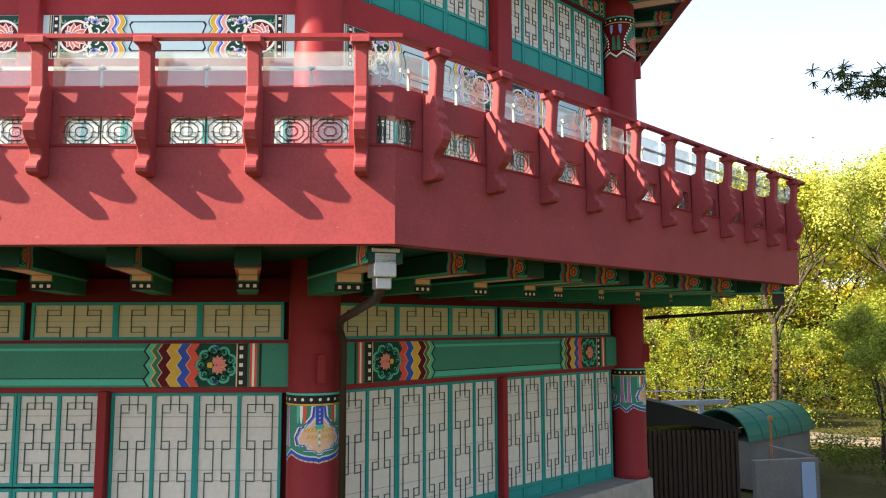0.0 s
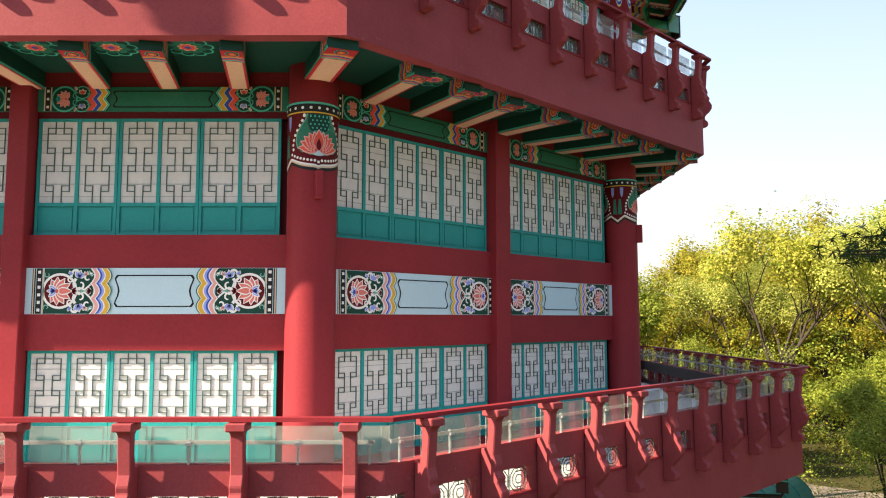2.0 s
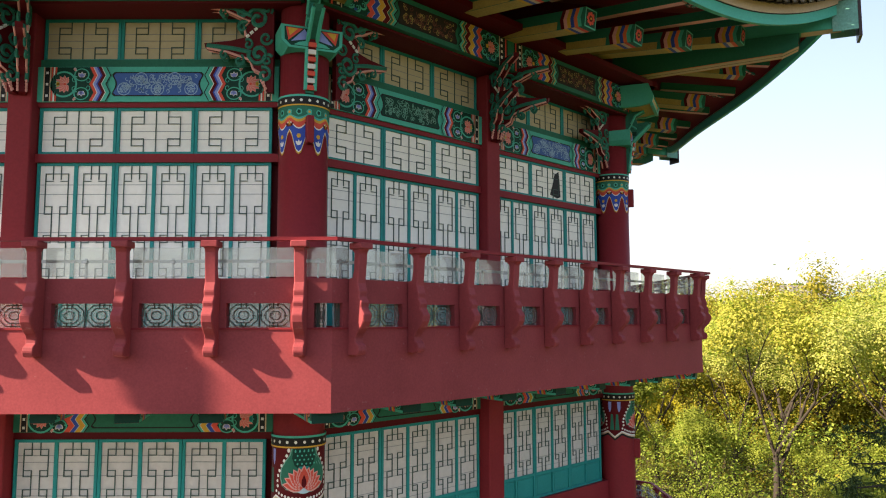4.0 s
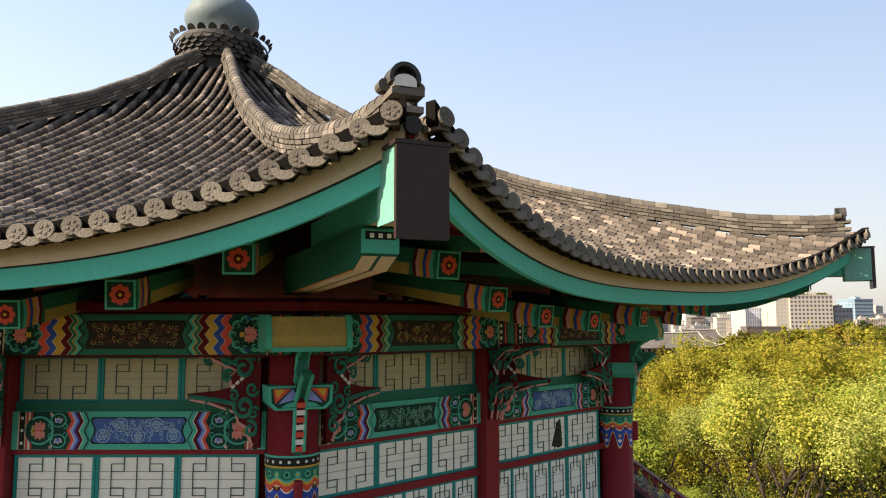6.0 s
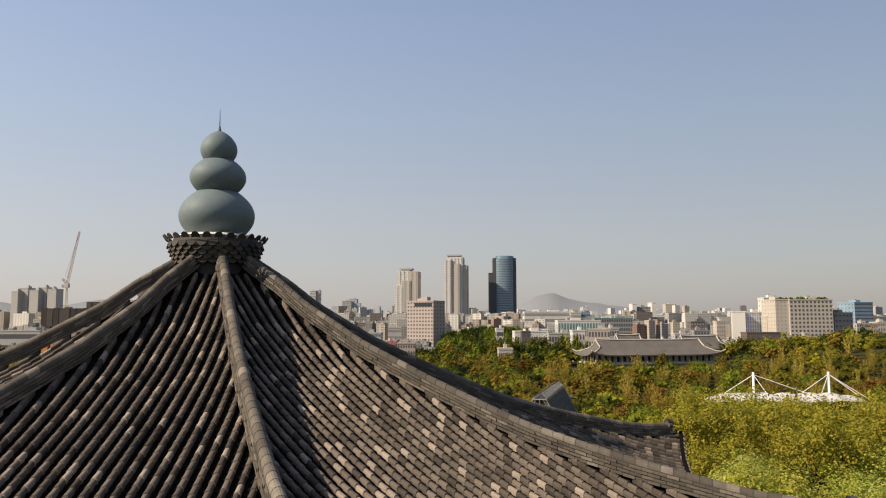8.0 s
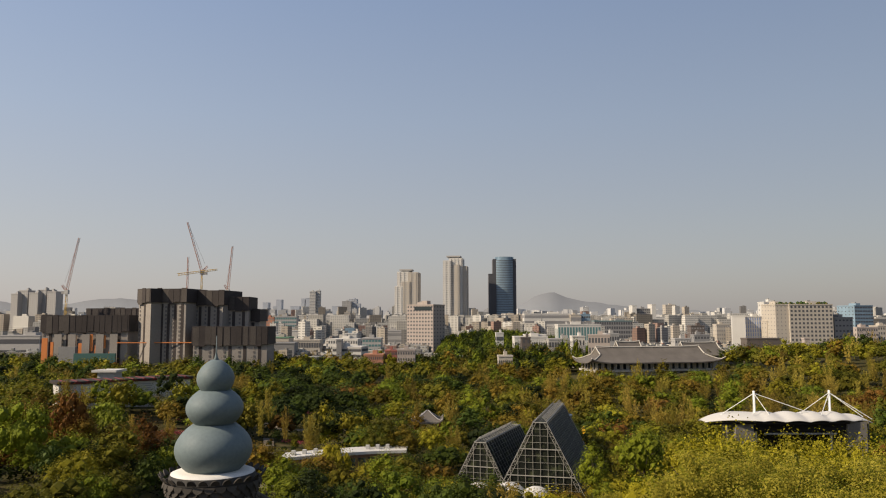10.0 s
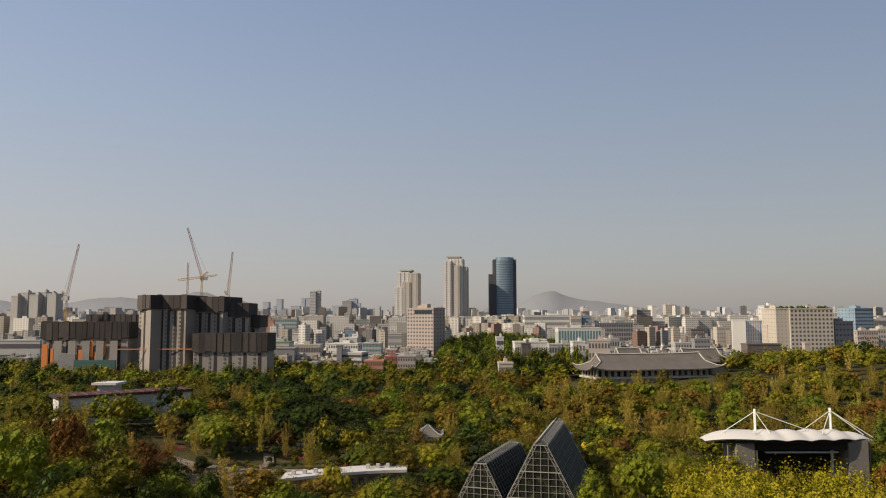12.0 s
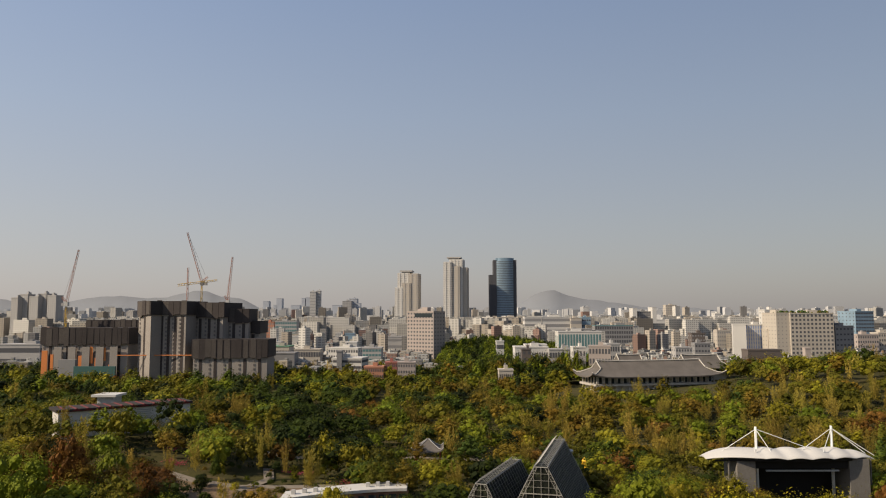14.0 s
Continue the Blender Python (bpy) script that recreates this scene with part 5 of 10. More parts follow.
def flying_data():
    """Upper, slimmer rafter that carries the eave boards."""
    o = Mesh()
    o.box(-0.09, 0.09, 0.0, 1.9, -0.09, 0.09, GREEN)
    o.strip(-0.09, 0.09, -0.09, 0.09, -0.003, PINK)
    o.strip(-0.07, 0.07, -0.07, 0.07, -0.005, CREAM)
    zb = -0.092
    o.add([(-0.08, 0.0, zb), (0.08, 0.0, zb), (0.08, 1.9, zb), (-0.08, 1.9, zb)], [(0, 1, 2, 3)], PINK)
    return o.data("flying_rafter")


RAFT, FLY = rafter_data(), flying_data()
spray = Mesh()
for i, (c, f) in enumerate(((DARK_GREEN, 0.30), (GREEN, 0.26), (PINK, 0.2), (DARK_RED, 0.14), (MINT, 0.07))):
    for dx, dy in ((0, 0), (0.2, 0.18), (-0.2, 0.16), (0.05, -0.24)):
        pts = scallop(dx, dy, f * (1.0 if (dx, dy) == (0, 0) else 0.6), 7, 0.35)
        spray.add([(p, q, -0.0015 * i) for p, q in pts], [tuple(range(len(pts)))], c)
spray_data = spray.data("painted_spray")
for k in range(8):
    F = face_turn(k)
    for i in range(-3, 4):
        s = 1.47 * i
        a = 13.0 + 0.045 * s * s
        z = 22.36 + 0.034 * s * s
        fan = Matrix.Rotation(math.atan2(s * 0.42, 12.0), 4, "Z")
        put("rafter", RAFT, roof, F @ shift(s, -a, z) @ fan @ Matrix.Rotation(radians(8.0), 4, "X"), "painted rafter with a flower on its end")
        a2 = float(eave_a(s)) - 0.62
        z2 = float(roof_z(a2, s)) - 0.36
        put("flying_rafter", FLY, roof, F @ shift(s, -a2, z2) @ fan @ Matrix.Rotation(radians(6.0), 4, "X"), "short painted upper rafter")
        if i < 3:
            s3 = s + 0.735
            a3 = float(eave_a(s3)) - 0.8
            put("painted_spray", spray_data, roof, F @ shift(s3, -a3, float(roof_z(a3, s3)) - 0.27) @ Matrix.Rotation(radians(14.0), 4, "X"), "painted flower spray on red boards")
    plate = Mesh().box(-4.9, 4.9, -11.6, -10.9, 22.5, 22.62, DARK_RED)
    put("plate", plate.data("plate"), roof, F, "dark red plate over the eaves beam")

# hip ridges, their ends and the corner beams
for k in range(8):
    V = corner_turn(k)
    rid = Mesh()
    jag = random.Random(20 + k)
    rs = [1.0 + (16.35 - 1.0) * i / 56 for i in range(57)]
    for i, (r0, r1) in enumerate(zip(rs[:-1], rs[1:])):
        for layer in range(4):
            vs = []
            w = 0.168 - 0.007 * layer + jag.uniform(-0.014, 0.014)
            slip = 0.14 * (layer % 2)
            for r in (r0 + slip, r1 - 0.010 + slip):
                a = min(r, 16.35) * COS8
                z0 = float(roof_z(a, a * T8)) - 0.02 + 0.080 * layer + jag.uniform(-0.006, 0.006)
                z1 = z0 + 0.062
                vs += [(-w, -r, z0), (w, -r, z0), (w, -r, z1), (-w, -r, z1)]
            rid.add(vs, [(0, 1, 5, 4), (1, 2, 6, 5), (2, 3, 7, 6), (3, 0, 4, 7), (0, 3, 2, 1), (4, 5, 6, 7)], RIDGE)
        core = []
        for r in (r0, r1):
            z = float(roof_z(r * COS8, r * COS8 * T8))
            core += [(-0.12, -r, z), (0.12, -r, z), (0.12, -r, z + 0.30), (-0.12, -r, z + 0.30)]
        rid.add(core, [(1, 2, 6, 5), (3, 0, 4, 7)], TILE_DARK)
        vs, seg = [], 8
        for r, rr in ((r0, 0.118), (r1, 0.127)):
            a = r * COS8
            zt = float(roof_z(a, a * T8)) + 0.30
            vs += [(rr * math.cos(math.pi * j / seg), -r, zt + 1.08 * rr * math.sin(math.pi * j / seg)) for j in range(seg + 1)]
        rid.add(vs, [(j, j + 1, seg + 2 + j, seg + 1 + j) for j in range(seg)] + [tuple(range(seg + 1, 2 * seg + 2))], RIDGE)
    put("hip_ridge", rid.data("hip_ridge"), roof, V, "layered ridge of flat tiles under round caps")
    a = 16.35 * COS8
    zt = float(roof_z(a, a * T8))
    end = Mesh()
    ring = [(0.20 * math.cos(t), 0.40 + 0.20 * math.sin(t)) for t in [math.pi * (i / 12 * 1.2 - 0.1) for i in range(13)]]
    hole = [(0.15 * math.cos(t), 0.40 + 0.15 * math.sin(t)) for t in [math.pi * (1.1 - i / 12 * 1.2) for i in range(13)]]
    end.prism(ring + hole, 0.1, -0.16, TILE_DARK, "y")
    end.prism(ring, 0.1, 0.0, TILE_DARK, "y")
    end.prism([(0.145 * math.cos(t), 0.36 + 0.09 * math.sin(t)) for t in [math.pi * i / 10 for i in range(11)]] + [(-0.145, 0.30), (0.145, 0.30)], 0.02, -0.15, MORTAR, "y")
    end.prism([(0.15 * math.cos(t), 0.17 + 0.14 * math.sin(t)) for t in [math.pi * i / 10 for i in range(11)]], 0.05, -0.14, TILE_DARK, "y")
    end.prism([(0.12 * math.cos(t), 0.02 + 0.10 * math.sin(t)) for t in [math.pi * i / 8 for i in range(9)]], 0.05, -0.12, MORTAR, "y")
    for q in (-1, 1):
        for zz in (0.33,):
            end.tube([(q * 0.215, 0.15, zz), (q * 0.22, -0.03, zz)], 0.08, 12, RIDGE)
    put("ridge_end", end.data("ridge_end"), roof, V @ shift(0, -16.28, zt + 0.09) @ Matrix.Scale(0.78, 4), "dark arched tile and white mortar at the ridge's end")
    tip = Mesh()
    for j, (x, r) in enumerate(((-0.19, 0.06), (0.0, 0.085), (0.19, 0.06))):
        tip.tube([(x * 1.1, -15.9, zt - 0.06), (x * 1.2, -16.62, zt - 0.10)], [r, r], 10, TILE_DARK)
    put("corner_tile", tip.data("corner_tile"), roof, V, "dark corner tiles over the hip beam")
    hip = Mesh()
    w = 0.20
    # lower hip beam, with a rising nose
    hip.prism([(-11.6, 22.75), (-15.3, 22.88), (-15.62, 23.0), (-15.66, 23.28), (-15.3, 23.30), (-11.6, 23.3)], -w, w, GREEN, "x")
    hip.add([(-w * 0.85, -15.3, 22.872), (w * 0.85, -15.3, 22.872), (w * 0.85, -11.9, 22.755), (-w * 0.85, -11.9, 22.755)], [(0, 1, 2, 3)], CREAM)
    hip.add([(-w, -15.3, 22.876), (w, -15.3, 22.876), (w, -11.9, 22.759), (-w, -11.9, 22.759)], [(0, 1, 2, 3)], ORANGE)
    hip.add([(-0.012, -15.3, 22.869), (0.012, -15.3, 22.869), (0.012, -11.9, 22.752), (-0.012, -11.9, 22.752)], [(0, 1, 2, 3)], BLACK)
    hip.add([(-w, -15.665, 23.02), (w, -15.665, 23.02), (w, -15.668, 23.26), (-w, -15.668, 23.26)], [(0, 1, 2, 3)], MINT)
    hip.add([(-w * 0.8, -15.668, 23.16), (w * 0.8, -15.668, 23.16), (w * 0.8, -15.67, 23.245), (-w * 0.8, -15.67, 23.245)], [(0, 1, 2, 3)], BLACK)
    for q in (-0.09, 0.0, 0.09):
        hip.flat(scallop(q, 23.2, 0.03, 4, 0.3, 3), -15.672, WHITE)
    for q, c in ((-0.5, CREAM), (0.5, CREAM)):
        hip.add([(w * (q - 0.4), -15.30, 22.866), (w * (q + 0.4), -15.30, 22.866), (w * (q + 0.4), -15.64, 22.995), (w * (q - 0.4), -15.64, 22.995)], [(0, 1, 2, 3)], c)
    put("hip_beam", fix_normals(hip.data("hip_beam")), roof, V, "large painted hip beam")
    up = Mesh()
    up.prism([(-13.2, 23.3), (-16.55, 23.30), (-16.62, 23.62), (-13.2, 23.62)], -w * 0.8, w * 0.8, MINT, "x")
    up.add([(-w * 0.7, -16.5, 23.294), (w * 0.7, -16.5, 23.294), (w * 0.7, -15.7, 23.294), (-w * 0.7, -15.7, 23.294)], [(0, 1, 2, 3)], CREAM)
    put("hip_beam", up.data("hip_beam"), roof, V, "teal upper hip beam")
    cap = put("end_cap", Mesh().box(-0.245, 0.245, -16.86, -16.8, 23.04, 23.86, BROWN_SHEET).data("end_cap"), roof, V, "dark brown metal cover on the hip beam's end")
    put("cap_lid", Mesh().box(-0.26, 0.26, -16.87, -16.5, 23.863, 23.90, BROWN_SHEET).data("cap_lid"), cap, None, "folded brown metal lid")
    for q in (-0.225, 0.225):
        put("side_plate", Mesh().box(q - 0.01, q + 0.01, -16.797, -16.3, 23.2, 23.86, CREAM_GREEN).data("side_plate"), cap, None, "pale green side plate")

# finial
fin = put("finial", None, roof, shift(-0.1, 0.1, 0), "stacked bulb finial on a ring of tiles")


def bulb(z0, z1, r, neck, tip=False):
    pts, n = [], 14
    for i in range(n + 1):
        t = i / n
        q = math.sin(math.pi * (0.13 + 0.74 * t)) if not tip else math.sin(math.pi * (0.17 + 0.79 * t))
        pts.append((max(neck if not (tip and i > n - 2) else 0.03, r * q ** 0.62), z0 + (z1 - z0) * t))
    return pts


for z0, z1, r, nk, tp in ((30.80, 32.22, 1.10, 0.5, False), (32.16, 33.19, 0.82, 0.4, False), (33.13, 34.07, 0.54, 0.2, True)):
    put("bulb", Mesh().lathe(bulb(z0, z1, r, nk, tp), 40, BRONZE).data("bulb", True), fin, None, "smooth grey-green metal bulb")
put("spike", Mesh().lathe([(0.13, 33.98), (0.05, 34.14), (0.02, 34.28), (0.008, 34.78)], 10, BRONZE).data("spike", True), fin, None, "thin lightning rod")
drum = Mesh().lathe([(1.05, 29.4), (1.0, 30.02), (1.08, 30.08), (1.24, 30.68), (1.20, 30.84), (0.7, 30.90)], 40, TILE_DARK)
put("mortar_ring", Mesh().lathe([(1.0, 30.70), (1.22, 30.72), (1.18, 30.85), (1.0, 30.92)], 40, MORTAR).data("mortar_ring", True), fin, None, "pale mortar bed under the bulbs")
put("drum", drum.data("drum"), fin, None, "tiled drum under the bulbs")
petal = [(0.15 * math.cos(t), 0.03 - 0.17 * math.sin(t)) for t in [math.pi * i / 8 for i in range(9)]]
for j in range(6):
    o = Mesh()
    n = 28
    for i in range(n):
        t = 2 * math.pi * (i + 0.5 * (j % 2)) / n
        m = Matrix.Rotation(t, 4, "Z") @ shift(0, -1.18 - 0.045 * j - (0.03 if j == 5 else 0.0), 30.16 + 0.118 * j) @ Matrix.Rotation(radians(-18 if j < 5 else 34), 4, "X")
        up = -1 if j == 5 else 1
        o.add([m @ Vector((x * (0.85 if j == 5 else 1), 0, up * z * (1.05 if j == 5 else 1))) for x, z in petal] + [m @ Vector((x * (0.85 if j == 5 else 1), 0.03, up * z * (1.05 if j == 5 else 1))) for x, z in petal],
              [tuple(range(9)), tuple(range(17, 8, -1))] + [(i2, 9 + i2, 9 + (i2 + 1) % 9, (i2 + 1) % 9) for i2 in range(9)], PETAL_TILE)
    tagged(put("petal_tile_ring", o.data("petal_tile_ring"), fin, None, "overlapping curved dark tiles"), kind="stuff")


# ---------------------------------------------------------------- carved brackets under the eaves
def scroll(o, x, z, r, turns, start, sgn, y, t, paint):
    pts = []
    n = int(14 * turns)
    for i in range(n + 1):
        a = start + sgn * 2 * math.pi * turns * i / n
        q = r * (1 - 0.8 * i / n)
        pts.append((x + q * math.cos(a), y, z + q * math.sin(a)))
    o.tube(pts, t, 5, paint)


SCROLL_GREEN = material("scroll_green_paint", (0.022, 0.165, 0.12), 0.5, vary=0.25, gloss=0.12)


def wing_data():
    """One carved wing bracket in the x-z plane, reaching out along +x."""
    o = Mesh()
    plate = [(0, -0.62), (0.10, -0.60), (0.12, -0.40), (0.26, -0.34), (0.30, -0.22), (0.62, -0.12), (0.92, -0.06), (0.94, 0.0), (0.60, 0.03), (0.36, 0.08), (0.38, 0.20), (0.30, 0.26),
             (0.66, 0.42), (0.98, 0.46), (0.98, 0.51), (0.6, 0.53), (0.24, 0.50), (0.0, 0.50)]
    o.prism(plate, -0.05, 0.05, DARK_RED, "y")
    for y in (-0.06, 0.06):
        scroll(o, 0.22, 0.30, 0.14, 1.3, 0.6, 1, y, 0.03, SCROLL_GREEN)
        scroll(o, 0.20, -0.14, 0.14, 1.4, 0.2, -1, y, 0.03, SCROLL_GREEN)
        scroll(o, 0.12, -0.40, 0.10, 1.2, 1.2, 1, y, 0.026, SCROLL_GREEN)
        o.tube([(0.30, y, 0.34), (0.55, y, 0.44), (0.95, y, 0.485)], 0.028, 5, SCROLL_GREEN)
        o.tube([(0.30, y, -0.12), (0.55, y, -0.07), (0.90, y, -0.03)], 0.028, 5, SCROLL_GREEN)
        scroll(o, 0.42, 0.20, 0.08, 1.1, 2.4, -1, y, 0.024, SCROLL_GREEN)
        scroll(o, 0.46, -0.22, 0.07, 1.1, 2.0, 1, y, 0.022, SCROLL_GREEN)
        for x, z, r, turns, start, sgn in ((0.10, 0.06, 0.09, 1.2, 3.4, 1), (0.09, 0.43, 0.08, 1.2, 4.0, -1), (0.34, -0.02, 0.07, 1.1, 1.0, 1), (0.44, 0.40, 0.07, 1.2, 3.6, 1), (0.08, -0.22, 0.08, 1.2, 2.6, -1), (0.66, -0.15, 0.06, 1.0, 1.4, -1), (0.68, 0.40, 0.06, 1.0, 4.4, 1)):
            scroll(o, x, z, r, turns, start, sgn, y, 0.02, SCROLL_GREEN)
        o.tube([(0.10, y, -0.60), (0.13, y, -0.40), (0.27, y, -0.33), (0.32, y, -0.21), (0.62, y, -0.115), (0.90, y, -0.06)], 0.016, 4, PINK)
        o.tube([(0.38, y, 0.08), (0.40, y, 0.20), (0.32, y, 0.27), (0.66, y, 0.415), (0.95, y, 0.455)], 0.016, 4, PINK)
        for i in range(4):
            o.tube([(0.33 - 0.055 * i, y, 0.10 + 0.045 * i), (0.37 - 0.055 * i, y, 0.07 + 0.045 * i)], 0.02, 5, WHITE)
            o.tube([(0.14 - 0.02 * i, y, -0.46 - 0.035 * i), (0.17 - 0.02 * i, y, -0.48 - 0.035 * i)], 0.018, 5, PINK)
    return o.data("bracket")


WING = wing_data()
WING.transform(Matrix.Diagonal((1.14, 1.0, 1.26, 1.0)))
beak = Mesh().prism([(-0.40, 20.46), (-0.46, 20.9), (-0.52, 21.25), (-0.66, 21.38), (-0.90, 21.56), (-0.96, 21.64), (-0.86, 21.68), (-0.64, 21.66), (-0.60, 21.8), (-0.78, 21.93), (-0.80, 22.0), (-0.3, 22.0), (-0.3, 20.42)],
                    -0.065, 0.065, SCROLL_GREEN, "x")
beak.prism([(-0.42, 20.5), (-0.48, 20.9), (-0.55, 21.25), (-0.36, 21.3), (-0.34, 20.5)], -0.06, 0.06, DARK_RED, "x")
for i in range(7):
    z = 20.5 + 0.105 * i
    y = -0.43 - 0.018 * i
    beak.box(-0.058, 0.058, y - 0.02, y + 0.06, z, z + 0.07, WHITE if i % 2 else CORAL)
beak.box(-0.07, 0.07, -0.62, -0.4, 21.36, 21.46, DARK_GREEN)
for q in (-0.07, 0.07):
    beak.tube([(q, -0.42, 20.5), (q, -0.50, 21.2), (q, -0.72, 21.42), (q, -0.92, 21.6)], 0.032, 6, MINT)
    beak.tube([(q, -0.5, 21.65), (q, -0.6, 21.85), (q, -0.8, 21.95)], 0.032, 6, MINT)
    beak.tube([(q, -0.62, 21.52), (q, -0.5, 21.62), (q, -0.42, 21.5), (q, -0.5, 21.4)], 0.026, 6, MINT)
beak_data = beak.data("bracket")
block = Mesh().prism([(-0.75, 21.95), (-1.02, 22.0), (-1.06, 22.15), (-0.96, 22.42), (0.2, 22.44), (0.2, 21.95)], -0.52, 0.52, YELLOW_AGED, "x")
block_data = fix_normals(block.data("beam_end"))
rim_data = fix_normals(Mesh().prism([(-0.78, 21.93), (-1.05, 21.98), (-1.09, 22.15), (-0.98, 22.44), (0.2, 22.46), (0.2, 21.93)], -0.04, 0.04, MINT, "x").data("rim"))
lip_data = Mesh().box(-0.52, 0.52, -1.07, -1.0, 21.94, 22.0, MINT).data("lip")
trap = [(-0.36, 21.10), (0.36, 21.10), (0.46, 21.20), (0.47, 21.44), (-0.47, 21.44), (-0.46, 21.20)]
band_block = Mesh().prism(trap, -0.52, 0.0, MINT, "y")
band_block.flat([(0.90 * x, 21.27 + 0.82 * (z - 21.27)) for x, z in trap], -0.523, DARK_GREEN)
for q in (-1, 1):
    band_block.flat([(q * 0.40, 21.40), (q * 0.14, 21.40), (q * 0.36, 21.20)], -0.526, CORAL)
    band_block.flat([(q * 0.37, 21.39), (q * 0.22, 21.39), (q * 0.34, 21.27)], -0.528, YELLOW)
    band_block.flat([(q * 0.12, 21.40), (q * 0.02, 21.26), (q * 0.32, 21.19)], -0.526, PERIWINKLE)
    band_block.flat([(q * 0.28, 21.14), (q * 0.02, 21.14), (q * 0.04, 21.23), (q * 0.2, 21.19)], -0.527, MINT)
band_data = band_block.data("block")
for k in range(8):
    V, F = corner_turn(k), face_turn(k)
    at = V @ shift(0, -COLUMN_R, 0)
    put("bracket", beak_data, pavilion, at, "carved beak bracket on the column")
    end = put("beam_end", block_data, pavilion, at, "ochre roll-shaped beam end with teal rims")
    for q in (-0.56, 0.56):
        put("rim", rim_data, end, shift(q, 0, 0), "teal painted rim")
    put("lip", lip_data, end, None, "teal painted lower edge")
    put("block", band_data, pavilion, at, "painted bearing block")
    put("bracket", WING, pavilion, F @ shift(3.95, -10.78, 21.3) @ Matrix.Scale(-1, 4, (1, 0, 0)), "carved dark red wing bracket with teal scrolls")
    put("bracket", WING, pavilion, F @ shift(-3.95, -10.78, 21.3), "carved dark red wing bracket with teal scrolls")
    for q in (-1, 1):
        put("bracket", WING, pavilion, F @ shift(q * 0.05, -10.72, 21.3) @ Matrix.Rotation(radians(-90 + q * 25), 4, "Z"), "carved dark red wing bracket with teal scrolls")

# rainwater box and pipe under the lower balcony's corner
pipe = thing("rainwater_pipe", "grey metal rainwater box and brown pipe under the balcony", "pipe", corner_turn(0))
put("hopper", bevelled(Mesh().box(-0.13, 0.13, -14.85, -14.6, 8.55, 8.82, GALVANIZED).box(-0.16, 0.16, -14.88, -14.57, 8.82, 8.87, GALVANIZED).box(-0.09, 0.09, -14.80, -14.65, 8.42, 8.55, GALVANIZED).data("hopper"), 0.01), pipe)
put("pipe", Mesh().tube([(0, -14.72, 8.44), (0, -14.5, 8.32), (0.1, -12.6, 8.1), (0.25, -11.98, 7.98), (0.33, -11.9, 7.8), (0.33, -11.9, 4.6)], 0.055, 10, BROWN_SHEET).data("pipe", True), pipe, None, "dark brown metal pipe")
pipe2 = thing("rainwater_pipe", "dark metal pipe hanging under the balcony", "pipe", corner_turn(1))
put("pipe", Mesh().tube([(0, -14.75, 8.44), (0, -14.72, 8.36), (0, -11.9, 8.2)], 0.04, 8, BROWN_SHEET).data("pipe", True), pipe2)
put("hopper", Mesh().box(-0.12, 0.12, -14.86, -14.62, 8.45, 8.87, BROWN_SHEET).data("hopper"), pipe2)

# near eave tiles as single pieces, on the two faces that the walk passes
count = 0
for k in (0, 1):
    rest = Mesh()
    for s, p, q in near_tiles:
        if count < 300 and (k == 1 or s > -1.5) and count < (150 if k == 0 else 300):
            one = Mesh()
            cover_tile(one, s, p, q - 0.006, 0.062, TILE_PIECE)
            put("roof_tile", one.data("roof_tile"), roof, face_turn(k))
            count += 1
        else:
            cover_tile(rest, s, p, q - 0.006, 0.062, TILE)
    tagged(put("eave_tile_row", rest.data("eave_tile_row"), roof, face_turn(k), "lowest grey clay tiles"), kind="stuff")


# ---------------------------------------------------------------- ground
LAWN = material("park_ground", (0.052, 0.046, 0.012), 0.95, vary=0.35, grain=0.5, stain=0.8, stain_color=(0.125, 0.085, 0.048), coords="Object", bump=0.2, bump_scale=2.0)
SOIL = material("bare_garden_soil", (0.175, 0.115, 0.068), 0.95, vary=0.3, grain=0.4, stain=0.6, stain_color=(0.07, 0.075, 0.022), coords="Object", bump=0.2)
PAVING = material("worn_paving", (0.21, 0.175, 0.135), 0.9, vary=0.2, grain=2.0, stain=0.3, stain_color=(0.2, 0.18, 0.15))


def ground_z(x, y):
    d = math.hypot(x - 5, y - 5)
    t = min(max((d - 48) / 115.0, 0.0), 1.0)
    z = 0.6 - 15.6 * t * t * (3 - 2 * t)
    z += 13.0 * math.exp(-((x + 150) / 85.0) ** 2 - ((y - 315) / 85.0) ** 2)
    z += 10.0 * math.exp(-((x + 98) / 42.0) ** 2 - ((y - 168) / 42.0) ** 2)
    z += 17.0 * math.exp(-((x - 340) / 130.0) ** 2 - ((y - 520) / 120.0) ** 2)
    z += 16.0 * math.exp(-((x - 78) / 92.0) ** 2 - ((y - 950) / 150.0) ** 2)
    return z + 7.5 * min(max((y - 330) / 200.0, 0.0), 1.0)


vs, fs = [], []
radii = [0.1, 12, 24, 36, 48, 60, 72, 84, 96, 110, 125, 140, 165, 190, 220, 250, 280, 310, 340, 380, 420, 460, 500, 560, 640, 720, 790, 850, 900, 950, 1000, 1060, 1130, 1220, 1600, 2600, 4800]
for i, r in enumerate(radii):
    for j in range(192):
        a = 2 * math.pi * j / 192
        x, y = 5 + r * math.cos(a), 5 + r * math.sin(a)
        vs.append((x, y, ground_z(x, y)))
for i in range(len(radii) - 1):
    for j in range(192):
        fs.append((i * 192 + j, i * 192 + (j + 1) % 192, (i + 1) * 192 + (j + 1) % 192, (i + 1) * 192 + j))
thing("ground", "brown and green park ground on a low hill", "ground", None, Mesh().add(vs, fs, LAWN).data("ground", True), kind="structure")


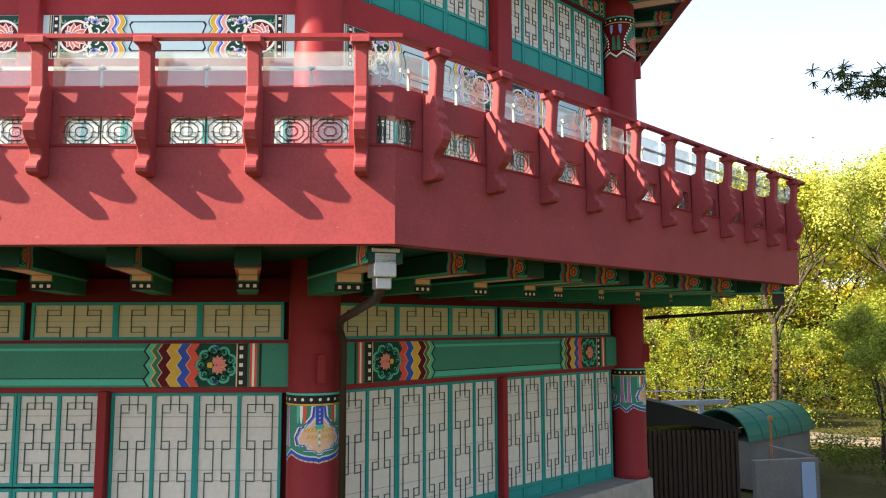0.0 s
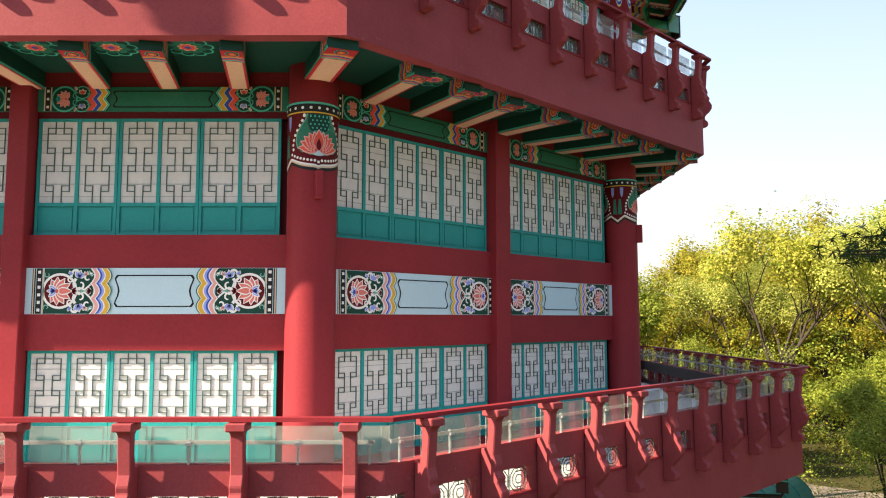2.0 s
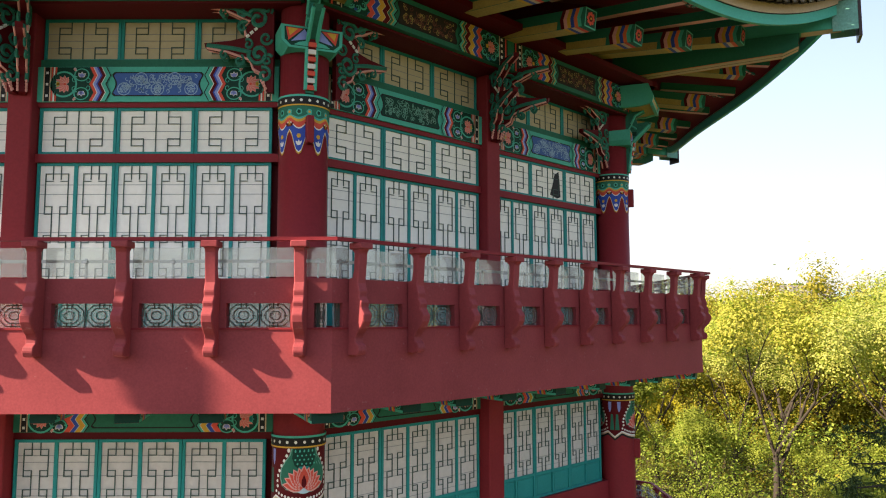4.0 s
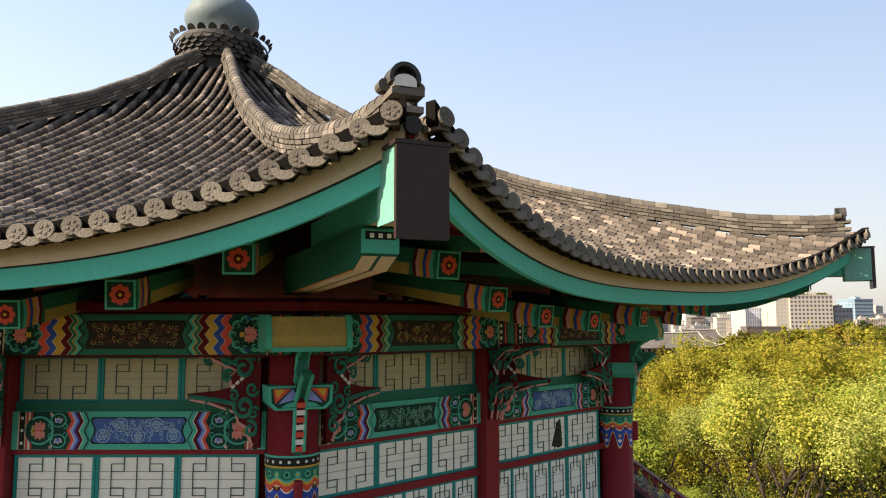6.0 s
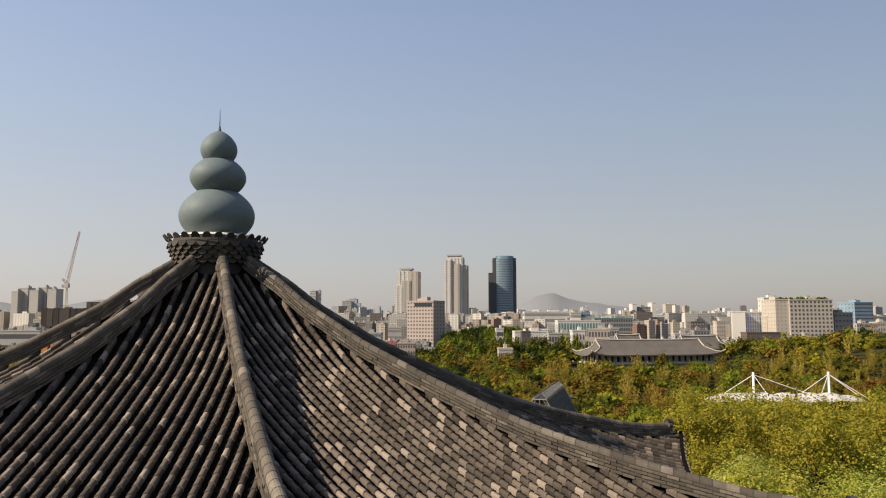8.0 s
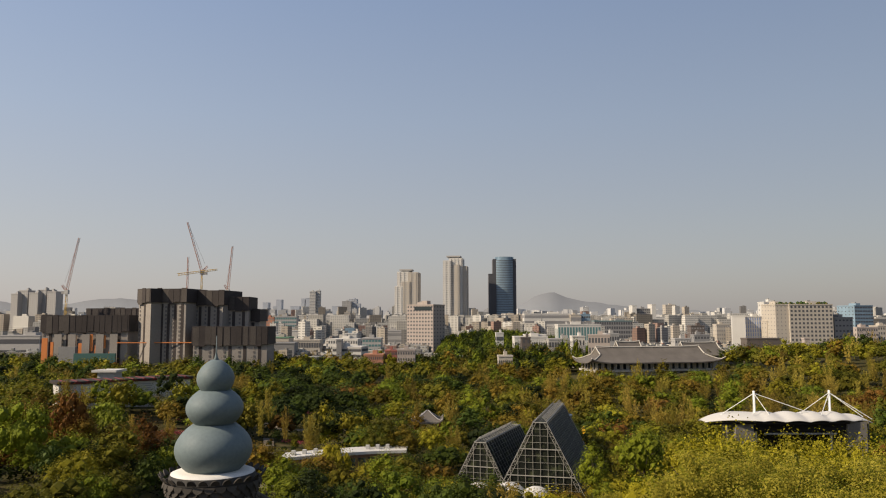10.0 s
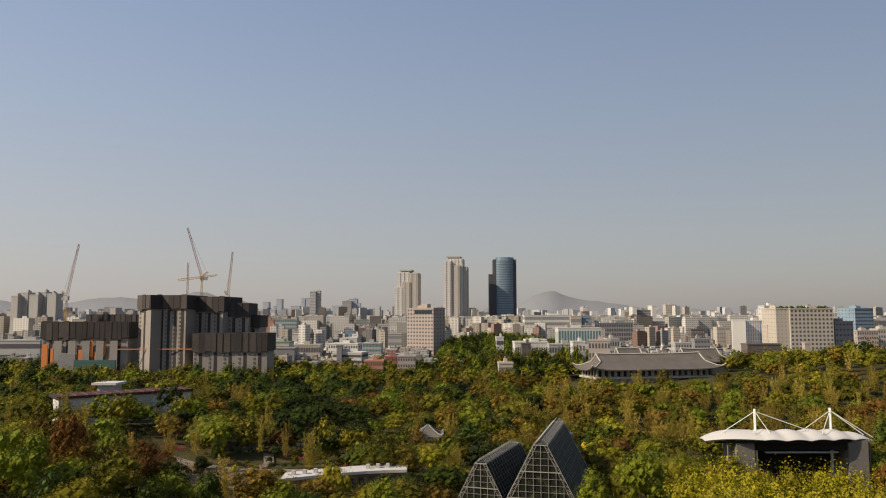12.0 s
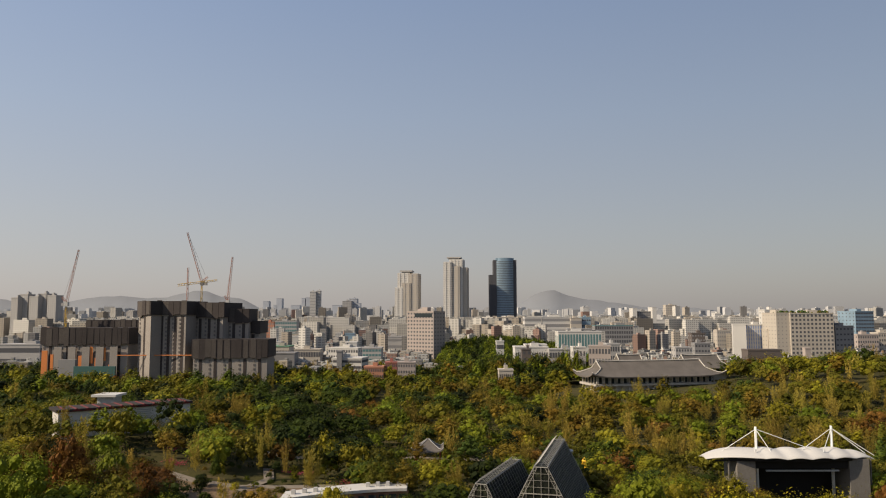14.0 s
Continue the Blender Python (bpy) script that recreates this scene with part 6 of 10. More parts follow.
def path_strip(name, label, pts, width, up=0.05, paint=PAVING):
    o, vs = Mesh(), []
    P = [Vector((x, y, 0)) for x, y in pts]
    for i, p in enumerate(P):
        d = (P[min(i + 1, len(P) - 1)] - P[max(i - 1, 0)]).normalized()
        n = Vector((-d.y, d.x, 0)) * width / 2
        for q in (p - n, p + n):
            vs.append((q.x, q.y, ground_z(q.x, q.y) + up))
    o.add(vs, [(2 * i, 2 * i + 2, 2 * i + 3, 2 * i + 1) for i in range(len(P) - 1)], paint)
    return thing(name, label, "path", None, o.data(name, True), kind="structure")


path_strip("path", "pale paved lane below the hill-top pavilion", [(70, -30), (50, 2), (41, 14), (37, 24), (30, 30), (18, 33), (0, 33)], 5.0)
path_strip("path", "pale path between the park trees", [(-90, 190), (-60, 198), (-45, 205), (-20, 200), (5, 198), (30, 195)], 6.0, 0.1)
path_strip("path", "pale path between the park trees", [(-120, 262), (-98, 262), (-84, 254), (-66, 250), (-48, 254), (-34, 258), (-22, 250)], 4.5, 0.55)
path_strip("path", "pale path between the park trees", [(-108, 334), (-98, 338), (-84, 322), (-60, 300), (-20, 318), (30, 315), (80, 310)], 6.0, 0.1)
path_strip("path", "bare brown soil of the garden beds", [(-96, 240), (-80, 240), (-64, 237), (-48, 240), (-30, 246), (-16, 250)], 30.0, 0.45, SOIL)
path_strip("path", "pale curved path through the garden", [(-70, 214), (-60, 228), (-66, 242), (-58, 262), (-62, 278)], 4.0, 0.6)


# ---------------------------------------------------------------- foliage
def leaf_material(name, color, island=0.35, grain=0.6, through=0.35, vary=0.3, each=0.0):
    m = material(name, color, 0.6, vary=vary, grain=grain, bump=0.0, per_island=island, per_object=each, gloss=0.08)
    nt = m.node_tree
    b, out = nt.nodes["Principled BSDF"], nt.nodes["Material Output"]
    src = b.inputs["Base Color"].links[0].from_socket
    tr, mix = nt.nodes.new("ShaderNodeBsdfTranslucent"), nt.nodes.new("ShaderNodeMixShader")
    tint = nt.nodes.new("ShaderNodeVectorMath")
    tint.operation = "MULTIPLY"
    tint.inputs[1].default_value = (0.75, 1.0, 0.66)
    nt.links.new(src, tint.inputs[0])
    nt.links.new(tint.outputs[0], tr.inputs[0])
    mix.inputs[0].default_value = through
    nt.links.new(b.outputs[0], mix.inputs[1])
    nt.links.new(tr.outputs[0], mix.inputs[2])
    nt.links.new(mix.outputs[0], out.inputs["Surface"])
    return m


LEAF_SPRING = leaf_material("fresh_yellow_green_leaves", (0.48, 0.46, 0.125), island=0.22, through=0.5)
LEAF_LIME = leaf_material("lime_green_leaves", (0.42, 0.415, 0.08), island=0.22, through=0.5)
# darker green for low trees, shade under the canopy put into colour
LEAF_LOW_SHADE = leaf_material("understory_shade_green_leaves", (0.265, 0.29, 0.05), island=0.25, through=0.4)
LEAF_MID = leaf_material("mid_green_leaves", (0.105, 0.13, 0.02))
LEAF_DARK = leaf_material("dark_green_leaves", (0.035, 0.06, 0.014), through=0.2)
LEAF_YELLOW = leaf_material("yellow_green_leaves", (0.49, 0.44, 0.085), island=0.22, through=0.5)
LEAF_OLIVE = leaf_material("olive_green_leaves", (0.15, 0.13, 0.025))
# inner leaves take the crown's shade as a darker green
LEAF_INNER = leaf_material("shade_green_inner_leaves", (0.27, 0.315, 0.055), through=0.5)
LEAF_GOLD = leaf_material("golden_green_leaves", (0.37, 0.305, 0.045), island=0.22, through=0.5)
LEAF_PINE = leaf_material("dark_pine_needles", (0.055, 0.085, 0.028), through=0.2)
LEAF_PINK = leaf_material("pink_azalea_flowers", (0.45, 0.06, 0.12), grain=2.0)
BARK = material("grey_brown_bark", (0.045, 0.034, 0.026), 0.9, vary=0.35, grain=8, bump=0.6, bump_scale=18)
BARK_PALE = material("pale_bark", (0.30, 0.26, 0.20), 0.9, vary=0.3, grain=4, bump=0.4)


def quads_data(name, corners, paint, tone=None):
    """A mesh of loose four-cornered leaves from an array of n x 4 x 3 corners; tone gives two numbers from 0 to 1 for each leaf's tree."""
    n = len(corners)
    me = bpy.data.meshes.new(name)
    me.vertices.add(4 * n)
    me.vertices.foreach_set("co", np.asarray(corners, np.float32).ravel())
    me.loops.add(4 * n)
    me.loops.foreach_set("vertex_index", np.arange(4 * n, dtype=np.int32))
    me.polygons.add(n)
    me.polygons.foreach_set("loop_start", np.arange(0, 4 * n, 4, dtype=np.int32))
    me.materials.append(paint)
    if tone is not None:
        me.uv_layers.new(name="tone").data.foreach_set("uv", np.repeat(np.asarray(tone, np.float32), 4, axis=0).ravel())
    me.update(calc_edges=True)
    me.validate()
    return me


def leaf_quads(rng, centres, size, flat=0.5, facing=None):
    """Leaves of about that size at the centres, turned at random, or mostly outwards along facing."""
    n = len(centres)
    nrm = rng.normal(size=(n, 3))
    nrm[:, 2] = np.abs(nrm[:, 2]) + flat
    if facing is not None:
        nrm = facing * 1.5 + nrm * 0.45
    nrm /= np.linalg.norm(nrm, axis=1)[:, None]
    u = np.cross(nrm, rng.normal(size=(n, 3)))
    u /= np.linalg.norm(u, axis=1)[:, None]
    v = np.cross(nrm, u)
    s = size * rng.uniform(0.6, 1.3, n)[:, None]
    bend = nrm * s * 0.25
    return np.stack([centres - u * s, centres - v * s * 0.62 + bend, centres + u * s, centres + v * s * 0.62 + bend], 1)


def lumps(rng, centres, radii):
    """Twelve-sided boughs under the leaves, as quads."""
    faces = []
    for a, b, c in ((0, 1, 2), (1, 2, 0), (2, 0, 1)):
        for p in (-1, 1):
            for q in (-1, 1):
                u, v, w, x = np.zeros(3), np.zeros(3), np.ones(3), np.ones(3)
                u[a], v[b] = 2 * p, 2 * q
                w[a], w[b], w[c] = p, q, 1
                x[a], x[b], x[c] = p, q, -1
                faces.append([u / 2, w / 1.732, v / 2, x / 1.732])
    unit = np.array(faces)
    k = len(centres)
    size = radii[:, None, None, None] * rng.uniform(0.85, 1.15, (k, 1, 1, 3))
    return (unit[None] * size + centres[:, None, None, :]).reshape(-1, 4, 3)


def tree_kind(seed, height, width, leaves, size, bare=0.30):
    """Trunk, limbs and crown of one broadleaf tree: two meshes."""
    rng = np.random.default_rng(seed)
    o = Mesh()
    tips = []

    def grow(p, d, length, r, depth):
        n = 5
        pts, rad = [p], [r]
        for i in range(n):
            d = (d + Vector(rng.normal(size=3) * 0.13) + Vector((0, 0, 0.05 * depth))).normalized()
            p = p + d * length / n
            pts.append(p)
            rad.append(r * (1 - 0.45 * (i + 1) / n))
        o.tube(pts, rad, 7 if depth < 2 else 5, BARK, cap=False)
        if depth >= 3:
            tips.append((p, d))
            tips.append((pts[3], d))
            return
        kids = 4 if depth == 0 else 3
        turn = rng.uniform(0, 6.28)
        for i in range(kids):
            a = turn + 2 * math.pi * i / kids + rng.normal() * 0.36
            lean = rng.uniform(0.45, 0.95) if depth else rng.uniform(0.35, 0.8)
            side = Vector((math.cos(a), math.sin(a), 0))
            start = pts[-1] if i else pts[-2]
            grow(start, (d * math.cos(lean) + side * math.sin(lean)).normalized(), length * rng.uniform(0.58, 0.78), rad[-1] * 0.72, depth + 1)

    grow(Vector((0, 0, -0.3)), Vector((rng.normal() * 0.05, rng.normal() * 0.05, 1)).normalized(), height * bare, height * 0.016, 0)
    pts = np.array([t[0] for t in tips])
    top, wide = pts[:, 2].max(), np.abs(pts[:, :2]).max()
    sx, sz = width / 2 / wide, height * 0.95 / top
    o.v = [(x * (1 + (sx - 1) * min(max(z / top * 1.6, 0.0), 1.0)), y * (1 + (sx - 1) * min(max(z / top * 1.6, 0.0), 1.0)), z * sz) for x, y, z in o.v]
    pts = pts * np.array([sx, sx, sz])
    spread = rng.uniform(0.5, 1.0, len(pts)) * width * 0.16
    pick = rng.integers(0, len(pts), leaves)
    d = rng.normal(size=(leaves, 3)) + np.array([0, 0, 0.25])
    d /= np.linalg.norm(d, axis=1)[:, None]
    where = pts[pick] + d * (rng.uniform(0.35, 1.0, leaves) * spread[pick])[:, None] * np.array([1, 1, 0.8])
    leaf = leaf_quads(rng, where, size, 0.5, d * 0.9 + np.array([0, 0, 0.3]))
    n = 700
    pick = rng.integers(0, len(pts), n)
    deep = pts[pick] + rng.normal(size=(n, 3)) * spread[pick][:, None] * 0.45
    sprays = rng.normal(size=(54, 3)) * np.array([width * 0.30, width * 0.30, height * 0.13]) + np.array([0, 0, height * 0.36])
    low = sprays[rng.integers(0, 54, leaves // 6)] + rng.normal(size=(leaves // 6, 3)) * np.array([0.75, 0.75, 0.35])
    return o.data("trunk", True), leaf, np.concatenate([leaf_quads(rng, deep, size * 1.5), leaf_quads(rng, low, size)])


def broadleaf(name, seed, height, width, leaves, size, paint):
    trunk, leaf, deep = tree_kind(seed, height, width, leaves, size)
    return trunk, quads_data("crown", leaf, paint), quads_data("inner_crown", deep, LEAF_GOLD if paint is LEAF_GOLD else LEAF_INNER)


GROVE = [broadleaf("tree", 11, 20.0, 13.0, 20000, 0.098, LEAF_SPRING), broadleaf("tree", 23, 19.0, 12.5, 20000, 0.098, LEAF_LIME), broadleaf("tree", 37, 20.0, 13.0, 20000, 0.098, LEAF_SPRING),
         broadleaf("tree", 51, 17.5, 12.5, 20000, 0.098, LEAF_YELLOW), broadleaf("tree", 64, 14.0, 10.5, 14000, 0.098, LEAF_LOW_SHADE)]
FAR_GROVE = [broadleaf("tree", 12, 20.0, 13.5, 15000, 0.125, LEAF_GOLD), broadleaf("tree", 24, 20.0, 13.0, 15000, 0.125, LEAF_GOLD)]
TEXT = ["tall broadleaf tree with fresh yellow-green spring leaves", "broadleaf tree with lime green spring leaves beside the lane", "tall forked tree with fresh yellow-green leaves",
        "broad tree with yellow-green spring leaves", "smaller tree with fresh green leaves under the taller ones"]
rng = np.random.default_rng(5)


def plant(kind, x, y, scale, turn):
    t = thing("tree", TEXT[kind], "tree", shift(x, y, ground_z(x, y)) @ Matrix.Rotation(turn, 4, "Z") @ Matrix.Scale(scale, 4), group="trees beside the pavilion")
    trunk, crown, inner = GROVE[kind] if y < 44 else FAR_GROVE[kind % 2]
    put("trunk", trunk, t, None, "dark grey-brown trunk and limbs")
    put("crown", crown, t)
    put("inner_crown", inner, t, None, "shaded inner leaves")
    return t


SPOTS = [(27.5, 27.0), (34.5, 19.5), (39.0, 29.0), (29.0, 38.0), (21.5, 36.0), (44.0, 21.0), (47.0, 36.0), (36.5, 45.0), (26.5, 49.0), (55.0, 28.0), (19.0, 46.0), (56.0, 45.0), (45.0, 54.0),
         (34.0, 59.0), (65.0, 38.0), (24.0, 61.0), (66.0, 54.0), (55.0, 62.0), (42.0, 68.0), (75.0, 46.0), (30.0, 72.0), (51.0, 13.0), (60.0, 18.0), (70.0, 26.0), (77.0, 62.0), (65.0, 70.0),
         (82.0, 36.0), (48.0, 78.0), (86.0, 52.0), (16.0, 57.0)]
# trees out of view on the right, added to block sky light there
SPOTS += [(28.0, -9.0), (33.0, -20.0), (31.0, -32.0), (24.0, -43.0), (37.0, 1.0), (44.0, 4.0), (54.0, 1.0), (41.0, -9.0), (53.0, -13.0), (66.0, 8.0)]


def top_limit(x, y):
    """How high trees reach: heights capped to fit the camera's view of the treeline."""
    d = math.hypot(x - 6.6, y + 22.0)
    low_bearing = (x - 6.6) / (y + 22.0) < 0.33 if y > 30 else False
    side = (x - 6.6) / (y + 22.0)
    rise = 0.04 + 0.8 * min(max(side - 0.252, 0.0), 0.05) + 0.9 * min(max(side - 0.385, 0.0), 0.07)
    return min(23.0, 30.9 - (0.168 if low_bearing else 0.111) * d, 12.4 + d * rise if d < 85 else 99.0)


for i, (x, y) in enumerate(SPOTS):
    kind = (i * 7 + i // 3) % 5 if i > 2 else (3, 0, 1)[i]
    full = (20.0, 19.0, 20.0, 17.5, 14.0)[kind] if y < 44 else 20.0
    scale = min(rng.uniform(1.04, 1.2), (top_limit(x, y) - ground_z(x, y)) / full * rng.uniform(0.98, 1.05))
    if scale > 0.45:
        plant(kind, x, y, scale, rng.uniform(0, 6.28))

# younger trees under the tall ones
for x, y in ((24, 33), (42, 30), (28, 44), (35, 39), (22, 42), (52, 34), (31, 53), (39, 50), (49, 45), (26, 56), (36, 64), (60, 50), (24, 68), (70, 44)):
    plant(4, x + rng.uniform(-1, 1), y + rng.uniform(-1, 1), rng.uniform(0.55, 0.78), rng.uniform(0, 6.28))

# unseen trees behind the camera, added to cut horizon light on the pavilion
for x, y in ((-46, 2), (-44, -14), (-41, -28), (-32, -42), (-20, -50), (-7, -55), (7, -58), (20, -54)):
    plant(3, x, y, rng.uniform(0.72, 0.9), rng.uniform(0, 6.28))

# undergrowth below them
pts = []
for i in range(90):
    x, y = rng.uniform(20, 80), rng.uniform(34, 80)
    if math.hypot(x - 28, y - 20) > 14:
        c = np.array([x, y, ground_z(x, y) + 0.6])
        pts.append(c + rng.normal(size=(70, 3)) * np.array([1.2, 1.2, 0.5]))
thing("shrubs", "low olive shrubs under the trees", "shrub", None, quads_data("shrubs", leaf_quads(rng, np.concatenate(pts), 0.2), LEAF_OLIVE), kind="stuff")

pts = []
for i in range(34):
    c = np.array([rng.uniform(26.5, 40), rng.uniform(9, 23), 0.6])
    if c[0] - 0.7 * c[1] < 24.5:
        pts.append(c + np.array([0, 0, 0.5]) + rng.normal(size=(260, 3)) * np.array([0.75, 0.75, 0.42]))
thing("undergrowth", "dark green undergrowth along the lane", "shrub", None, quads_data("undergrowth", leaf_quads(rng, np.concatenate(pts), 0.085), LEAF_MID), kind="stuff")
for x, y, q in ((28.6, 16.5, 0.62), (33.2, 23.0, 0.7), (30.8, 12.5, 0.5)):
    plant(4, x, y, q, rng.uniform(0, 6.28))

# the pine whose branch reaches in front of the sky
pine = thing("pine_tree", "dark green pine with long drooping branches", "tree", shift(19.45, -5.0, 1.1))
o = Mesh().tube([(0, 0, -0.3), (0.15, 0.1, 5), (-0.1, 0.0, 10), (0, 0.1, 15.5)], [0.32, 0.26, 0.18, 0.05], 9, BARK)
needle = []
for z, a, ln in ((12.2, 3.36, 4.6), (12.9, 2.4, 3.4), (11.4, 4.4, 3.8), (13.6, 0.6, 3.0), (14.2, 3.9, 2.6), (10.4, 1.4, 3.8), (11.9, 5.4, 3.6), (14.9, 2.0, 1.6), (12.4, 2.95, 3.6)):
    path = [(ln * q * math.cos(a), ln * q * math.sin(a), z + 0.7 * q - 0.5 * q * q) for q in (0, 0.3, 0.6, 1.0)]
    o.tube(path, [0.07, 0.05, 0.035, 0.012], 5, BARK)
    for i in range(42):
        q = rng.uniform(0.3, 1.0)
        b = np.array([ln * q * math.cos(a), ln * q * math.sin(a), z + 0.7 * q - 0.5 * q * q]) + rng.normal(size=3) * np.array([0.30, 0.30, 0.12])
        d = rng.normal(size=(14, 3)) * np.array([0.6, 0.6, 0.5]) + np.array([0, 0, -0.35])
        d /= np.linalg.norm(d, axis=1)[:, None]
        w = np.cross(d, rng.normal(size=(14, 3)))
        w *= 0.012 / np.linalg.norm(w, axis=1)[:, None]
        e = b + d * 0.17
        needle.append(np.stack([b - w, b + w, e + w, e - w], 1))
put("trunk", o.data("trunk", True), pine)
put("crown", quads_data("crown", np.concatenate(needle), LEAF_PINE), pine, None, "dark drooping needles")

# ---------------------------------------------------------------- woods of the park
def park_leaf(name, color, through=0.2):
    return leaf_material(name, color, island=0.36, grain=0.35, through=through, vary=0.2, each=0.3)


def wood_leaf(name, color, other, through=0.2):
    """Leaves of many trees in one mesh: each tree has its own lightness and leans towards a second hue."""
    m = leaf_material(name, color, island=0.36, grain=0.35, through=through, vary=0.2)
    nt = m.node_tree
    N, L = nt.nodes, nt.links
    b = N["Principled BSDF"]
    src = b.inputs["Base Color"].links[0].from_socket
    tc, sep, rng_, mix, sc = N.new("ShaderNodeTexCoord"), N.new("ShaderNodeSeparateXYZ"), N.new("ShaderNodeMapRange"), N.new("ShaderNodeMix"), N.new("ShaderNodeVectorMath")
    L.new(tc.outputs["UV"], sep.inputs[0])
    rng_.inputs["To Min"].default_value, rng_.inputs["To Max"].default_value = 0.6, 1.45
    L.new(sep.outputs["X"], rng_.inputs["Value"])
    mix.data_type = "RGBA"
    half = N.new("ShaderNodeMath")
    half.operation = "MULTIPLY"
    half.inputs[1].default_value = 0.7
    L.new(sep.outputs["Y"], half.inputs[0])
    L.new(half.outputs[0], mix.inputs["Factor"])
    L.new(src, mix.inputs["A"])
    mix.inputs["B"].default_value = (*other, 1)
    sc.operation = "SCALE"
    L.new(mix.outputs["Result"], sc.inputs[0])
    L.new(rng_.outputs["Result"], sc.inputs["Scale"])
    L.new(sc.outputs[0], b.inputs["Base Color"])
    L.new(sc.outputs[0], N["Translucent BSDF"].inputs[0])
    return m


CLEAR = [(-24, 212, 26, 18), (34, 214, 22, 30), (123, 228, 27, 25), (158, 515, 66, 42), (0, 292, 8, 6), (-52, 206, 10, 15), (-62, 234, 17, 22), (62, 272, 3, 3), (16, 209, 24, 5), (24, 172, 15, 13), (-58, 262, 22, 12), (-92, 262, 12, 9), (-101, 336, 10, 9)]
LEAF_TONES = {"lime": ((0.1288, 0.1450, 0.0132), (0.0824, 0.1172, 0.0117)), "moss": ((0.1485, 0.0905, 0.0139), (0.1067, 0.0974, 0.0104)), "yellow": ((0.1995, 0.1659, 0.0150), (0.1322, 0.1415, 0.0132)),
              "olive": ((0.1195, 0.1009, 0.0125), (0.0754, 0.0824, 0.0100)), "mid": ((0.0476, 0.0650, 0.0090), (0.0371, 0.0580, 0.0117)), "dark": ((0.0209, 0.0278, 0.0066), (0.0244, 0.0371, 0.0100)),
              "rust": ((0.1160, 0.0499, 0.0116), (0.1253, 0.0824, 0.0166)), "twig": ((0.2842, 0.1995, 0.0429), (0.2030, 0.1833, 0.0290)), "spring": ((0.2401, 0.2030, 0.0142), (0.1821, 0.1821, 0.0142))}
KINDS = {k: park_leaf(k + "_wood_leaves", c) for k, (c, d) in LEAF_TONES.items()}
FAR_KINDS = {k: wood_leaf(k + "_far_wood_leaves", c, d) for k, (c, d) in LEAF_TONES.items()}


def park_crown(seed, w, h, n, size, k=20):
    """Leaves of one rounded crown on billowing boughs, over leafy cores."""
    rng = np.random.default_rng(seed)
    a, b = 2.4 * np.arange(k) + rng.normal(size=k) * 0.5, np.linspace(-0.45, 0.98, k) + rng.normal(size=k) * 0.08
    rad = np.sqrt(np.clip(1 - b * b, 0.04, 1)) * rng.uniform(0.65, 1.08, k)
    mid = np.array([0, 0, 0.57 * h])
    reach = np.array([w * 0.35, w * 0.35, h * 0.31])
    cl = np.stack([rad * np.cos(a), rad * np.sin(a), b * rng.uniform(0.8, 1.12, k)], 1) * reach + mid
    lobe = rng.uniform(0.13, 0.23, k) * w * math.sqrt(20.0 / k)
    pick = rng.integers(0, k, n)
    d = rng.normal(size=(n, 3)) + np.array([0, 0, 0.3])
    d /= np.linalg.norm(d, axis=1)[:, None]
    where = cl[pick] + d * (lobe[pick] * rng.uniform(0.6, 1.18, n))[:, None]
    stray = rng.random(n) < 0.12
    where[stray] += d[stray] * (lobe[pick][stray] * 0.25)[:, None]
    return np.concatenate([leaf_quads(rng, where, size, 0.3, d), lumps(rng, cl, lobe * 0.44), lumps(rng, mid[None] * 1.0, np.array([w * 0.17]))])


def twig_crown(seed, w, h, n, size):
    """Fine upswept twigs with the first buds, in a tall feathery crown."""
    rng = np.random.default_rng(seed)
    k = 16
    a, top = rng.uniform(0, 6.28, k), rng.uniform(0.62, 1.0, k)
    lean = rng.uniform(0.1, 1.0, k) * (1.25 - top) * 1.5
    pick, q = rng.integers(0, k, n), rng.uniform(0.0, 1.0, n) ** 0.8
    foot = 0.28
    z = (foot + (top[pick] - foot) * q) * h
    r = lean[pick] * w * 0.5 * q ** 0.7
    where = np.stack([r * np.cos(a[pick]), r * np.sin(a[pick]), z], 1) + rng.normal(size=(n, 3)) * np.array([0.075 * w, 0.075 * w, 0.03 * h]) * (1.15 - q)[:, None]
    d = np.stack([np.cos(a[pick]) * 0.4, np.sin(a[pick]) * 0.4, np.ones(n)], 1) + rng.normal(size=(n, 3)) * 0.35
    d /= np.linalg.norm(d, axis=1)[:, None]
    side = np.cross(d, rng.normal(size=(n, 3)))
    side *= size * 0.34 / np.linalg.norm(side, axis=1)[:, None]
    d *= (size * rng.uniform(1.0, 2.4, n))[:, None]
    return np.stack([where - d, where - side, where + d, where + side], 1)


def park_trunk(seed, w, h, paint):
    rng = np.random.default_rng(seed)
    o = Mesh().tube([(0, 0, -0.4), (rng.normal() * 0.15, 0, h * 0.28), (rng.normal() * 0.3, 0, h * 0.55), (0, 0, h * 0.86)], [0.022 * h, 0.016 * h, 0.011 * h, 0.004 * h], 6, paint, cap=False)
    for i in range(6):
        c, q = 1.05 * i + rng.normal() * 0.3, 0.24 + 0.06 * i
        o.tube([(0, 0, q * h), (0.16 * w * math.cos(c), 0.16 * w * math.sin(c), (q + 0.12) * h), (0.33 * w * math.cos(c), 0.33 * w * math.sin(c), (q + 0.27) * h)], [0.010 * h, 0.007 * h, 0.003 * h], 4, paint, cap=False)
    return o.data("trunk", True)


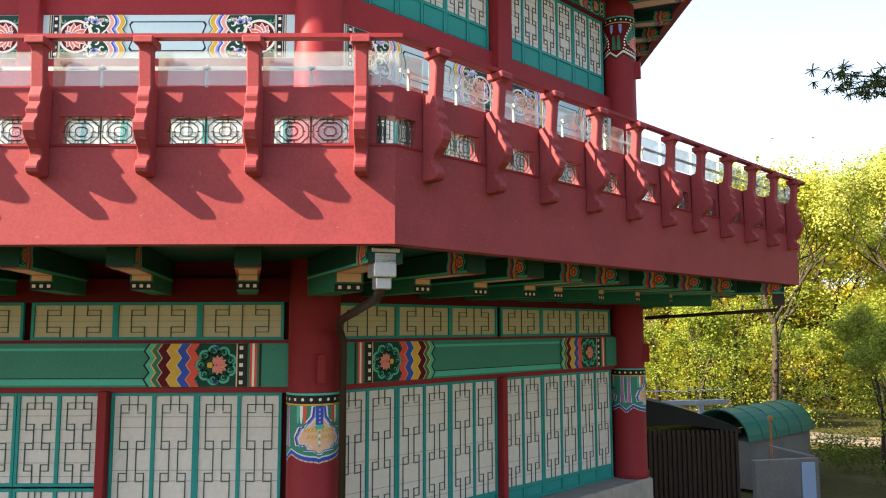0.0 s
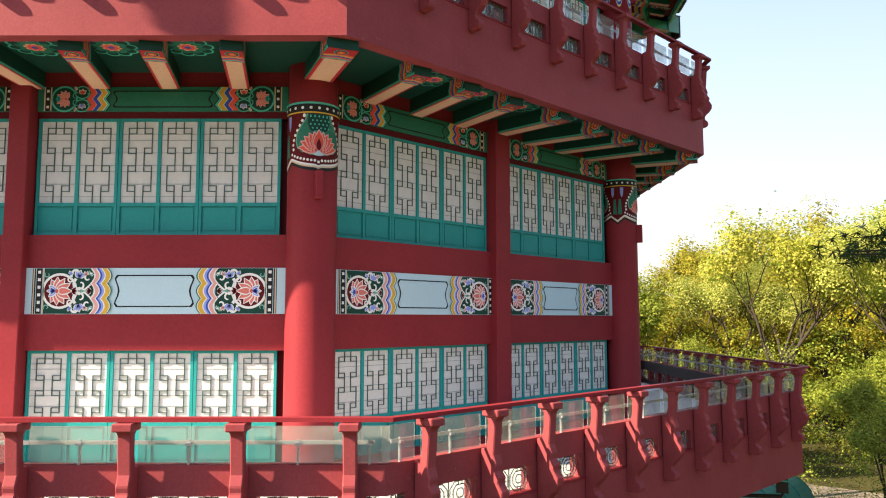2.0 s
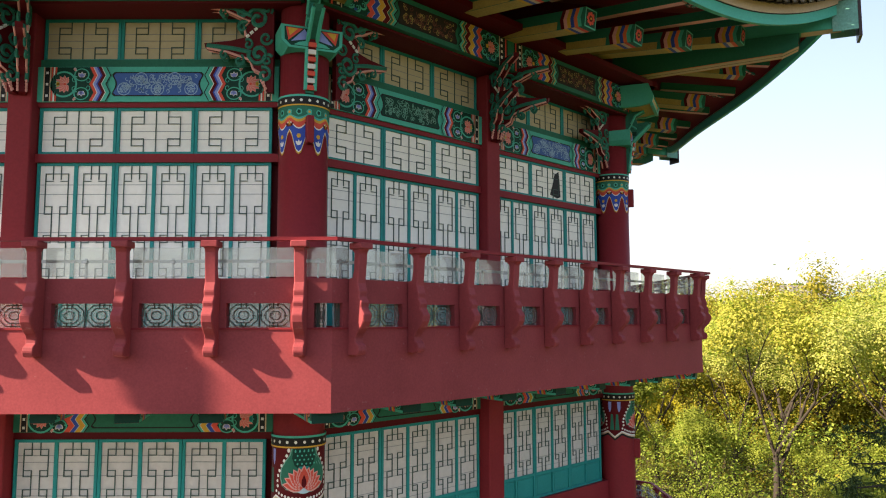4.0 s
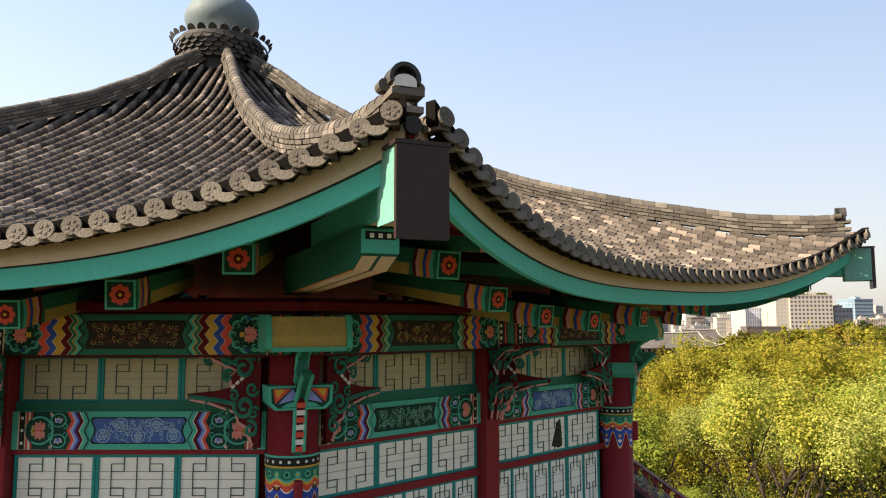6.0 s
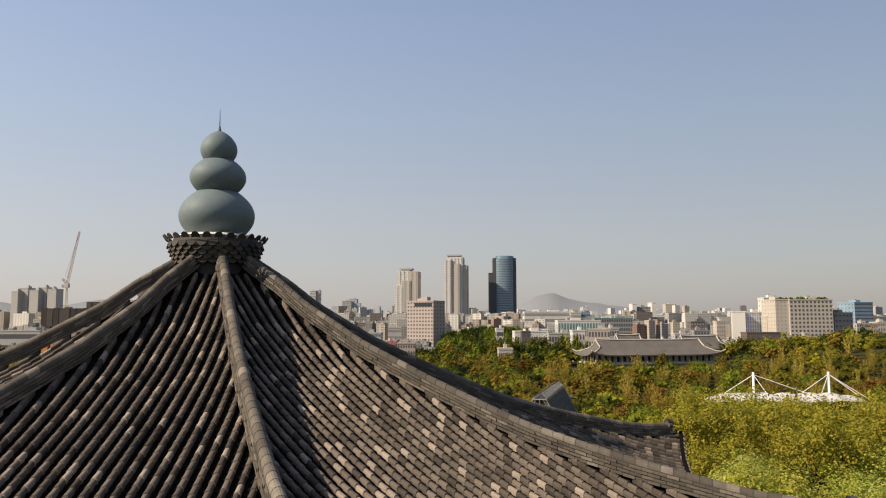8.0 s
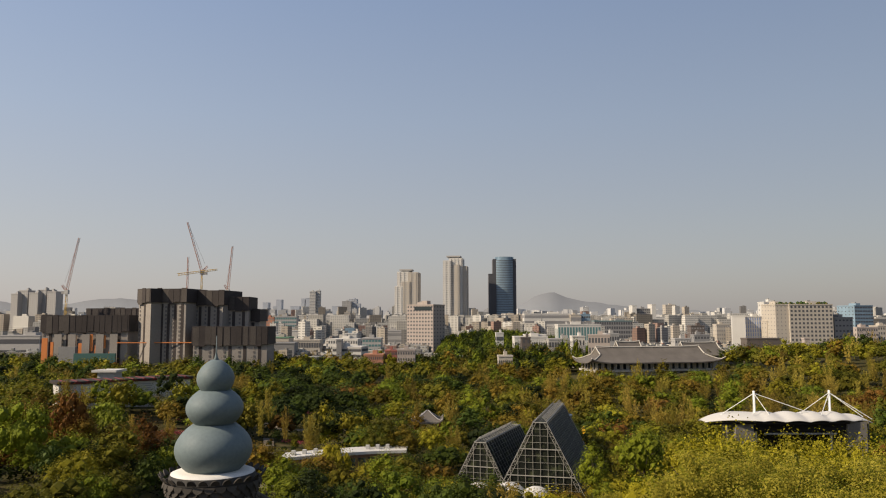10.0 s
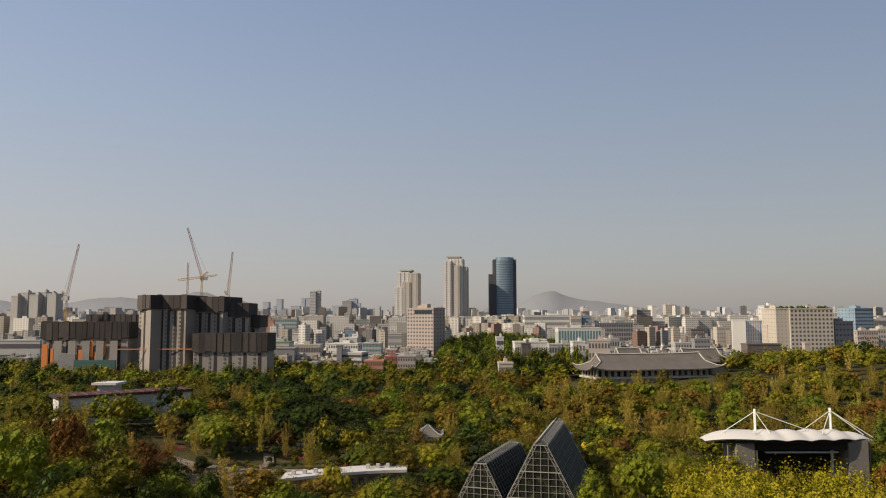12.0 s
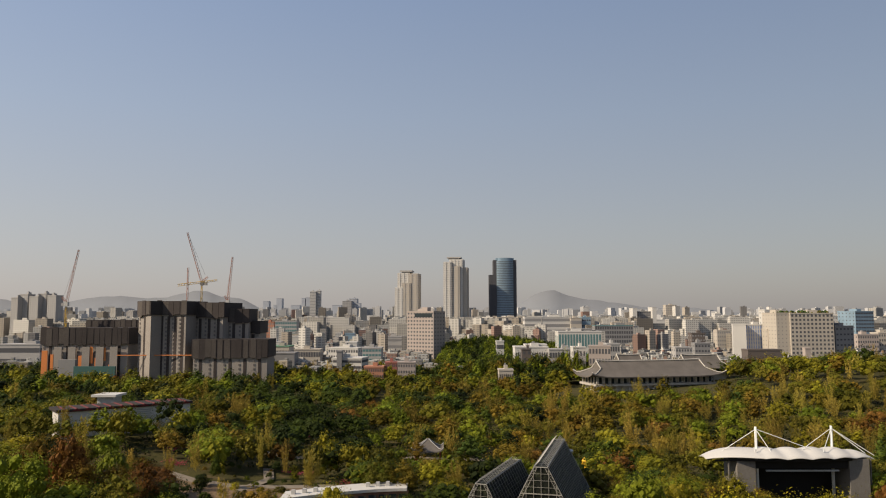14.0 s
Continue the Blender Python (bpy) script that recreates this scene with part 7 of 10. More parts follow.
SHAPES = {"round": (11.5, 12.0), "broad": (14.0, 10.5), "tall": (9.5, 14.5), "slim": (5.0, 12.0), "twig": (8.5, 14.5)}
DETAIL = ((2300, 0.175, 20), (620, 0.30, 15), (180, 0.56, 9))
CROWNS, CROWN_DATA, TRUNK_DATA = {}, {}, {}
for s, (w, h) in SHAPES.items():
    for v in range(2):
        for near, (n, size, boughs) in enumerate(DETAIL):
            CROWNS[s, v, near] = twig_crown(90 + v, w, h, int(n * 1.5), size * 0.8) if s == "twig" else park_crown(70 + 3 * v + len(s), w, h, n, size, boughs)
        TRUNK_DATA[s, v] = park_trunk(40 + v, w, h, BARK_PALE if s == "twig" else BARK)
WORDS = {"yellow": "yellow-green spring trees of the park wood", "olive": "olive green trees of the park wood", "mid": "green broadleaf trees of the park wood", "dark": "dark evergreen trees of the park wood",
         "rust": "rust brown budding trees of the park wood", "twig": "pale half-bare trees of the park wood", "spring": "bright yellow-green trees on the slope", "lime": "lime green trees of the park wood", "moss": "brown-green budding trees of the park wood"}
ONE = {"yellow": "yellow-green spring tree in the park wood", "olive": "olive green tree in the park wood", "mid": "green broadleaf tree in the park wood", "dark": "dark evergreen tree in the park wood",
       "rust": "rust brown budding tree in the park wood", "twig": "slim pale half-bare tree in the park wood", "spring": "bright yellow-green tree on the hill slope", "lime": "lime green tree in the park wood", "moss": "brown-green budding tree in the park wood"}
woods = {k: [] for k in KINDS}
tones = {k: [] for k in KINDS}
rng = np.random.default_rng(8)


def park_tree(kind, shape, px, py, high, wide, foot=None):
    """One tree of the wood: an object of its own where it stands near, else part of the far wood."""
    g = ground_z(px, py) if foot is None else foot
    w, h = SHAPES[shape]
    v, turn = int(rng.integers(0, 2)), rng.uniform(0, 6.28)
    if 172 < py < 232 or (py < 172 and px > 0):
        if (kind, shape, v) not in CROWN_DATA:
            CROWN_DATA[kind, shape, v] = quads_data("crown", CROWNS[shape, v, 0], KINDS[kind])
        t = thing("tree", ONE[kind], "tree", shift(px, py, g) @ Matrix.Rotation(turn, 4, "Z") @ Matrix.Diagonal((wide / w, wide / w, high / h, 1)), group="trees of the park wood")
        put("trunk", TRUNK_DATA[shape, v], t)
        put("crown", CROWN_DATA[kind, shape, v], t)
    else:
        c, s = math.cos(turn), math.sin(turn)
        q = CROWNS[shape, v, 0 if py < 250 else 1 if py < 470 else 2] * np.array([wide / w, wide / w, high / h])
        woods[kind].append(np.stack([q[..., 0] * c - q[..., 1] * s + px, q[..., 0] * s + q[..., 1] * c + py, q[..., 2] + g], -1))
        tones[kind].append(np.repeat(rng.random((1, 2)), len(q), axis=0))


HALL = ((-155.0, 297.0), (-111.0, 331.0))


def in_hall(px, py):
    u, v = px - HALL[0][0], py - HALL[0][1]
    dx, dy = HALL[1][0] - HALL[0][0], HALL[1][1] - HALL[0][1]
    ln = math.hypot(dx, dy)
    a, b = (u * dx + v * dy) / ln, (-u * dy + v * dx) / ln
    return -6 < a < ln + 5 and -6 < b < 19


y = 78.0
while y < 690:
    step = 11.2 + y * 0.003
    x = -0.64 * (y + 22) - 8
    while x < 0.64 * (y + 22) + 14:
        px, py = x + rng.uniform(-0.45, 0.45) * step, y + rng.uniform(-0.45, 0.45) * step
        x += step
        right = px / (py + 22)
        if any(abs(px - cx) < w and abs(py - cy) < d for cx, cy, w, d in CLEAR) or in_hall(px, py) or rng.random() < 0.09:
            continue
        if math.hypot(px - 5, py - 5) < 78 or (px < -8 and math.hypot(px, py) < 150 and rng.random() < 0.4):
            continue
        u = noise.noise((px * 0.013, py * 0.013, 1.0)) + 0.5 * noise.noise((px * 0.05, py * 0.05, 5.0)) + rng.normal() * 0.36
        if py < 150 and px > 20:
            kind = "spring" if u > -0.25 else "yellow"
        elif 180 < py < 232 and px < -66:
            kind = "rust" if px > -104 and u > 0.12 else "moss" if u > 0.0 else "yellow" if u > -0.3 else "mid" if u > -0.55 else "dark"
        elif right > 0.13 and 285 < py < 500 and rng.random() < 0.8:
            kind = "twig" if rng.random() < 0.72 else "moss" if u > 0 else "yellow"
        elif -0.225 < right < -0.09 and 285 < py < 480 and rng.random() < 0.75:
            kind = "dark" if u > 0.2 else "mid"
        elif -0.09 < right < 0.12 and 270 < py < 430 and rng.random() < 0.6:
            kind = "twig" if u > 0.35 else "lime" if u > 0.0 else "olive" if u > -0.35 else "moss"
        elif right < -0.22 and 235 < py < 275:
            kind = "twig" if u > 0 else "yellow" if u > -0.3 else "moss"
        else:
            kind = "rust" if u > 0.85 else "moss" if u > 0.62 else "yellow" if u > 0.28 else "olive" if u > 0.06 else "lime" if u > -0.12 else "mid" if u > -0.34 else "dark" if u > -0.58 else "twig"
        if kind == "twig" and rng.random() < 0.6:
            kind = ("moss", "olive", "olive", "lime")[int(rng.integers(0, 4))]
        shape = "twig" if kind == "twig" else "broad" if kind == "rust" else ("round", "round", "broad", "tall")[int(rng.integers(0, 4))]
        w, h = SHAPES[shape]
        sc = rng.uniform(0.74, 1.28) if shape != "twig" else rng.uniform(0.95, 1.35)
        w, h = w * sc * rng.uniform(1.0, 1.35), h * sc * rng.uniform(0.85, 1.08)
        g = ground_z(px, py)
        if py < 165 and px > 0:
            h = max(top_limit(px, py) - g, 4.0) * rng.uniform(0.92, 1.05) if py < 150 and right > 0.3 else min(h, max(top_limit(px, py) - g, 4.0))
            w = max(w, min(0.75 * h, 16.0))
        elif 165 < py < 205 and px > 0:
            h = min(h, 12.0)
        park_tree(kind, shape, px, py, h, w)
    y += step * 0.95
# single trees that stand out in the clearing, before the hall and beside the stage
for kind, shape, px, py, h, w in (("twig", "twig", -61.5, 262.6, 17.5, 6.0), ("twig", "twig", -51.2, 258.9, 17.0, 5.5), ("olive", "round", -42.0, 268.0, 14.0, 10.0), ("mid", "slim", -73.0, 246.0, 12.0, 4.6), ("yellow", "broad", -80.0, 268.0, 12.5, 16.0),
                                  ("olive", "broad", -68.0, 276.0, 12.0, 14.0), ("yellow", "round", -104.0, 299.0, 15.5, 12.0), ("dark", "round", -90.0, 326.0, 13.0, 10.0), ("olive", "broad", 84.0, 226.0, 13.5, 15.0), ("olive", "round", 95.6, 213.0, 15.5, 13.0), ("moss", "round", 104.5, 215.0, 10.5, 11.0), ("moss", "broad", 88.0, 208.0, 13.0, 12.0),
                                  ("lime", "round", 62.0, 188.0, 21.0, 16.0), ("lime", "tall", 46.0, 179.0, 18.0, 11.0), ("yellow", "broad", 77.0, 205.0, 15.0, 15.0), 
                                  ("dark", "slim", -72.0, 226.0, 11.0, 4.8), ("olive", "broad", -22.0, 186.0, 10.5, 13.0),
                                  ("yellow", "broad", -25.0, 195.0, 15.8, 14.0), ("mid", "round", -4.0, 204.0, 11.5, 11.0), ("lime", "round", -13.0, 197.0, 11.0, 9.0), ("mid", "broad", -8.0, 248.0, 12.0, 17.0), ("mid", "broad", -22.0, 250.0, 12.0, 15.0), ("lime", "round", -3.0, 274.0, 8.0, 9.0), ("olive", "round", 6.0, 271.0, 9.5, 10.0), ("dark", "tall", 12.0, 180.0, 11.0, 7.0),
                                  ("lime", "round", 64.0, 219.0, 12.0, 11.0), ("yellow", "broad", 107.0, 212.0, 8.5, 10.0), ("rust", "broad", 142.0, 207.0, 14.0, 13.0), ("yellow", "broad", 122.0, 206.0, 10.5, 13.0), ("mid", "round", 72.0, 236.0, 12.0, 11.0), ("rust", "broad", 152.0, 220.0, 9.0, 11.0)):
    park_tree(kind, shape, px, py, h, w)
# the tall trees on the slope: kind, shape, place, height of the top, width
for kind, shape, px, py, top, w in (("lime", "round", -96.0, 163.0, 17.5, 17.0), ("yellow", "round", -108.0, 172.0, 16.0, 15.0), ("rust", "round", -97.0, 190.0, 17.0, 13.0), ("moss", "round", -110.0, 196.0, 15.5, 15.0), ("rust", "tall", -75.0, 186.0, 9.6, 12.0),
                                    ("yellow", "round", -79.0, 161.0, 5.0, 8.0), ("mid", "round", -87.0, 160.0, 6.5, 9.0), ("dark", "round", -84.0, 178.0, 4.0, 12.0), ("dark", "round", -70.0, 172.0, 1.0, 11.0), ("mid", "slim", -39.0, 128.0, 15.1, 6.5),
                                    ("moss", "tall", -86.0, 193.0, 8.0, 11.0), ("lime", "round", -92.0, 205.0, 10.0, 12.0)):
    park_tree(kind, shape, px, py, top - ground_z(px, py), w)
dx, dy = HALL[1][0] - HALL[0][0], HALL[1][1] - HALL[0][1]
for i in range(8):
    q = -0.12 + 0.155 * i
    px, py = HALL[0][0] + dx * q + 6.5, HALL[0][1] + dy * q - 9.0
    park_tree(("yellow", "twig", "olive", "lime")[i % 4], ("round", "twig", "round", "broad")[i % 4], px, py, (9.5 if i == 0 else rng.uniform(4.6, 6.6) if i < 4 else rng.uniform(2.0, 4.5)) - ground_z(px, py), rng.uniform(11, 14))
park_tree("yellow", "round", -161.0, 291.0, 10.0 - ground_z(-161.0, 291.0), 13.0)
# bushes added on the woodland floor, their dark colour standing for shade
low = []
y = 168.0
while y < 470:
    for px in np.arange(-0.64 * (y + 22), 0.64 * (y + 22), 5.2):
        qx, qy = px + rng.uniform(-2.4, 2.4), y + rng.uniform(-2.4, 2.4)
        if rng.random() < 0.3 or in_hall(qx, qy) or any(abs(qx - cx) < w and abs(qy - cy) < d for cx, cy, w, d in CLEAR):
            continue
        n = 26 if y < 300 else 14
        low.append(np.array([qx, qy, ground_z(qx, qy) + 1.0]) + rng.normal(size=(n, 3)) * np.array([1.5, 1.5, 0.7]))
    y += 5.2
thing("bushes", "low bushes added under the trees, dark green for shade", "shrub", None, quads_data("bushes", leaf_quads(rng, np.concatenate(low), 0.55), KINDS["dark"]), kind="stuff")
# wooded rise behind the park, and tree rows between the first houses
for i in range(760):
    px, py = 82 + rng.normal() * 46, rng.uniform(690, 1000)
    if abs(px - 82) < 82 and not (140 < px < 196 and 840 < py < 880):
        kind = ("mid", "lime", "lime", "mid", "lime", "dark", "mid", "lime")[int(rng.integers(0, 8))]
        park_tree(kind, "round" if rng.random() < 0.6 else "tall", px, py, rng.uniform(7, 17), rng.uniform(8, 14))
for cx, cy, w, d, n in ((240, 900, 26, 30, 26), (275, 960, 60, 30, 44), (330, 930, 40, 20, 26), (-110, 640, 90, 12, 40), (20, 660, 60, 20, 40), (-20, 700, 24, 20, 14), (300, 650, 70, 18, 34), (430, 690, 60, 20, 30), (40, 610, 90, 16, 44), (-330, 700, 60, 40, 40), (60, 560, 40, 12, 12)):
    for i in range(n):
        px, py = cx + rng.uniform(-w, w), cy + rng.uniform(-d, d)
        park_tree(("mid", "lime", "olive", "dark", "yellow")[int(rng.integers(0, 5))], "round", px, py, rng.uniform(8, 13), rng.uniform(9, 13))
for i in range(64):
    px, py = rng.uniform(2, 150), rng.uniform(586, 612)
    kind = ("mid", "lime", "olive", "mid", "moss", "dark")[int(rng.integers(0, 6))]
    park_tree(kind, "tall" if i % 2 else "round", px, py, rng.uniform(15, 21) * (0.8 if px > 105 else 1.0), rng.uniform(10, 14))
for i in range(30):
    px, py = rng.uniform(56, 135), rng.uniform(630, 664)
    park_tree(("mid", "lime", "dark", "olive")[i % 4], "round", px, py, rng.uniform(18, 23), rng.uniform(10, 14))
for i in range(12):
    park_tree(("mid", "moss", "lime")[i % 3], "round", rng.uniform(42, 70), rng.uniform(516, 530), rng.uniform(11, 14), rng.uniform(9, 12))
# clipped shrubs and young trees of the garden in the clearing
for i in range(60):
    px, py = rng.uniform(-84, -36), rng.uniform(214, 276)
    if rng.random() < 0.75:
        w = rng.uniform(1.6, 3.4)
        park_tree(("mid", "lime", "olive", "moss", "dark")[int(rng.integers(0, 5))], "round", px, py, w * 0.9, w)
    else:
        park_tree(("olive", "yellow", "mid")[int(rng.integers(0, 3))], "round", px, py, rng.uniform(4, 6.5), rng.uniform(4, 6))
for k, sets in woods.items():
    if sets:
        thing("woods", WORDS[k], "trees", None, quads_data("woods", np.concatenate(sets), FAR_KINDS[k], np.concatenate(tones[k])), kind="stuff")
pts = []
for cx, cy in ((-99, 274), (-95, 272), (-104, 290), (-50, 274), (-45, 274), (-54, 275), (-60, 352), (-15, 372), (-30, 262)):
    pts.append(np.array([cx, cy, ground_z(cx, cy) + 0.8]) + rng.normal(size=(170, 3)) * np.array([1.5, 1.0, 0.45]))
thing("azaleas", "pink flowering azalea bushes along the path", "shrub", None, quads_data("azaleas", leaf_quads(rng, np.concatenate(pts), 0.22), LEAF_PINK), kind="stuff")


# ---------------------------------------------------------------- yard beside the pavilion
GREEN_SHEET = material("dark_green_canopy_sheet", (0.010, 0.125, 0.095), 0.3, vary=0.12, bump=0.05)
PALE_BLUE = material("pale_blue_door_paint", (0.26, 0.36, 0.50), 0.5, vary=0.08)
DARK_NET = material("dark_shade_net", (0.02, 0.02, 0.018), 0.8, vary=0.3, grain=10)
RUSTY = material("orange_rusty_pole", (0.35, 0.16, 0.05), 0.7, vary=0.2)
LOW_WALL = material("weathered_concrete_wall", (0.155, 0.15, 0.14), 0.9, vary=0.25, grain=3, stain=0.6, stain_color=(0.075, 0.07, 0.065))
PALE_BEAM = material("pale_grey_painted_concrete", (0.34, 0.37, 0.39), 0.8, vary=0.15)

G0 = 0.6
hut = thing("sheet_hut", "dark brown corrugated sheet hut with a dark sloping net roof", "hut", shift(13.1, 4.6, G0))
o = Mesh().box(0.06, 3.4, 0.06, 3.0, 0, 3.7, BROWN_SHEET)
put("body", o.data("body"), hut)
slat = bevelled(Mesh().box(-0.055, 0.055, -0.03, 0.03, 0, 3.82, BROWN_SHEET).data("slat"), 0.01)
for i in range(21):
    put("slat", slat, hut, shift(0.08 + i * 0.168, 0.02, 0))
for i in range(14):
    put("slat", slat, hut, shift(3.44, 0.2 + i * 0.2, 0) @ Matrix.Rotation(radians(90), 4, "Z"))
put("net_roof", Mesh().prism([(-0.3, 3.9), (-0.3, 5.0), (1.4, 4.62), (3.2, 4.05), (3.6, 3.85), (3.6, 3.72), (1.8, 4.0)], 0.0, 3.0, DARK_NET, "y").data("net_roof"), hut, None, "sagging dark shade net roof")

shed = thing("canopy_shed", "grey concrete shed under a green arched canopy", "shed", shift(20.1, 12.3, G0 + 0.15) @ Matrix.Rotation(radians(41), 4, "Z"))
put("wall", Mesh().box(0, 6.2, 0, 2.6, 0, 2.1, LOW_WALL).data("wall"), shed)
arc = [(1.3 - 1.42 * math.cos(math.pi * i / 14), 2.1 + 1.35 * math.sin(math.pi * i / 14)) for i in range(15)]
inner = [(1.3 - 1.38 * math.cos(math.pi * i / 14), 2.1 + 1.31 * math.sin(math.pi * i / 14)) for i in range(15)]
can = Mesh().prism(arc + inner[::-1], -0.3, 6.4, GREEN_SHEET, "x")
put("canopy", fix_normals(can.data("canopy")), shed, None, "dark green curved plastic canopy")
for i in range(6):
    q = -0.3 + 1.34 * i
    rb = Mesh().tube([(q, 1.3 - 1.43 * math.cos(math.pi * j / 12), 2.1 + 1.36 * math.sin(math.pi * j / 12)) for j in range(13)], 0.025, 5, GREEN_SHEET)
    put("rib", rb.data("rib"), shed, None, "thin canopy rib")
pole = thing("marker_pole", "thin orange rusty pole beside the shed", "pole", shift(20.5, 11.0, G0), Mesh().tube([(0, 0, 0), (0, 0, 3.4)], 0.05, 8, RUSTY).box(-0.09, 0.09, -0.09, 0.09, 3.4, 3.55, RUSTY).data("marker_pole"))
yard = thing("yard_wall", "weathered concrete yard wall with a pale blue door", "wall", shift(18.6, 8.2, G0) @ Matrix.Rotation(radians(12), 4, "Z"))
put("wall", bevelled(Mesh().box(0, 2.9, 0, 0.2, 0, 2.15, LOW_WALL).data("wall"), 0.02), yard)
put("wall", bevelled(Mesh().box(2.72, 2.9, 0.2, 3.0, 0, 2.2, LOW_WALL).data("wall"), 0.02), yard)
put("door", bevelled(Mesh().box(2.05, 2.68, -0.05, -0.003, 0.05, 2.0, PALE_BLUE).data("door"), 0.01), yard, None, "pale blue painted metal door")
rail = thing("terrace_rail", "pale grey concrete terrace parapet with openings", "railing", shift(14.2, 19.5, 2.0) @ Matrix.Rotation(radians(13), 4, "Z"))
put("beam", Mesh().box(0, 8.6, 0, 0.3, 0, 0.95, PALE_BEAM).data("beam"), rail)
put("beam", Mesh().box(0, 8.6, 0, 0.3, 1.6, 1.85, PALE_BEAM).data("beam"), rail)
for i in range(5):
    put("post", Mesh().box(0.1 + i * 1.7, 0.35 + i * 1.7, 0.02, 0.28, 0.95, 1.6, PALE_BEAM).data("post"), rail)
put("footing", Mesh().box(0, 8.6, 0.02, 0.28, -1.6, 0, LOW_WALL).data("footing"), rail)
put("rail", Mesh().tube([(0, 0.15, 2.4), (8.6, 0.15, 2.4)], 0.03, 6, STEEL).data("rail"), rail)
for i in range(4):
    put("rail_post", Mesh().tube([(0.2 + 2.7 * i, 0.15, 1.85), (0.2 + 2.7 * i, 0.15, 2.4)], 0.02, 6, STEEL).data("rail_post"), rail)
lamp = thing("park_lamp", "slim grey park lamp with white globe", "lamp", shift(34.0, 14.0, G0))
put("pole", Mesh().tube([(0, 0, 0), (0, 0, 4.6)], 0.05, 8, GALVANIZED).data("pole"), lamp)
put("globe", Mesh().lathe([(0.05, 4.6), (0.17, 4.7), (0.2, 4.85), (0.15, 5.0), (0.03, 5.06)], 12, WHITE).data("globe", True), lamp)
dome = thing("domed_cover", "pale grey rounded cover beside the lane", "cover", shift(23.4, 5.0, G0), Mesh().lathe([(1.6, 0.0), (1.55, 0.7), (1.2, 1.3), (0.6, 1.65), (0.05, 1.75)], 24, PALE_BEAM).data("domed_cover", True))

# ---------------------------------------------------------------- buildings in the park
WHITE_ROOF = material("white_membrane", (0.52, 0.50, 0.46), 0.6, vary=0.07, grain=0.6)
# shade under the stage roof put into this near-black colour
STAGE_SHADE = material("stage_shade_interior", (0.02, 0.018, 0.016), 0.8)
FRAME = material("grey_steel_frame", (0.34, 0.34, 0.32), 0.5, 0.2, vary=0.15)
DARK_GLASS = material("dark_window_glass", (0.03, 0.04, 0.045), 0.12, vary=0.2, grain=1.0, bump=0)
TEAL_GLASS = material("teal_window_glass", (0.10, 0.20, 0.20), 0.15, vary=0.2, grain=1.0, bump=0)
BLUE_GLASS = material("blue_curtain_wall_glass", (0.19, 0.27, 0.33), 0.2, vary=0.25, grain=0.4, bump=0)
BRICK_WALL = material("brown_brick_wall", (0.23, 0.12, 0.08), 0.9, vary=0.2, grain=2)
RED_TRIM = material("dark_red_roof_trim", (0.13, 0.025, 0.022), 0.6, vary=0.15)
FAR_TILE = material("dark_grey_tiled_roof", (0.125, 0.11, 0.095), 0.8, vary=0.25, grain=1.0)
STEM = -14.9


def span(x0, y0, x1, y1, z):
    """A frame whose x axis runs from the first point to the second."""
    return shift(x0, y0, z) @ Matrix.Rotation(math.atan2(y1 - y0, x1 - x0), 4, "Z"), math.hypot(x1 - x0, y1 - y0)


HOUSE_FRAME = material("weathered_glasshouse_steel", (0.32, 0.305, 0.27), 0.6, 0.1, vary=0.3)
# slope bars: darker copy of the frame, the slope's shade put into colour
SLOPE_FRAME = material("shade_dark_slope_bars", (0.21, 0.205, 0.19), 0.6, 0.1, vary=0.5)
# green mottling painted in for the plants seen through the glass
HOUSE_GLASS = material("green_mottled_dark_glass", (0.014, 0.016, 0.012), 0.6, vary=0.6, grain=0.8, bump=0, gloss=0.10, stain=0.8, stain_color=(0.115, 0.130, 0.060))


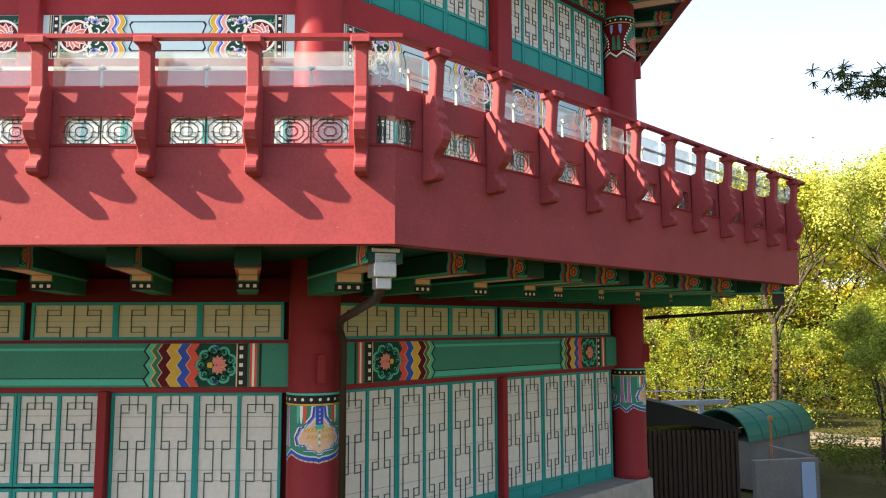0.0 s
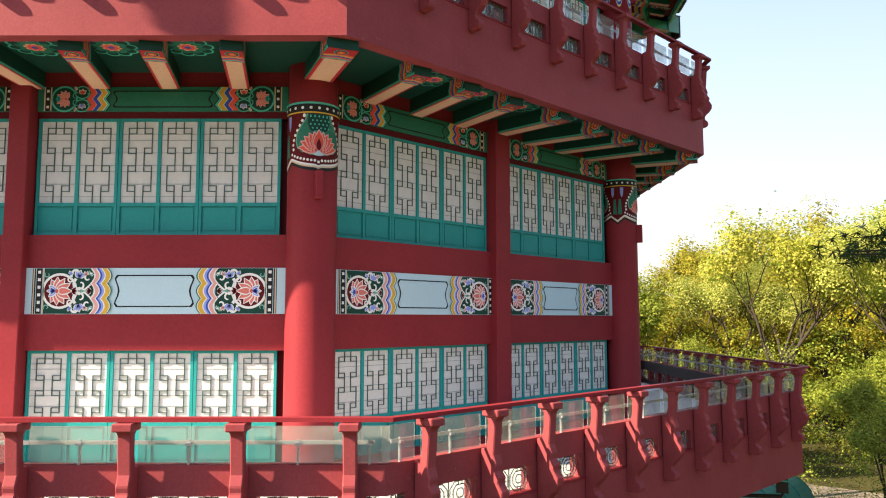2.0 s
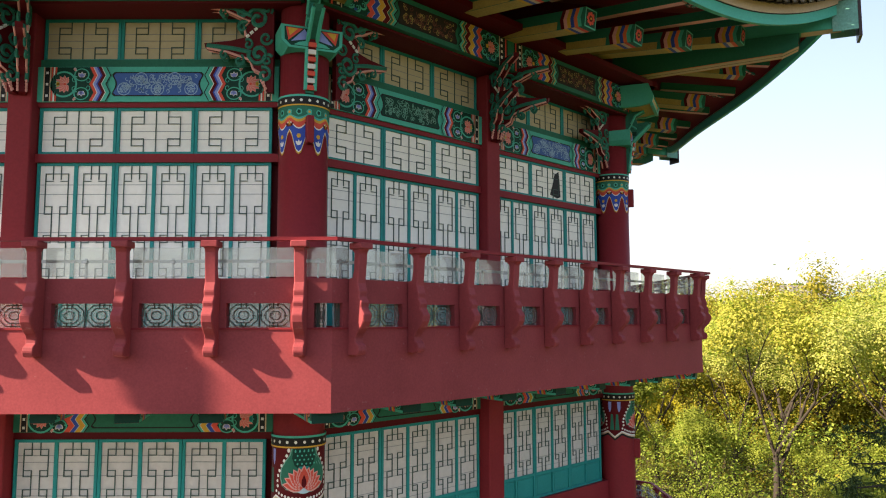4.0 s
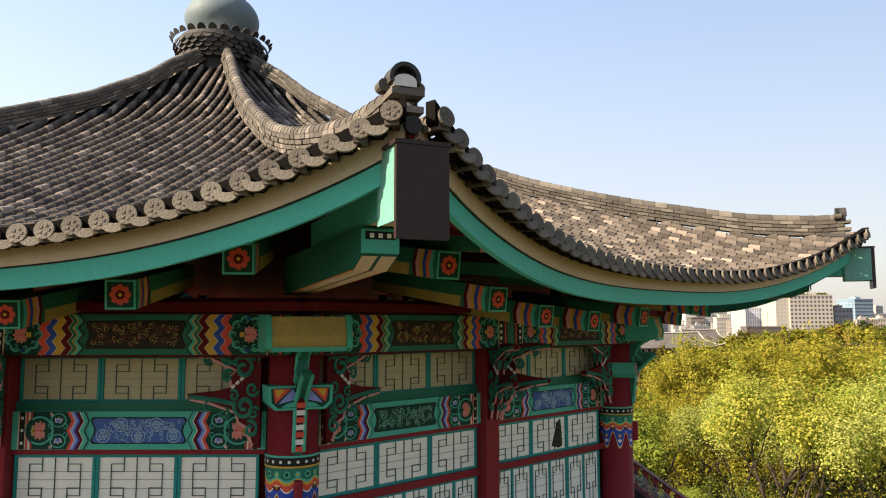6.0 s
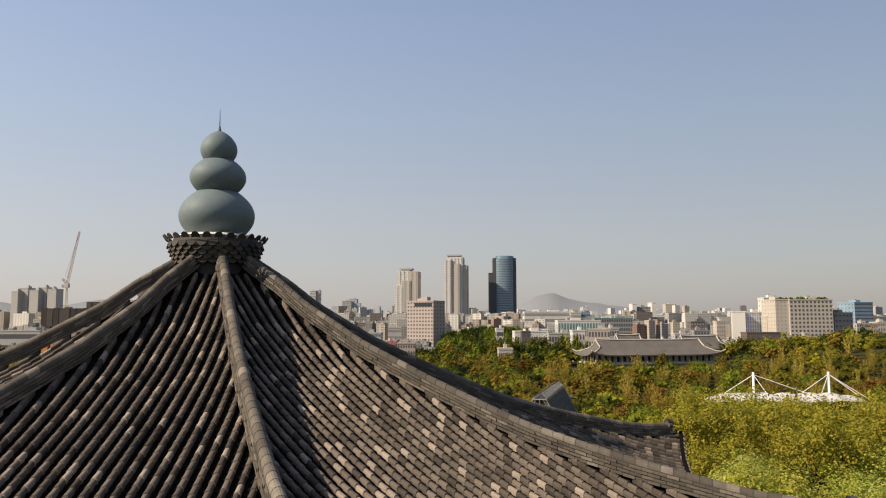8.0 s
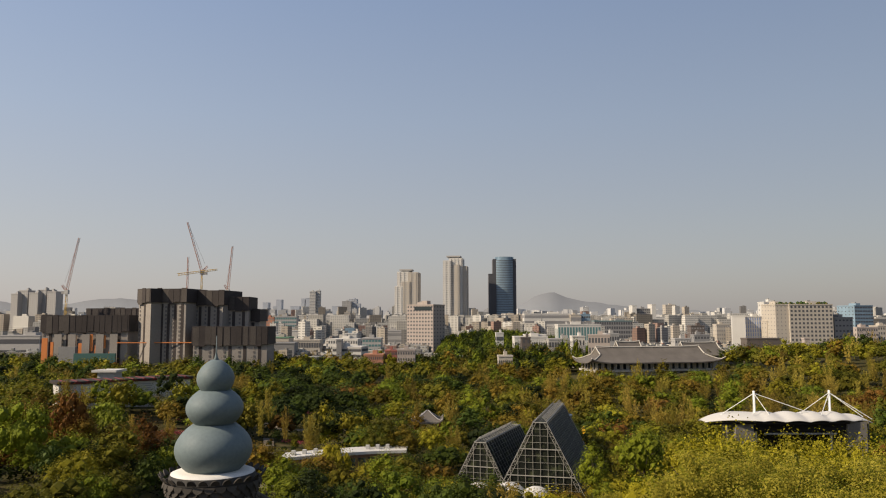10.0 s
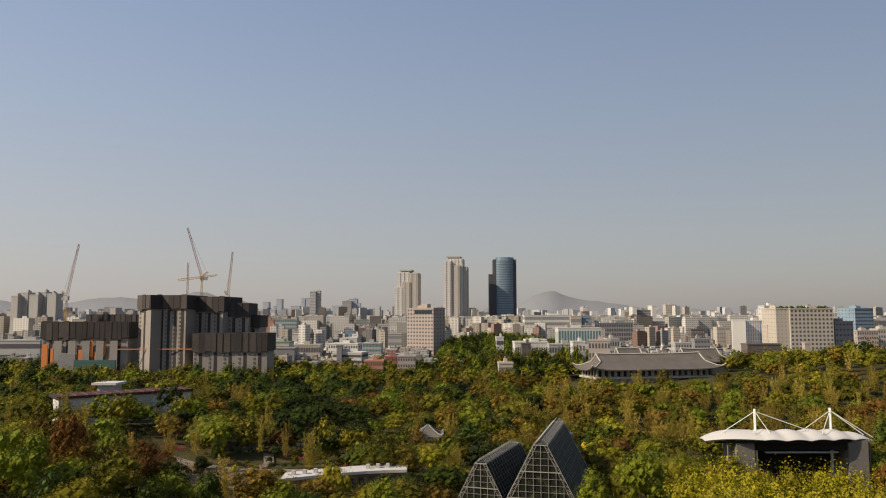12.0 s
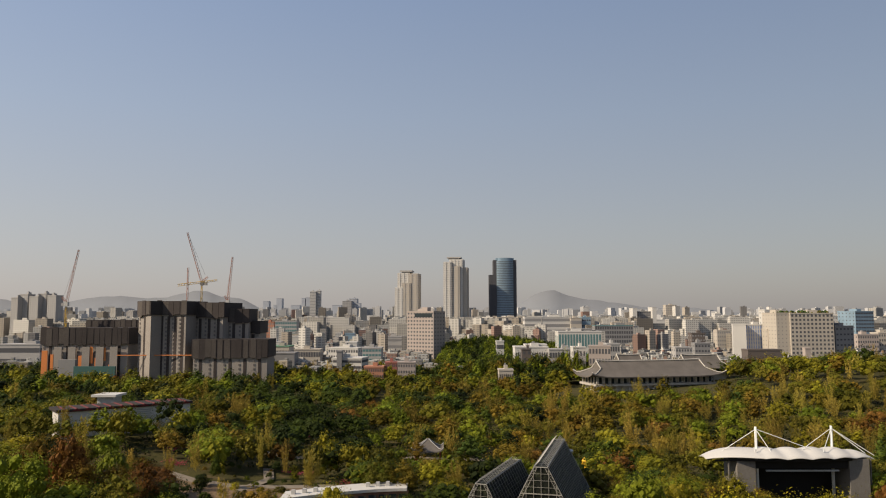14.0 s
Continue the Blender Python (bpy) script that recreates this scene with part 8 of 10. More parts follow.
def glasshouse(label, x0, y0, x1, y1, top, half, floors):
    """A long A-shaped glasshouse with a flat top and raised vents; (x0, y0) is the middle of its near end."""
    m, ln = span(x0, y0, x1, y1, STEM)
    h = top - STEM
    t = thing("glasshouse", label, "greenhouse", m @ Matrix.Rotation(radians(-90), 4, "Z"))
    lean = 0.52
    out = half + lean * h
    prof = [(-out, 0), (out, 0), (half, h), (-half, h)]
    put("glass", fix_normals(Mesh().prism([(a * 0.985, b * 0.99) for a, b in prof], 0.3, ln - 0.3, HOUSE_GLASS, "y").data("glass")), t, None, "dark glass skin, green mottling painted for plants inside")
    for end in (0.0, ln):
        for i in range(2 * floors + 1):
            z = h * i / (2 * floors)
            w, r = half + lean * (h - z), 0.11 if i % 4 == 0 and i else 0.035
            put("crossbar", Mesh().box(-w, w, end - r, end + r, z - r, z + r, HOUSE_FRAME).data("crossbar"), t)
        n = 2 * int(out / 2.1) + 1
        for i in range(n):
            x = 2.1 * (i - n // 2)
            z = h if abs(x) < half else (out - abs(x)) / lean
            if z > 0.5:
                put("mullion", Mesh().box(x - 0.045, x + 0.045, end - 0.1, end + 0.1, 0, z, HOUSE_FRAME).data("mullion"), t)
        for q in (-1, 1):                            # zigzag truss along the raking edge
            rake = Mesh().tube([(q * out, end, 0), (q * half, end, h)], 0.11, 4, HOUSE_FRAME).tube([(q * (out - 1.3), end, 0), (q * (half - 0.9), end, h)], 0.06, 4, HOUSE_FRAME)
            for i in range(16):
                z0, z1 = h * i / 16, h * (i + 0.5) / 16
                rake.tube([(q * (out - lean * z0), end, z0), (q * (out - 1.3 + (0.4 * i / 16) - lean * z1), end, z1), (q * (out - lean * (z1 + h / 32)), end, z1 + h / 32)], 0.045, 3, HOUSE_FRAME)
            put("raking_truss", rake.data("raking_truss"), t)
    rafter = Mesh().tube([(out, 0, 0), (half, 0, h), (-half, 0, h), (-out, 0, 0)], 0.07, 4, SLOPE_FRAME).data("portal_frame")
    n = int(ln / 2.4)
    for i in range(n + 1):
        put("portal_frame", rafter, t, shift(0, ln * i / n, 0.1))
    for i in range(12):
        q = i / 12
        for sg in (-1, 1):
            put("purlin", Mesh().tube([(sg * (out + (half - out) * q), 0, h * q + 0.1), (sg * (out + (half - out) * q), ln, h * q + 0.1)], 0.04, 4, SLOPE_FRAME).data("purlin"), t)
    for sg in (-1, 1):
        put("top_rail", Mesh().tube([(sg * half, 0, h + 0.15), (sg * half, ln, h + 0.15)], 0.2, 4, HOUSE_FRAME).data("top_rail"), t)
    for i in range(3):
        x = -half + half * i
        put("purlin", Mesh().tube([(x, 0, h + 0.3), (x, ln, h + 0.3)], 0.06, 4, SLOPE_FRAME).data("purlin"), t)
    vent = Mesh()                                    # one raised ridge vent
    for q in (-1, 1):
        vent.tube([(q * half, 0, 0.1), (q * half * 0.25, 0, 1.5)], 0.06, 4, HOUSE_FRAME).tube([(q * half, 1.5, 0.1), (q * half * 0.25, 1.5, 1.5)], 0.06, 4, HOUSE_FRAME)
        vent.tube([(q * half * 0.25, 0, 1.5), (q * half * 0.25, 1.5, 1.5)], 0.06, 4, HOUSE_FRAME)
    vent_data = vent.data("ridge_vent")
    for i in range(int(ln / 2.4)):
        put("ridge_vent", vent_data, t, shift(0, 0.6 + 2.4 * i, h), "open ridge vent frame")
    return t


glasshouse("large A-shaped glasshouse with grey steel frames", 33.7, 189.0, 46.0, 236.0, 7.0, 1.9, 6)
glasshouse("smaller A-shaped glasshouse with grey steel frames", 17.8, 204.0, 32.0, 242.0, -0.8, 1.7, 4)
thing("flue", "silver metal flue behind the glasshouse", "chimney", shift(49.6, 236, STEM), Mesh().lathe([(0.9, 0), (0.9, 17.5), (1.2, 17.6), (1.2, 18.3), (0.9, 18.4)], 14, GALVANIZED).data("flue", True))
for x, y, r in ((16.5, 186.0, 4.2), (24.5, 183.0, 5.0), (31.5, 181.0, 4.2)):
    thing("dome", "low white domed roof before the glasshouse", "dome", shift(x, y, STEM + 1.5), Mesh().lathe([(r, -3.0), (r, 1.5)] + [(r * math.cos(a), 1.5 + r * 0.8 * math.sin(a)) for a in (0.3, 0.6, 0.9, 1.2, 1.5)], 24, WHITE_ROOF).data("dome", True), group="domes before the glasshouse")
thing("play_house", "bright yellow play structure among the trees", "playground", shift(62.0, 272.0, STEM + 8), Mesh().lathe([(1.0, -8), (1.0, -1.5), (2.0, -1.3), (1.9, 0.0), (1.3, 0.9), (0.9, 1.2), (0.1, 1.3)], 12, material("bright_yellow_paint", (0.75, 0.40, 0.03), 0.5)).data("play_house"))

# low building with a curved white roof
cur = thing("low_building", "low building with a curved flat white roof", "building")
cen = []
for i in range(13):
    q = i / 12
    x, y = -43.0 + 38.0 * q, 214.0 + 14.0 * math.sin(q * 1.5)
    cen.append((x, y))
roofp = [(x, y - 4.5) for x, y in cen] + [(x, y + 5.5) for x, y in reversed(cen)]
bodyp = [(x + 0.5, y - 3.6) for x, y in cen] + [(x - 0.5, y + 4.6) for x, y in reversed(cen)]
put("roof", fix_normals(Mesh().prism(roofp, -7.2, -6.3, WHITE_ROOF, "z").data("roof")), cur, None, "white membrane roof slab")
put("wall", fix_normals(Mesh().prism(bodyp, STEM, -7.2, BRICK_WALL, "z").data("wall")), cur)
for i in range(12):
    x, y = cen[i]
    x2, y2 = cen[i + 1]
    put("window", Mesh().box(x + 0.6, x2 - 0.2, y - 3.72 + 0.0, y - 3.55, -12.0, -8.2, DARK_GLASS).data("window"), cur)
for i in (1, 2, 3, 8, 9, 10):
    x, y = cen[i]
    put("roof_unit", Mesh().box(x - 0.6, x + 0.6, y - 0.6, y + 0.6, -6.3, -5.0, CONCRETE).data("roof_unit"), cur, None, "small grey roof unit")

# open-air stage
st = thing("open_air_stage", "open-air stage under a white tensile roof", "stage")
STAGE_WALL = material("stained_stage_concrete", (0.165, 0.15, 0.13), 0.9, vary=0.2, grain=0.6, stain=0.4, stain_color=(0.1, 0.09, 0.08))
put("wall", Mesh().box(103.5, 109.5, 229, 241, -15.5, 2.0, STAGE_WALL).data("wall"), st, None, "pale concrete side wall")
put("wall", Mesh().box(140.5, 147.0, 229, 244, -15.5, 1.6, STAGE_WALL).data("wall"), st, None, "pale concrete side wall")
put("back_wall", Mesh().box(109.5, 140.5, 240.5, 243.5, -15.5, 1.4, STAGE_SHADE).data("back_wall"), st, None, "back wall coloured near black for the stage's shade")
put("stage_floor", Mesh().box(109.5, 140.5, 228, 240.5, -15.5, -13.6, STAGE_SHADE).data("stage_floor"), st, None, "stage floor coloured near black for shade")
vs, fs, nu, nv = [], [], 60, 12
for i in range(nu + 1):
    for j in range(nv + 1):
        u, v = i / nu, j / nv
        e = abs(2 * u - 1)
        x = 94.0 + 56.0 * u
        y = 225.0 + 6.0 * e ** 2 + 17.0 * v * (1 - 0.55 * e ** 4)
        crest = math.sin(math.pi * min(1.0, 0.92 * v + 0.02)) * (1 - 0.75 * e ** 5)
        lobe = abs(math.sin(math.pi * (u - 0.3) / 0.7 * 5)) if u > 0.3 else 0.6 + 0.4 * math.sin(math.pi * u / 0.3)
        z = 2.5 - 0.9 * e ** 5 - 0.9 * v + 1.9 * crest + 0.75 * lobe * crest - 0.45 * (1 - lobe) * (1 - v) ** 3
        vs.append((x, y, z))
for i in range(nu):
    for j in range(nv):
        q = i * (nv + 1) + j
        fs.append((q, q + nv + 1, q + nv + 2, q + 1))
n0 = len(vs)
vs += [(x, y, z - 0.25) for x, y, z in vs]
fs += [tuple(n0 + a for a in reversed(f)) for f in fs[:nu * nv]] + [(i * (nv + 1), n0 + i * (nv + 1), n0 + (i + 1) * (nv + 1), (i + 1) * (nv + 1)) for i in range(nu)]
put("tensile_roof", Mesh().add(vs, fs, WHITE_ROOF).data("tensile_roof", True), st, None, "white scalloped fabric roof")
put("edge_truss", Mesh().tube([(97 + 50 * i / 24, 226.2 + 5 * (2 * i / 24 - 1) ** 2, 1.5 - 0.7 * abs(2 * i / 24 - 1) ** 5) for i in range(25)], 0.35, 5, STAGE_SHADE).data("edge_truss"), st, None, "dark truss under the roof's edge")
put("header_beam", Mesh().box(109.5, 140.5, 230, 231, -1.6, 1.2, STAGE_SHADE).box(113, 137, 229, 229.6, -2.4, -1.9, FRAME).data("header_beam"), st, None, "dark beam and grey bar over the stage")
for x, y, reach in ((112.0, 234.0, ((99.5, 233, 3.2), (109.5, 229, 4.0), (115.0, 229, 3.6), (130.0, 231, 4.1))), (138.5, 236.0, ((126.5, 232, 4.2), (132, 229, 3.8), (147.5, 232, 2.9), (151.0, 233, 2.0)))):
    put("mast", Mesh().tube([(x, y, -15), (x, y, 11.4)], [0.6, 0.4], 8, WHITE).data("mast", True), st, None, "tall white mast")
    for q in reach:
        put("cable", Mesh().tube([(x, y, 10.6), q], 0.12, 4, WHITE).data("cable"), st, None, "white stay cable")
for x in (102.0, 149.0):
    put("strut", Mesh().tube([(x, 232, -14), (x - 1, 230, 2.0)], 0.3, 6, STAGE_WALL).data("strut"), st)

HALL_ROOF = material("dark_brown_felt_roof", (0.045, 0.036, 0.032), 0.85, vary=0.3, grain=0.5)
# long hall with a zigzag roof edge
m, ln = span(HALL[0][0], HALL[0][1], HALL[1][0], HALL[1][1], -12.0)
hall = thing("long_hall", "long white hall with a dark red zigzag roof edge", "building", m)
put("wall", Mesh().box(0, ln, 0, 12, 0, 20.5, WHITE_ROOF).data("wall"), hall)
put("roof", Mesh().box(-1, ln + 1, -0.8, 15, 20.5, 21.6, HALL_ROOF).data("roof"), hall)
for i in range(12):
    q = ln * i / 12
    put("gable", Mesh().prism([(q, 20.6), (q + ln / 12, 20.6), (q + ln / 24, 21.9)], -1.0, 13, RED_TRIM, "y").data("gable"), hall, None, "dark red roof gable")
for i in range(6):
    put("louvre", Mesh().box(ln * 0.42, ln * 0.68, -0.12, -0.003, 14.5 + 0.9 * i, 14.9 + 0.9 * i, FRAME).data("louvre"), hall)
kio = thing("kiosk", "small building with a flat white roof", "building", shift(-150, 334, STEM))
put("wall", Mesh().box(-4, 4, -4, 4, 0, 26.5, CONCRETE).data("wall"), kio)
put("roof", Mesh().box(-6, 5.5, -6, 6, 26.5, 27.5, WHITE_ROOF).data("roof"), kio)


def tiled_roof(x0, x1, y0, y1, z, rise, curl, ridge=0.55, paint=None):
    """A hipped roof with curved eaves, its ridge along x."""
    vs, fs, nu, nv = [], [], 32, 12
    for i in range(nu + 1):
        for j in range(nv + 1):
            u, v = 2 * i / nu - 1, 2 * j / nv - 1
            edge = max(abs(v), max(0.0, (abs(u) - ridge) / (1 - ridge)))
            h = (1 - edge) ** 1.35 * rise + curl * edge ** 4 * (abs(u) ** 6 + 0.3 * abs(v) ** 6 * abs(u) ** 4)
            vs.append(((x0 + x1) / 2 + u * (x1 - x0) / 2, (y0 + y1) / 2 + v * (y1 - y0) / 2, z + h))
    for i in range(nu):
        for j in range(nv):
            q = i * (nv + 1) + j
            fs.append((q, q + nv + 1, q + nv + 2, q + 1))
    n = len(vs)
    vs += [(a, b, c - 0.5) for a, b, c in vs]
    top = list(fs)
    fs += [tuple(n + a for a in reversed(f)) for f in top]
    rim = [i * (nv + 1) for i in range(nu + 1)] + [nu * (nv + 1) + j for j in range(1, nv + 1)] + [i * (nv + 1) + nv for i in range(nu - 1, -1, -1)] + [j for j in range(nv - 1, 0, -1)]
    fs += [(rim[i], rim[(i + 1) % len(rim)], n + rim[(i + 1) % len(rim)], n + rim[i]) for i in range(len(rim))]
    return fix_normals(Mesh().add(vs, fs, paint or FAR_TILE).data("roof"))


MORTAR = material("pale_roof_mortar", (0.42, 0.39, 0.34), 0.8, vary=0.1)


def gabled_roof(t, m, ln, dep, z, rise, curl, g, words):
    """A hip-and-gable roof with swept eaves and pale mortar ridges; its eave begins at the origin of m."""
    cols = [g * i / 8 for i in range(9)] + [g + 0.1] + [g + (ln - 2 * g) * i / 20 for i in range(1, 20)] + [ln - g - 0.1] + [ln - g + g * i / 8 for i in range(9)]
    nv = 16

    def height(x, v):
        e = min(x, ln - x)
        slope = (1 - abs(v)) ** 1.2 * rise
        if e <= g:
            slope = min(slope, 0.5 * rise * (max(e, 0.0) / g) ** 1.2)
        near = max(abs(v), 1 - e / g if e < g else 0.0)
        return z + slope + curl * near ** 5 * (abs(2 * x / ln - 1) ** 8 * abs(v) ** 3)

    vs = [(x, dep / 2 * (1 + v), height(x, v)) for x in cols for v in [2 * j / nv - 1 for j in range(nv + 1)]]
    fs = [(i * (nv + 1) + j, (i + 1) * (nv + 1) + j, (i + 1) * (nv + 1) + j + 1, i * (nv + 1) + j + 1) for i in range(len(cols) - 1) for j in range(nv)]
    n = len(vs)
    vs += [(x, y, c - 0.9) for x, y, c in vs]
    rim = [i * (nv + 1) for i in range(len(cols))] + [(len(cols) - 1) * (nv + 1) + j for j in range(1, nv + 1)] + [i * (nv + 1) + nv for i in range(len(cols) - 2, -1, -1)] + [j for j in range(nv - 1, 0, -1)]
    fs += [tuple(n + q for q in reversed(f)) for f in fs] + [(rim[i], rim[(i + 1) % len(rim)], n + rim[(i + 1) % len(rim)], n + rim[i]) for i in range(len(rim))]
    put("roof", fix_normals(Mesh().add(vs, fs, FAR_TILE).data("roof")), t, m, words)
    put("ridge", Mesh().tube([(g + (ln - 2 * g) * i / 12, dep / 2, height(g + 0.2 + (ln - 2 * g - 0.4) * i / 12, 0) + 0.4 + 0.8 * abs(i / 6 - 1) ** 4) for i in range(13)], 0.55, 5, MORTAR).data("ridge"), t, m, "pale mortar ridge")
    edge = 1 - 0.5 ** (1 / 1.2)
    for end, sg in ((g, 1), (ln - g, -1)):
        for side in (-1, 1):
            rake = [(end + sg * 0.2, dep / 2 * (1 + side * edge * q), height(end + sg * 0.3, side * edge * q) + 0.4 + 0.9 * (q - 0.5) ** 2) for q in (0, 0.25, 0.5, 0.75, 1.0)]
            put("ridge", Mesh().tube(rake, 0.5, 5, MORTAR).data("ridge"), t, m, "pale gable ridge")
            hip = [(end - sg * g * q, dep / 2 * (1 + side * (edge + (1 - edge) * q)), height(end - sg * g * q + sg * 0.01, side * (edge + (1 - edge) * q)) + 0.3) for q in (0, 0.2, 0.4, 0.6, 0.8, 1.0)]
            put("ridge", Mesh().tube(hip, 0.42, 5, MORTAR).data("ridge"), t, m, "pale hip ridge")


han = thing("tiled_hall", "long traditional hall with grey tiled hip-and-gable roofs", "building", shift(114, 519, 0) @ Matrix.Rotation(radians(12), 4, "Z"))
gabled_roof(han, None, 107.0, 37.0, 4.6, 10.2, 3.2, 11.0, "long curved grey tiled roof")
gabled_roof(han, shift(34, 30, 0), 26.0, 18.0, 10.2, 8.0, 1.0, 3.0, "raised grey tiled roof behind")
gabled_roof(han, shift(88, 32, 0), 46.0, 24.0, 7.5, 9.5, 1.6, 7.0, "tiled roof of the rear wing")
put("wall", Mesh().box(8, 99, 8, 30, STEM, 5.2, WHITE_ROOF).box(36, 58, 32, 46, STEM, 10.6, WHITE_ROOF).box(92, 130, 36, 52, STEM, 8.0, WHITE_ROOF).data("wall"), han)
for i in range(20):
    x = 6.5 + 4.9 * i
    put("column", Mesh().box(x - 0.4, x + 0.4, 5.0, 5.8, STEM, 5.4, MORTAR).data("column"), han)
    if i < 19:
        put("window", Mesh().box(x + 0.9, x + 4.0, 7.8, 7.99, -0.6, 4.0, DARK_GLASS).data("window"), han)
for i in range(6):
    y = 5.4 + 5.2 * i
    put("column", Mesh().box(5.2, 6.0, y - 0.4, y + 0.4, STEM, 5.4, MORTAR).data("column"), han)
    if i < 5:
        put("window", Mesh().box(7.8, 7.99, y + 0.9, y + 4.3, -0.6, 4.0, DARK_GLASS).data("window"), han)
put("balcony", Mesh().box(4, 103, 3.6, 8, -2.2, -0.8, MORTAR).box(3.6, 8, 8, 33, -2.2, -0.8, MORTAR).data("balcony"), han, None, "cream gallery edge round the hall")
gaz = thing("tiled_gazebo", "small park pavilion with a grey tiled roof", "pavilion")
put("roof", tiled_roof(-6, 7, 285, 298, -5.8, 4.4, 1.2, 0.08, FAR_TILE), gaz, None, "grey tiled roof")
for a, b in ((-1, -1), (1, -1), (-1, 1), (1, 1)):
    put("ridge", Mesh().tube([(0.5 + a * 6.5 * q, 291.5 + b * 6.5 * q, -5.65 + 4.4 * (1 - q) ** 1.35 + 1.5 * q ** 10) for q in (0.06, 0.25, 0.45, 0.65, 0.85, 1.0)], 0.14, 5, CONCRETE).data("ridge"), gaz, None, "pale mortar hip ridge")
for x, y in ((-4.5, 286.5), (5.5, 286.5), (-4.5, 296.5), (5.5, 296.5)):
    put("column", Mesh().tube([(x, y, STEM), (x, y, -5.2)], 0.3, 8, RED).data("column"), gaz)

# ---------------------------------------------------------------- the town
CITY_G = -15.0


def facade(name, color, vary=0.08, gloss=0.2):
    return material(name, color, 0.8, vary=vary, grain=0.3, bump=0, stain=0.15, stain_color=tuple(0.8 * c for c in color), gloss=gloss)


F_WHITE, F_CREAM, F_GREY, F_PINK = facade("white_facade", (0.52, 0.50, 0.46)), facade("cream_facade", (0.42, 0.375, 0.315)), facade("grey_facade", (0.36, 0.345, 0.325)), facade("pinkish_facade", (0.36, 0.305, 0.27))
F_DARK, F_BRICK, F_NET, F_RAW = facade("dark_window", (0.085, 0.085, 0.09)), facade("orange_brick_facade", (0.42, 0.20, 0.13)), facade("dark_brown_safety_net", (0.052, 0.043, 0.040), 0.3), facade("raw_concrete_facade", (0.275, 0.245, 0.215), 0.2)
# first grey here serves walls and windows in shade, shade put into colour
F_SHADE, F_BROWN, F_HAZE, F_RED_BRICK = facade("shaded_grey_facade", (0.23, 0.225, 0.22)), facade("dark_brown_facade", (0.12, 0.10, 0.09)), facade("haze_blue_grey_facade", (0.40, 0.42, 0.45)), facade("red_brick_facade", (0.33, 0.13, 0.105))
# lighter tone for some of the net sheets
F_NET_B = facade("lighter_brown_safety_net", (0.080, 0.068, 0.060), 0.35)
F_OPENING = facade("window_opening", (0.15, 0.135, 0.125))
F_HOARDING = facade("dark_green_hoarding", (0.05, 0.115, 0.105))
F_ORANGE = facade("orange_safety_panels", (0.62, 0.21, 0.07))
F_BLUE, F_RED_CLAD, F_GREEN_ROOF = facade("blue_painted_stripe", (0.20, 0.27, 0.46)), facade("bright_red_cladding", (0.48, 0.06, 0.05)), facade("green_roof_coating", (0.13, 0.24, 0.16))


def block(name, label, x0, x1, y0, depth, top, paint, floors=0, cols=0, style="grid", glass=None, fill=(0.5, 0.5), turn=0.0, low=CITY_G, roof=None):
    """A building with a front towards the park, rows of windows on the front and both sides, a parapet and roof houses; turn swings its front, in degrees."""
    w, d, h = (x1 - x0) / math.cos(radians(turn)) if turn else x1 - x0, depth, top - low
    t = thing(name, label, "building", shift((x0 + x1) / 2, y0, low) @ Matrix.Rotation(radians(turn), 4, "Z"))
    rnd = random.Random(int(abs(x0) * 10) + int(y0))
    put("wall", Mesh().box(-w / 2, w / 2, 0, d, 0, h, paint).data("wall"), t)
    put("parapet", Mesh().box(-w / 2 - 0.3, w / 2 + 0.3, -0.3, d + 0.3, h - 0.4, h + 0.8, roof or paint).data("parapet"), t)
    if floors:
        a = rnd.uniform(-0.3, 0.1) * w
        put("roof_house", Mesh().box(a, a + 0.24 * w, d * 0.3, d * 0.7, h + 0.8, h + 3.6, paint).box(a + 0.05 * w, a + 0.12 * w, d * 0.4, d * 0.6, h + 3.6, h + 5.0, F_SHADE).data("roof_house"), t, None, "lift house and tank on the roof")
        win = Mesh()
        zb = 3.0
        fh = (h - zb) / floors
        for j in range(floors):
            zc, zh = zb + fh * (j + 0.5), fh * fill[1] / 2
            if style == "band":
                win.box(-w / 2 + 0.5, w / 2 - 0.5, -0.2, 0.1, zc - zh, zc + zh, glass)
                for q in (-w / 2, w / 2):
                    win.box(q - 0.15, q + 0.15, 0.8, d - 0.8, zc - zh, zc + zh, glass)
            else:
                cw = w / cols
                for i in range(cols):
                    xc = -w / 2 + cw * (i + 0.5)
                    win.box(xc - cw * fill[0] / 2, xc + cw * fill[0] / 2, -0.12, 0.05, zc - zh, zc + zh, glass)
                nd = max(1, int(d / 6))
                for q in (-w / 2, w / 2):
                    for i in range(nd):
                        yc = d * (i + 0.5) / nd
                        win.box(q - 0.1, q + 0.1, yc - 0.9, yc + 0.9, zc - zh * 0.8, zc + zh * 0.8, glass)
        tagged(put("window_grid", win.data("window_grid"), t, None, "rows of small windows"), kind="stuff")
    return t


def strips(t, x0, x1, y, z0, z1, n, w, out, paint, name="pier"):
    me = Mesh().box(-w / 2, w / 2, y - out, y, z0, z1, paint).data(name)
    for i in range(n):
        put(name, me, t, shift(x0 + (x1 - x0) * (i + 0.5) / n, 0, 0))


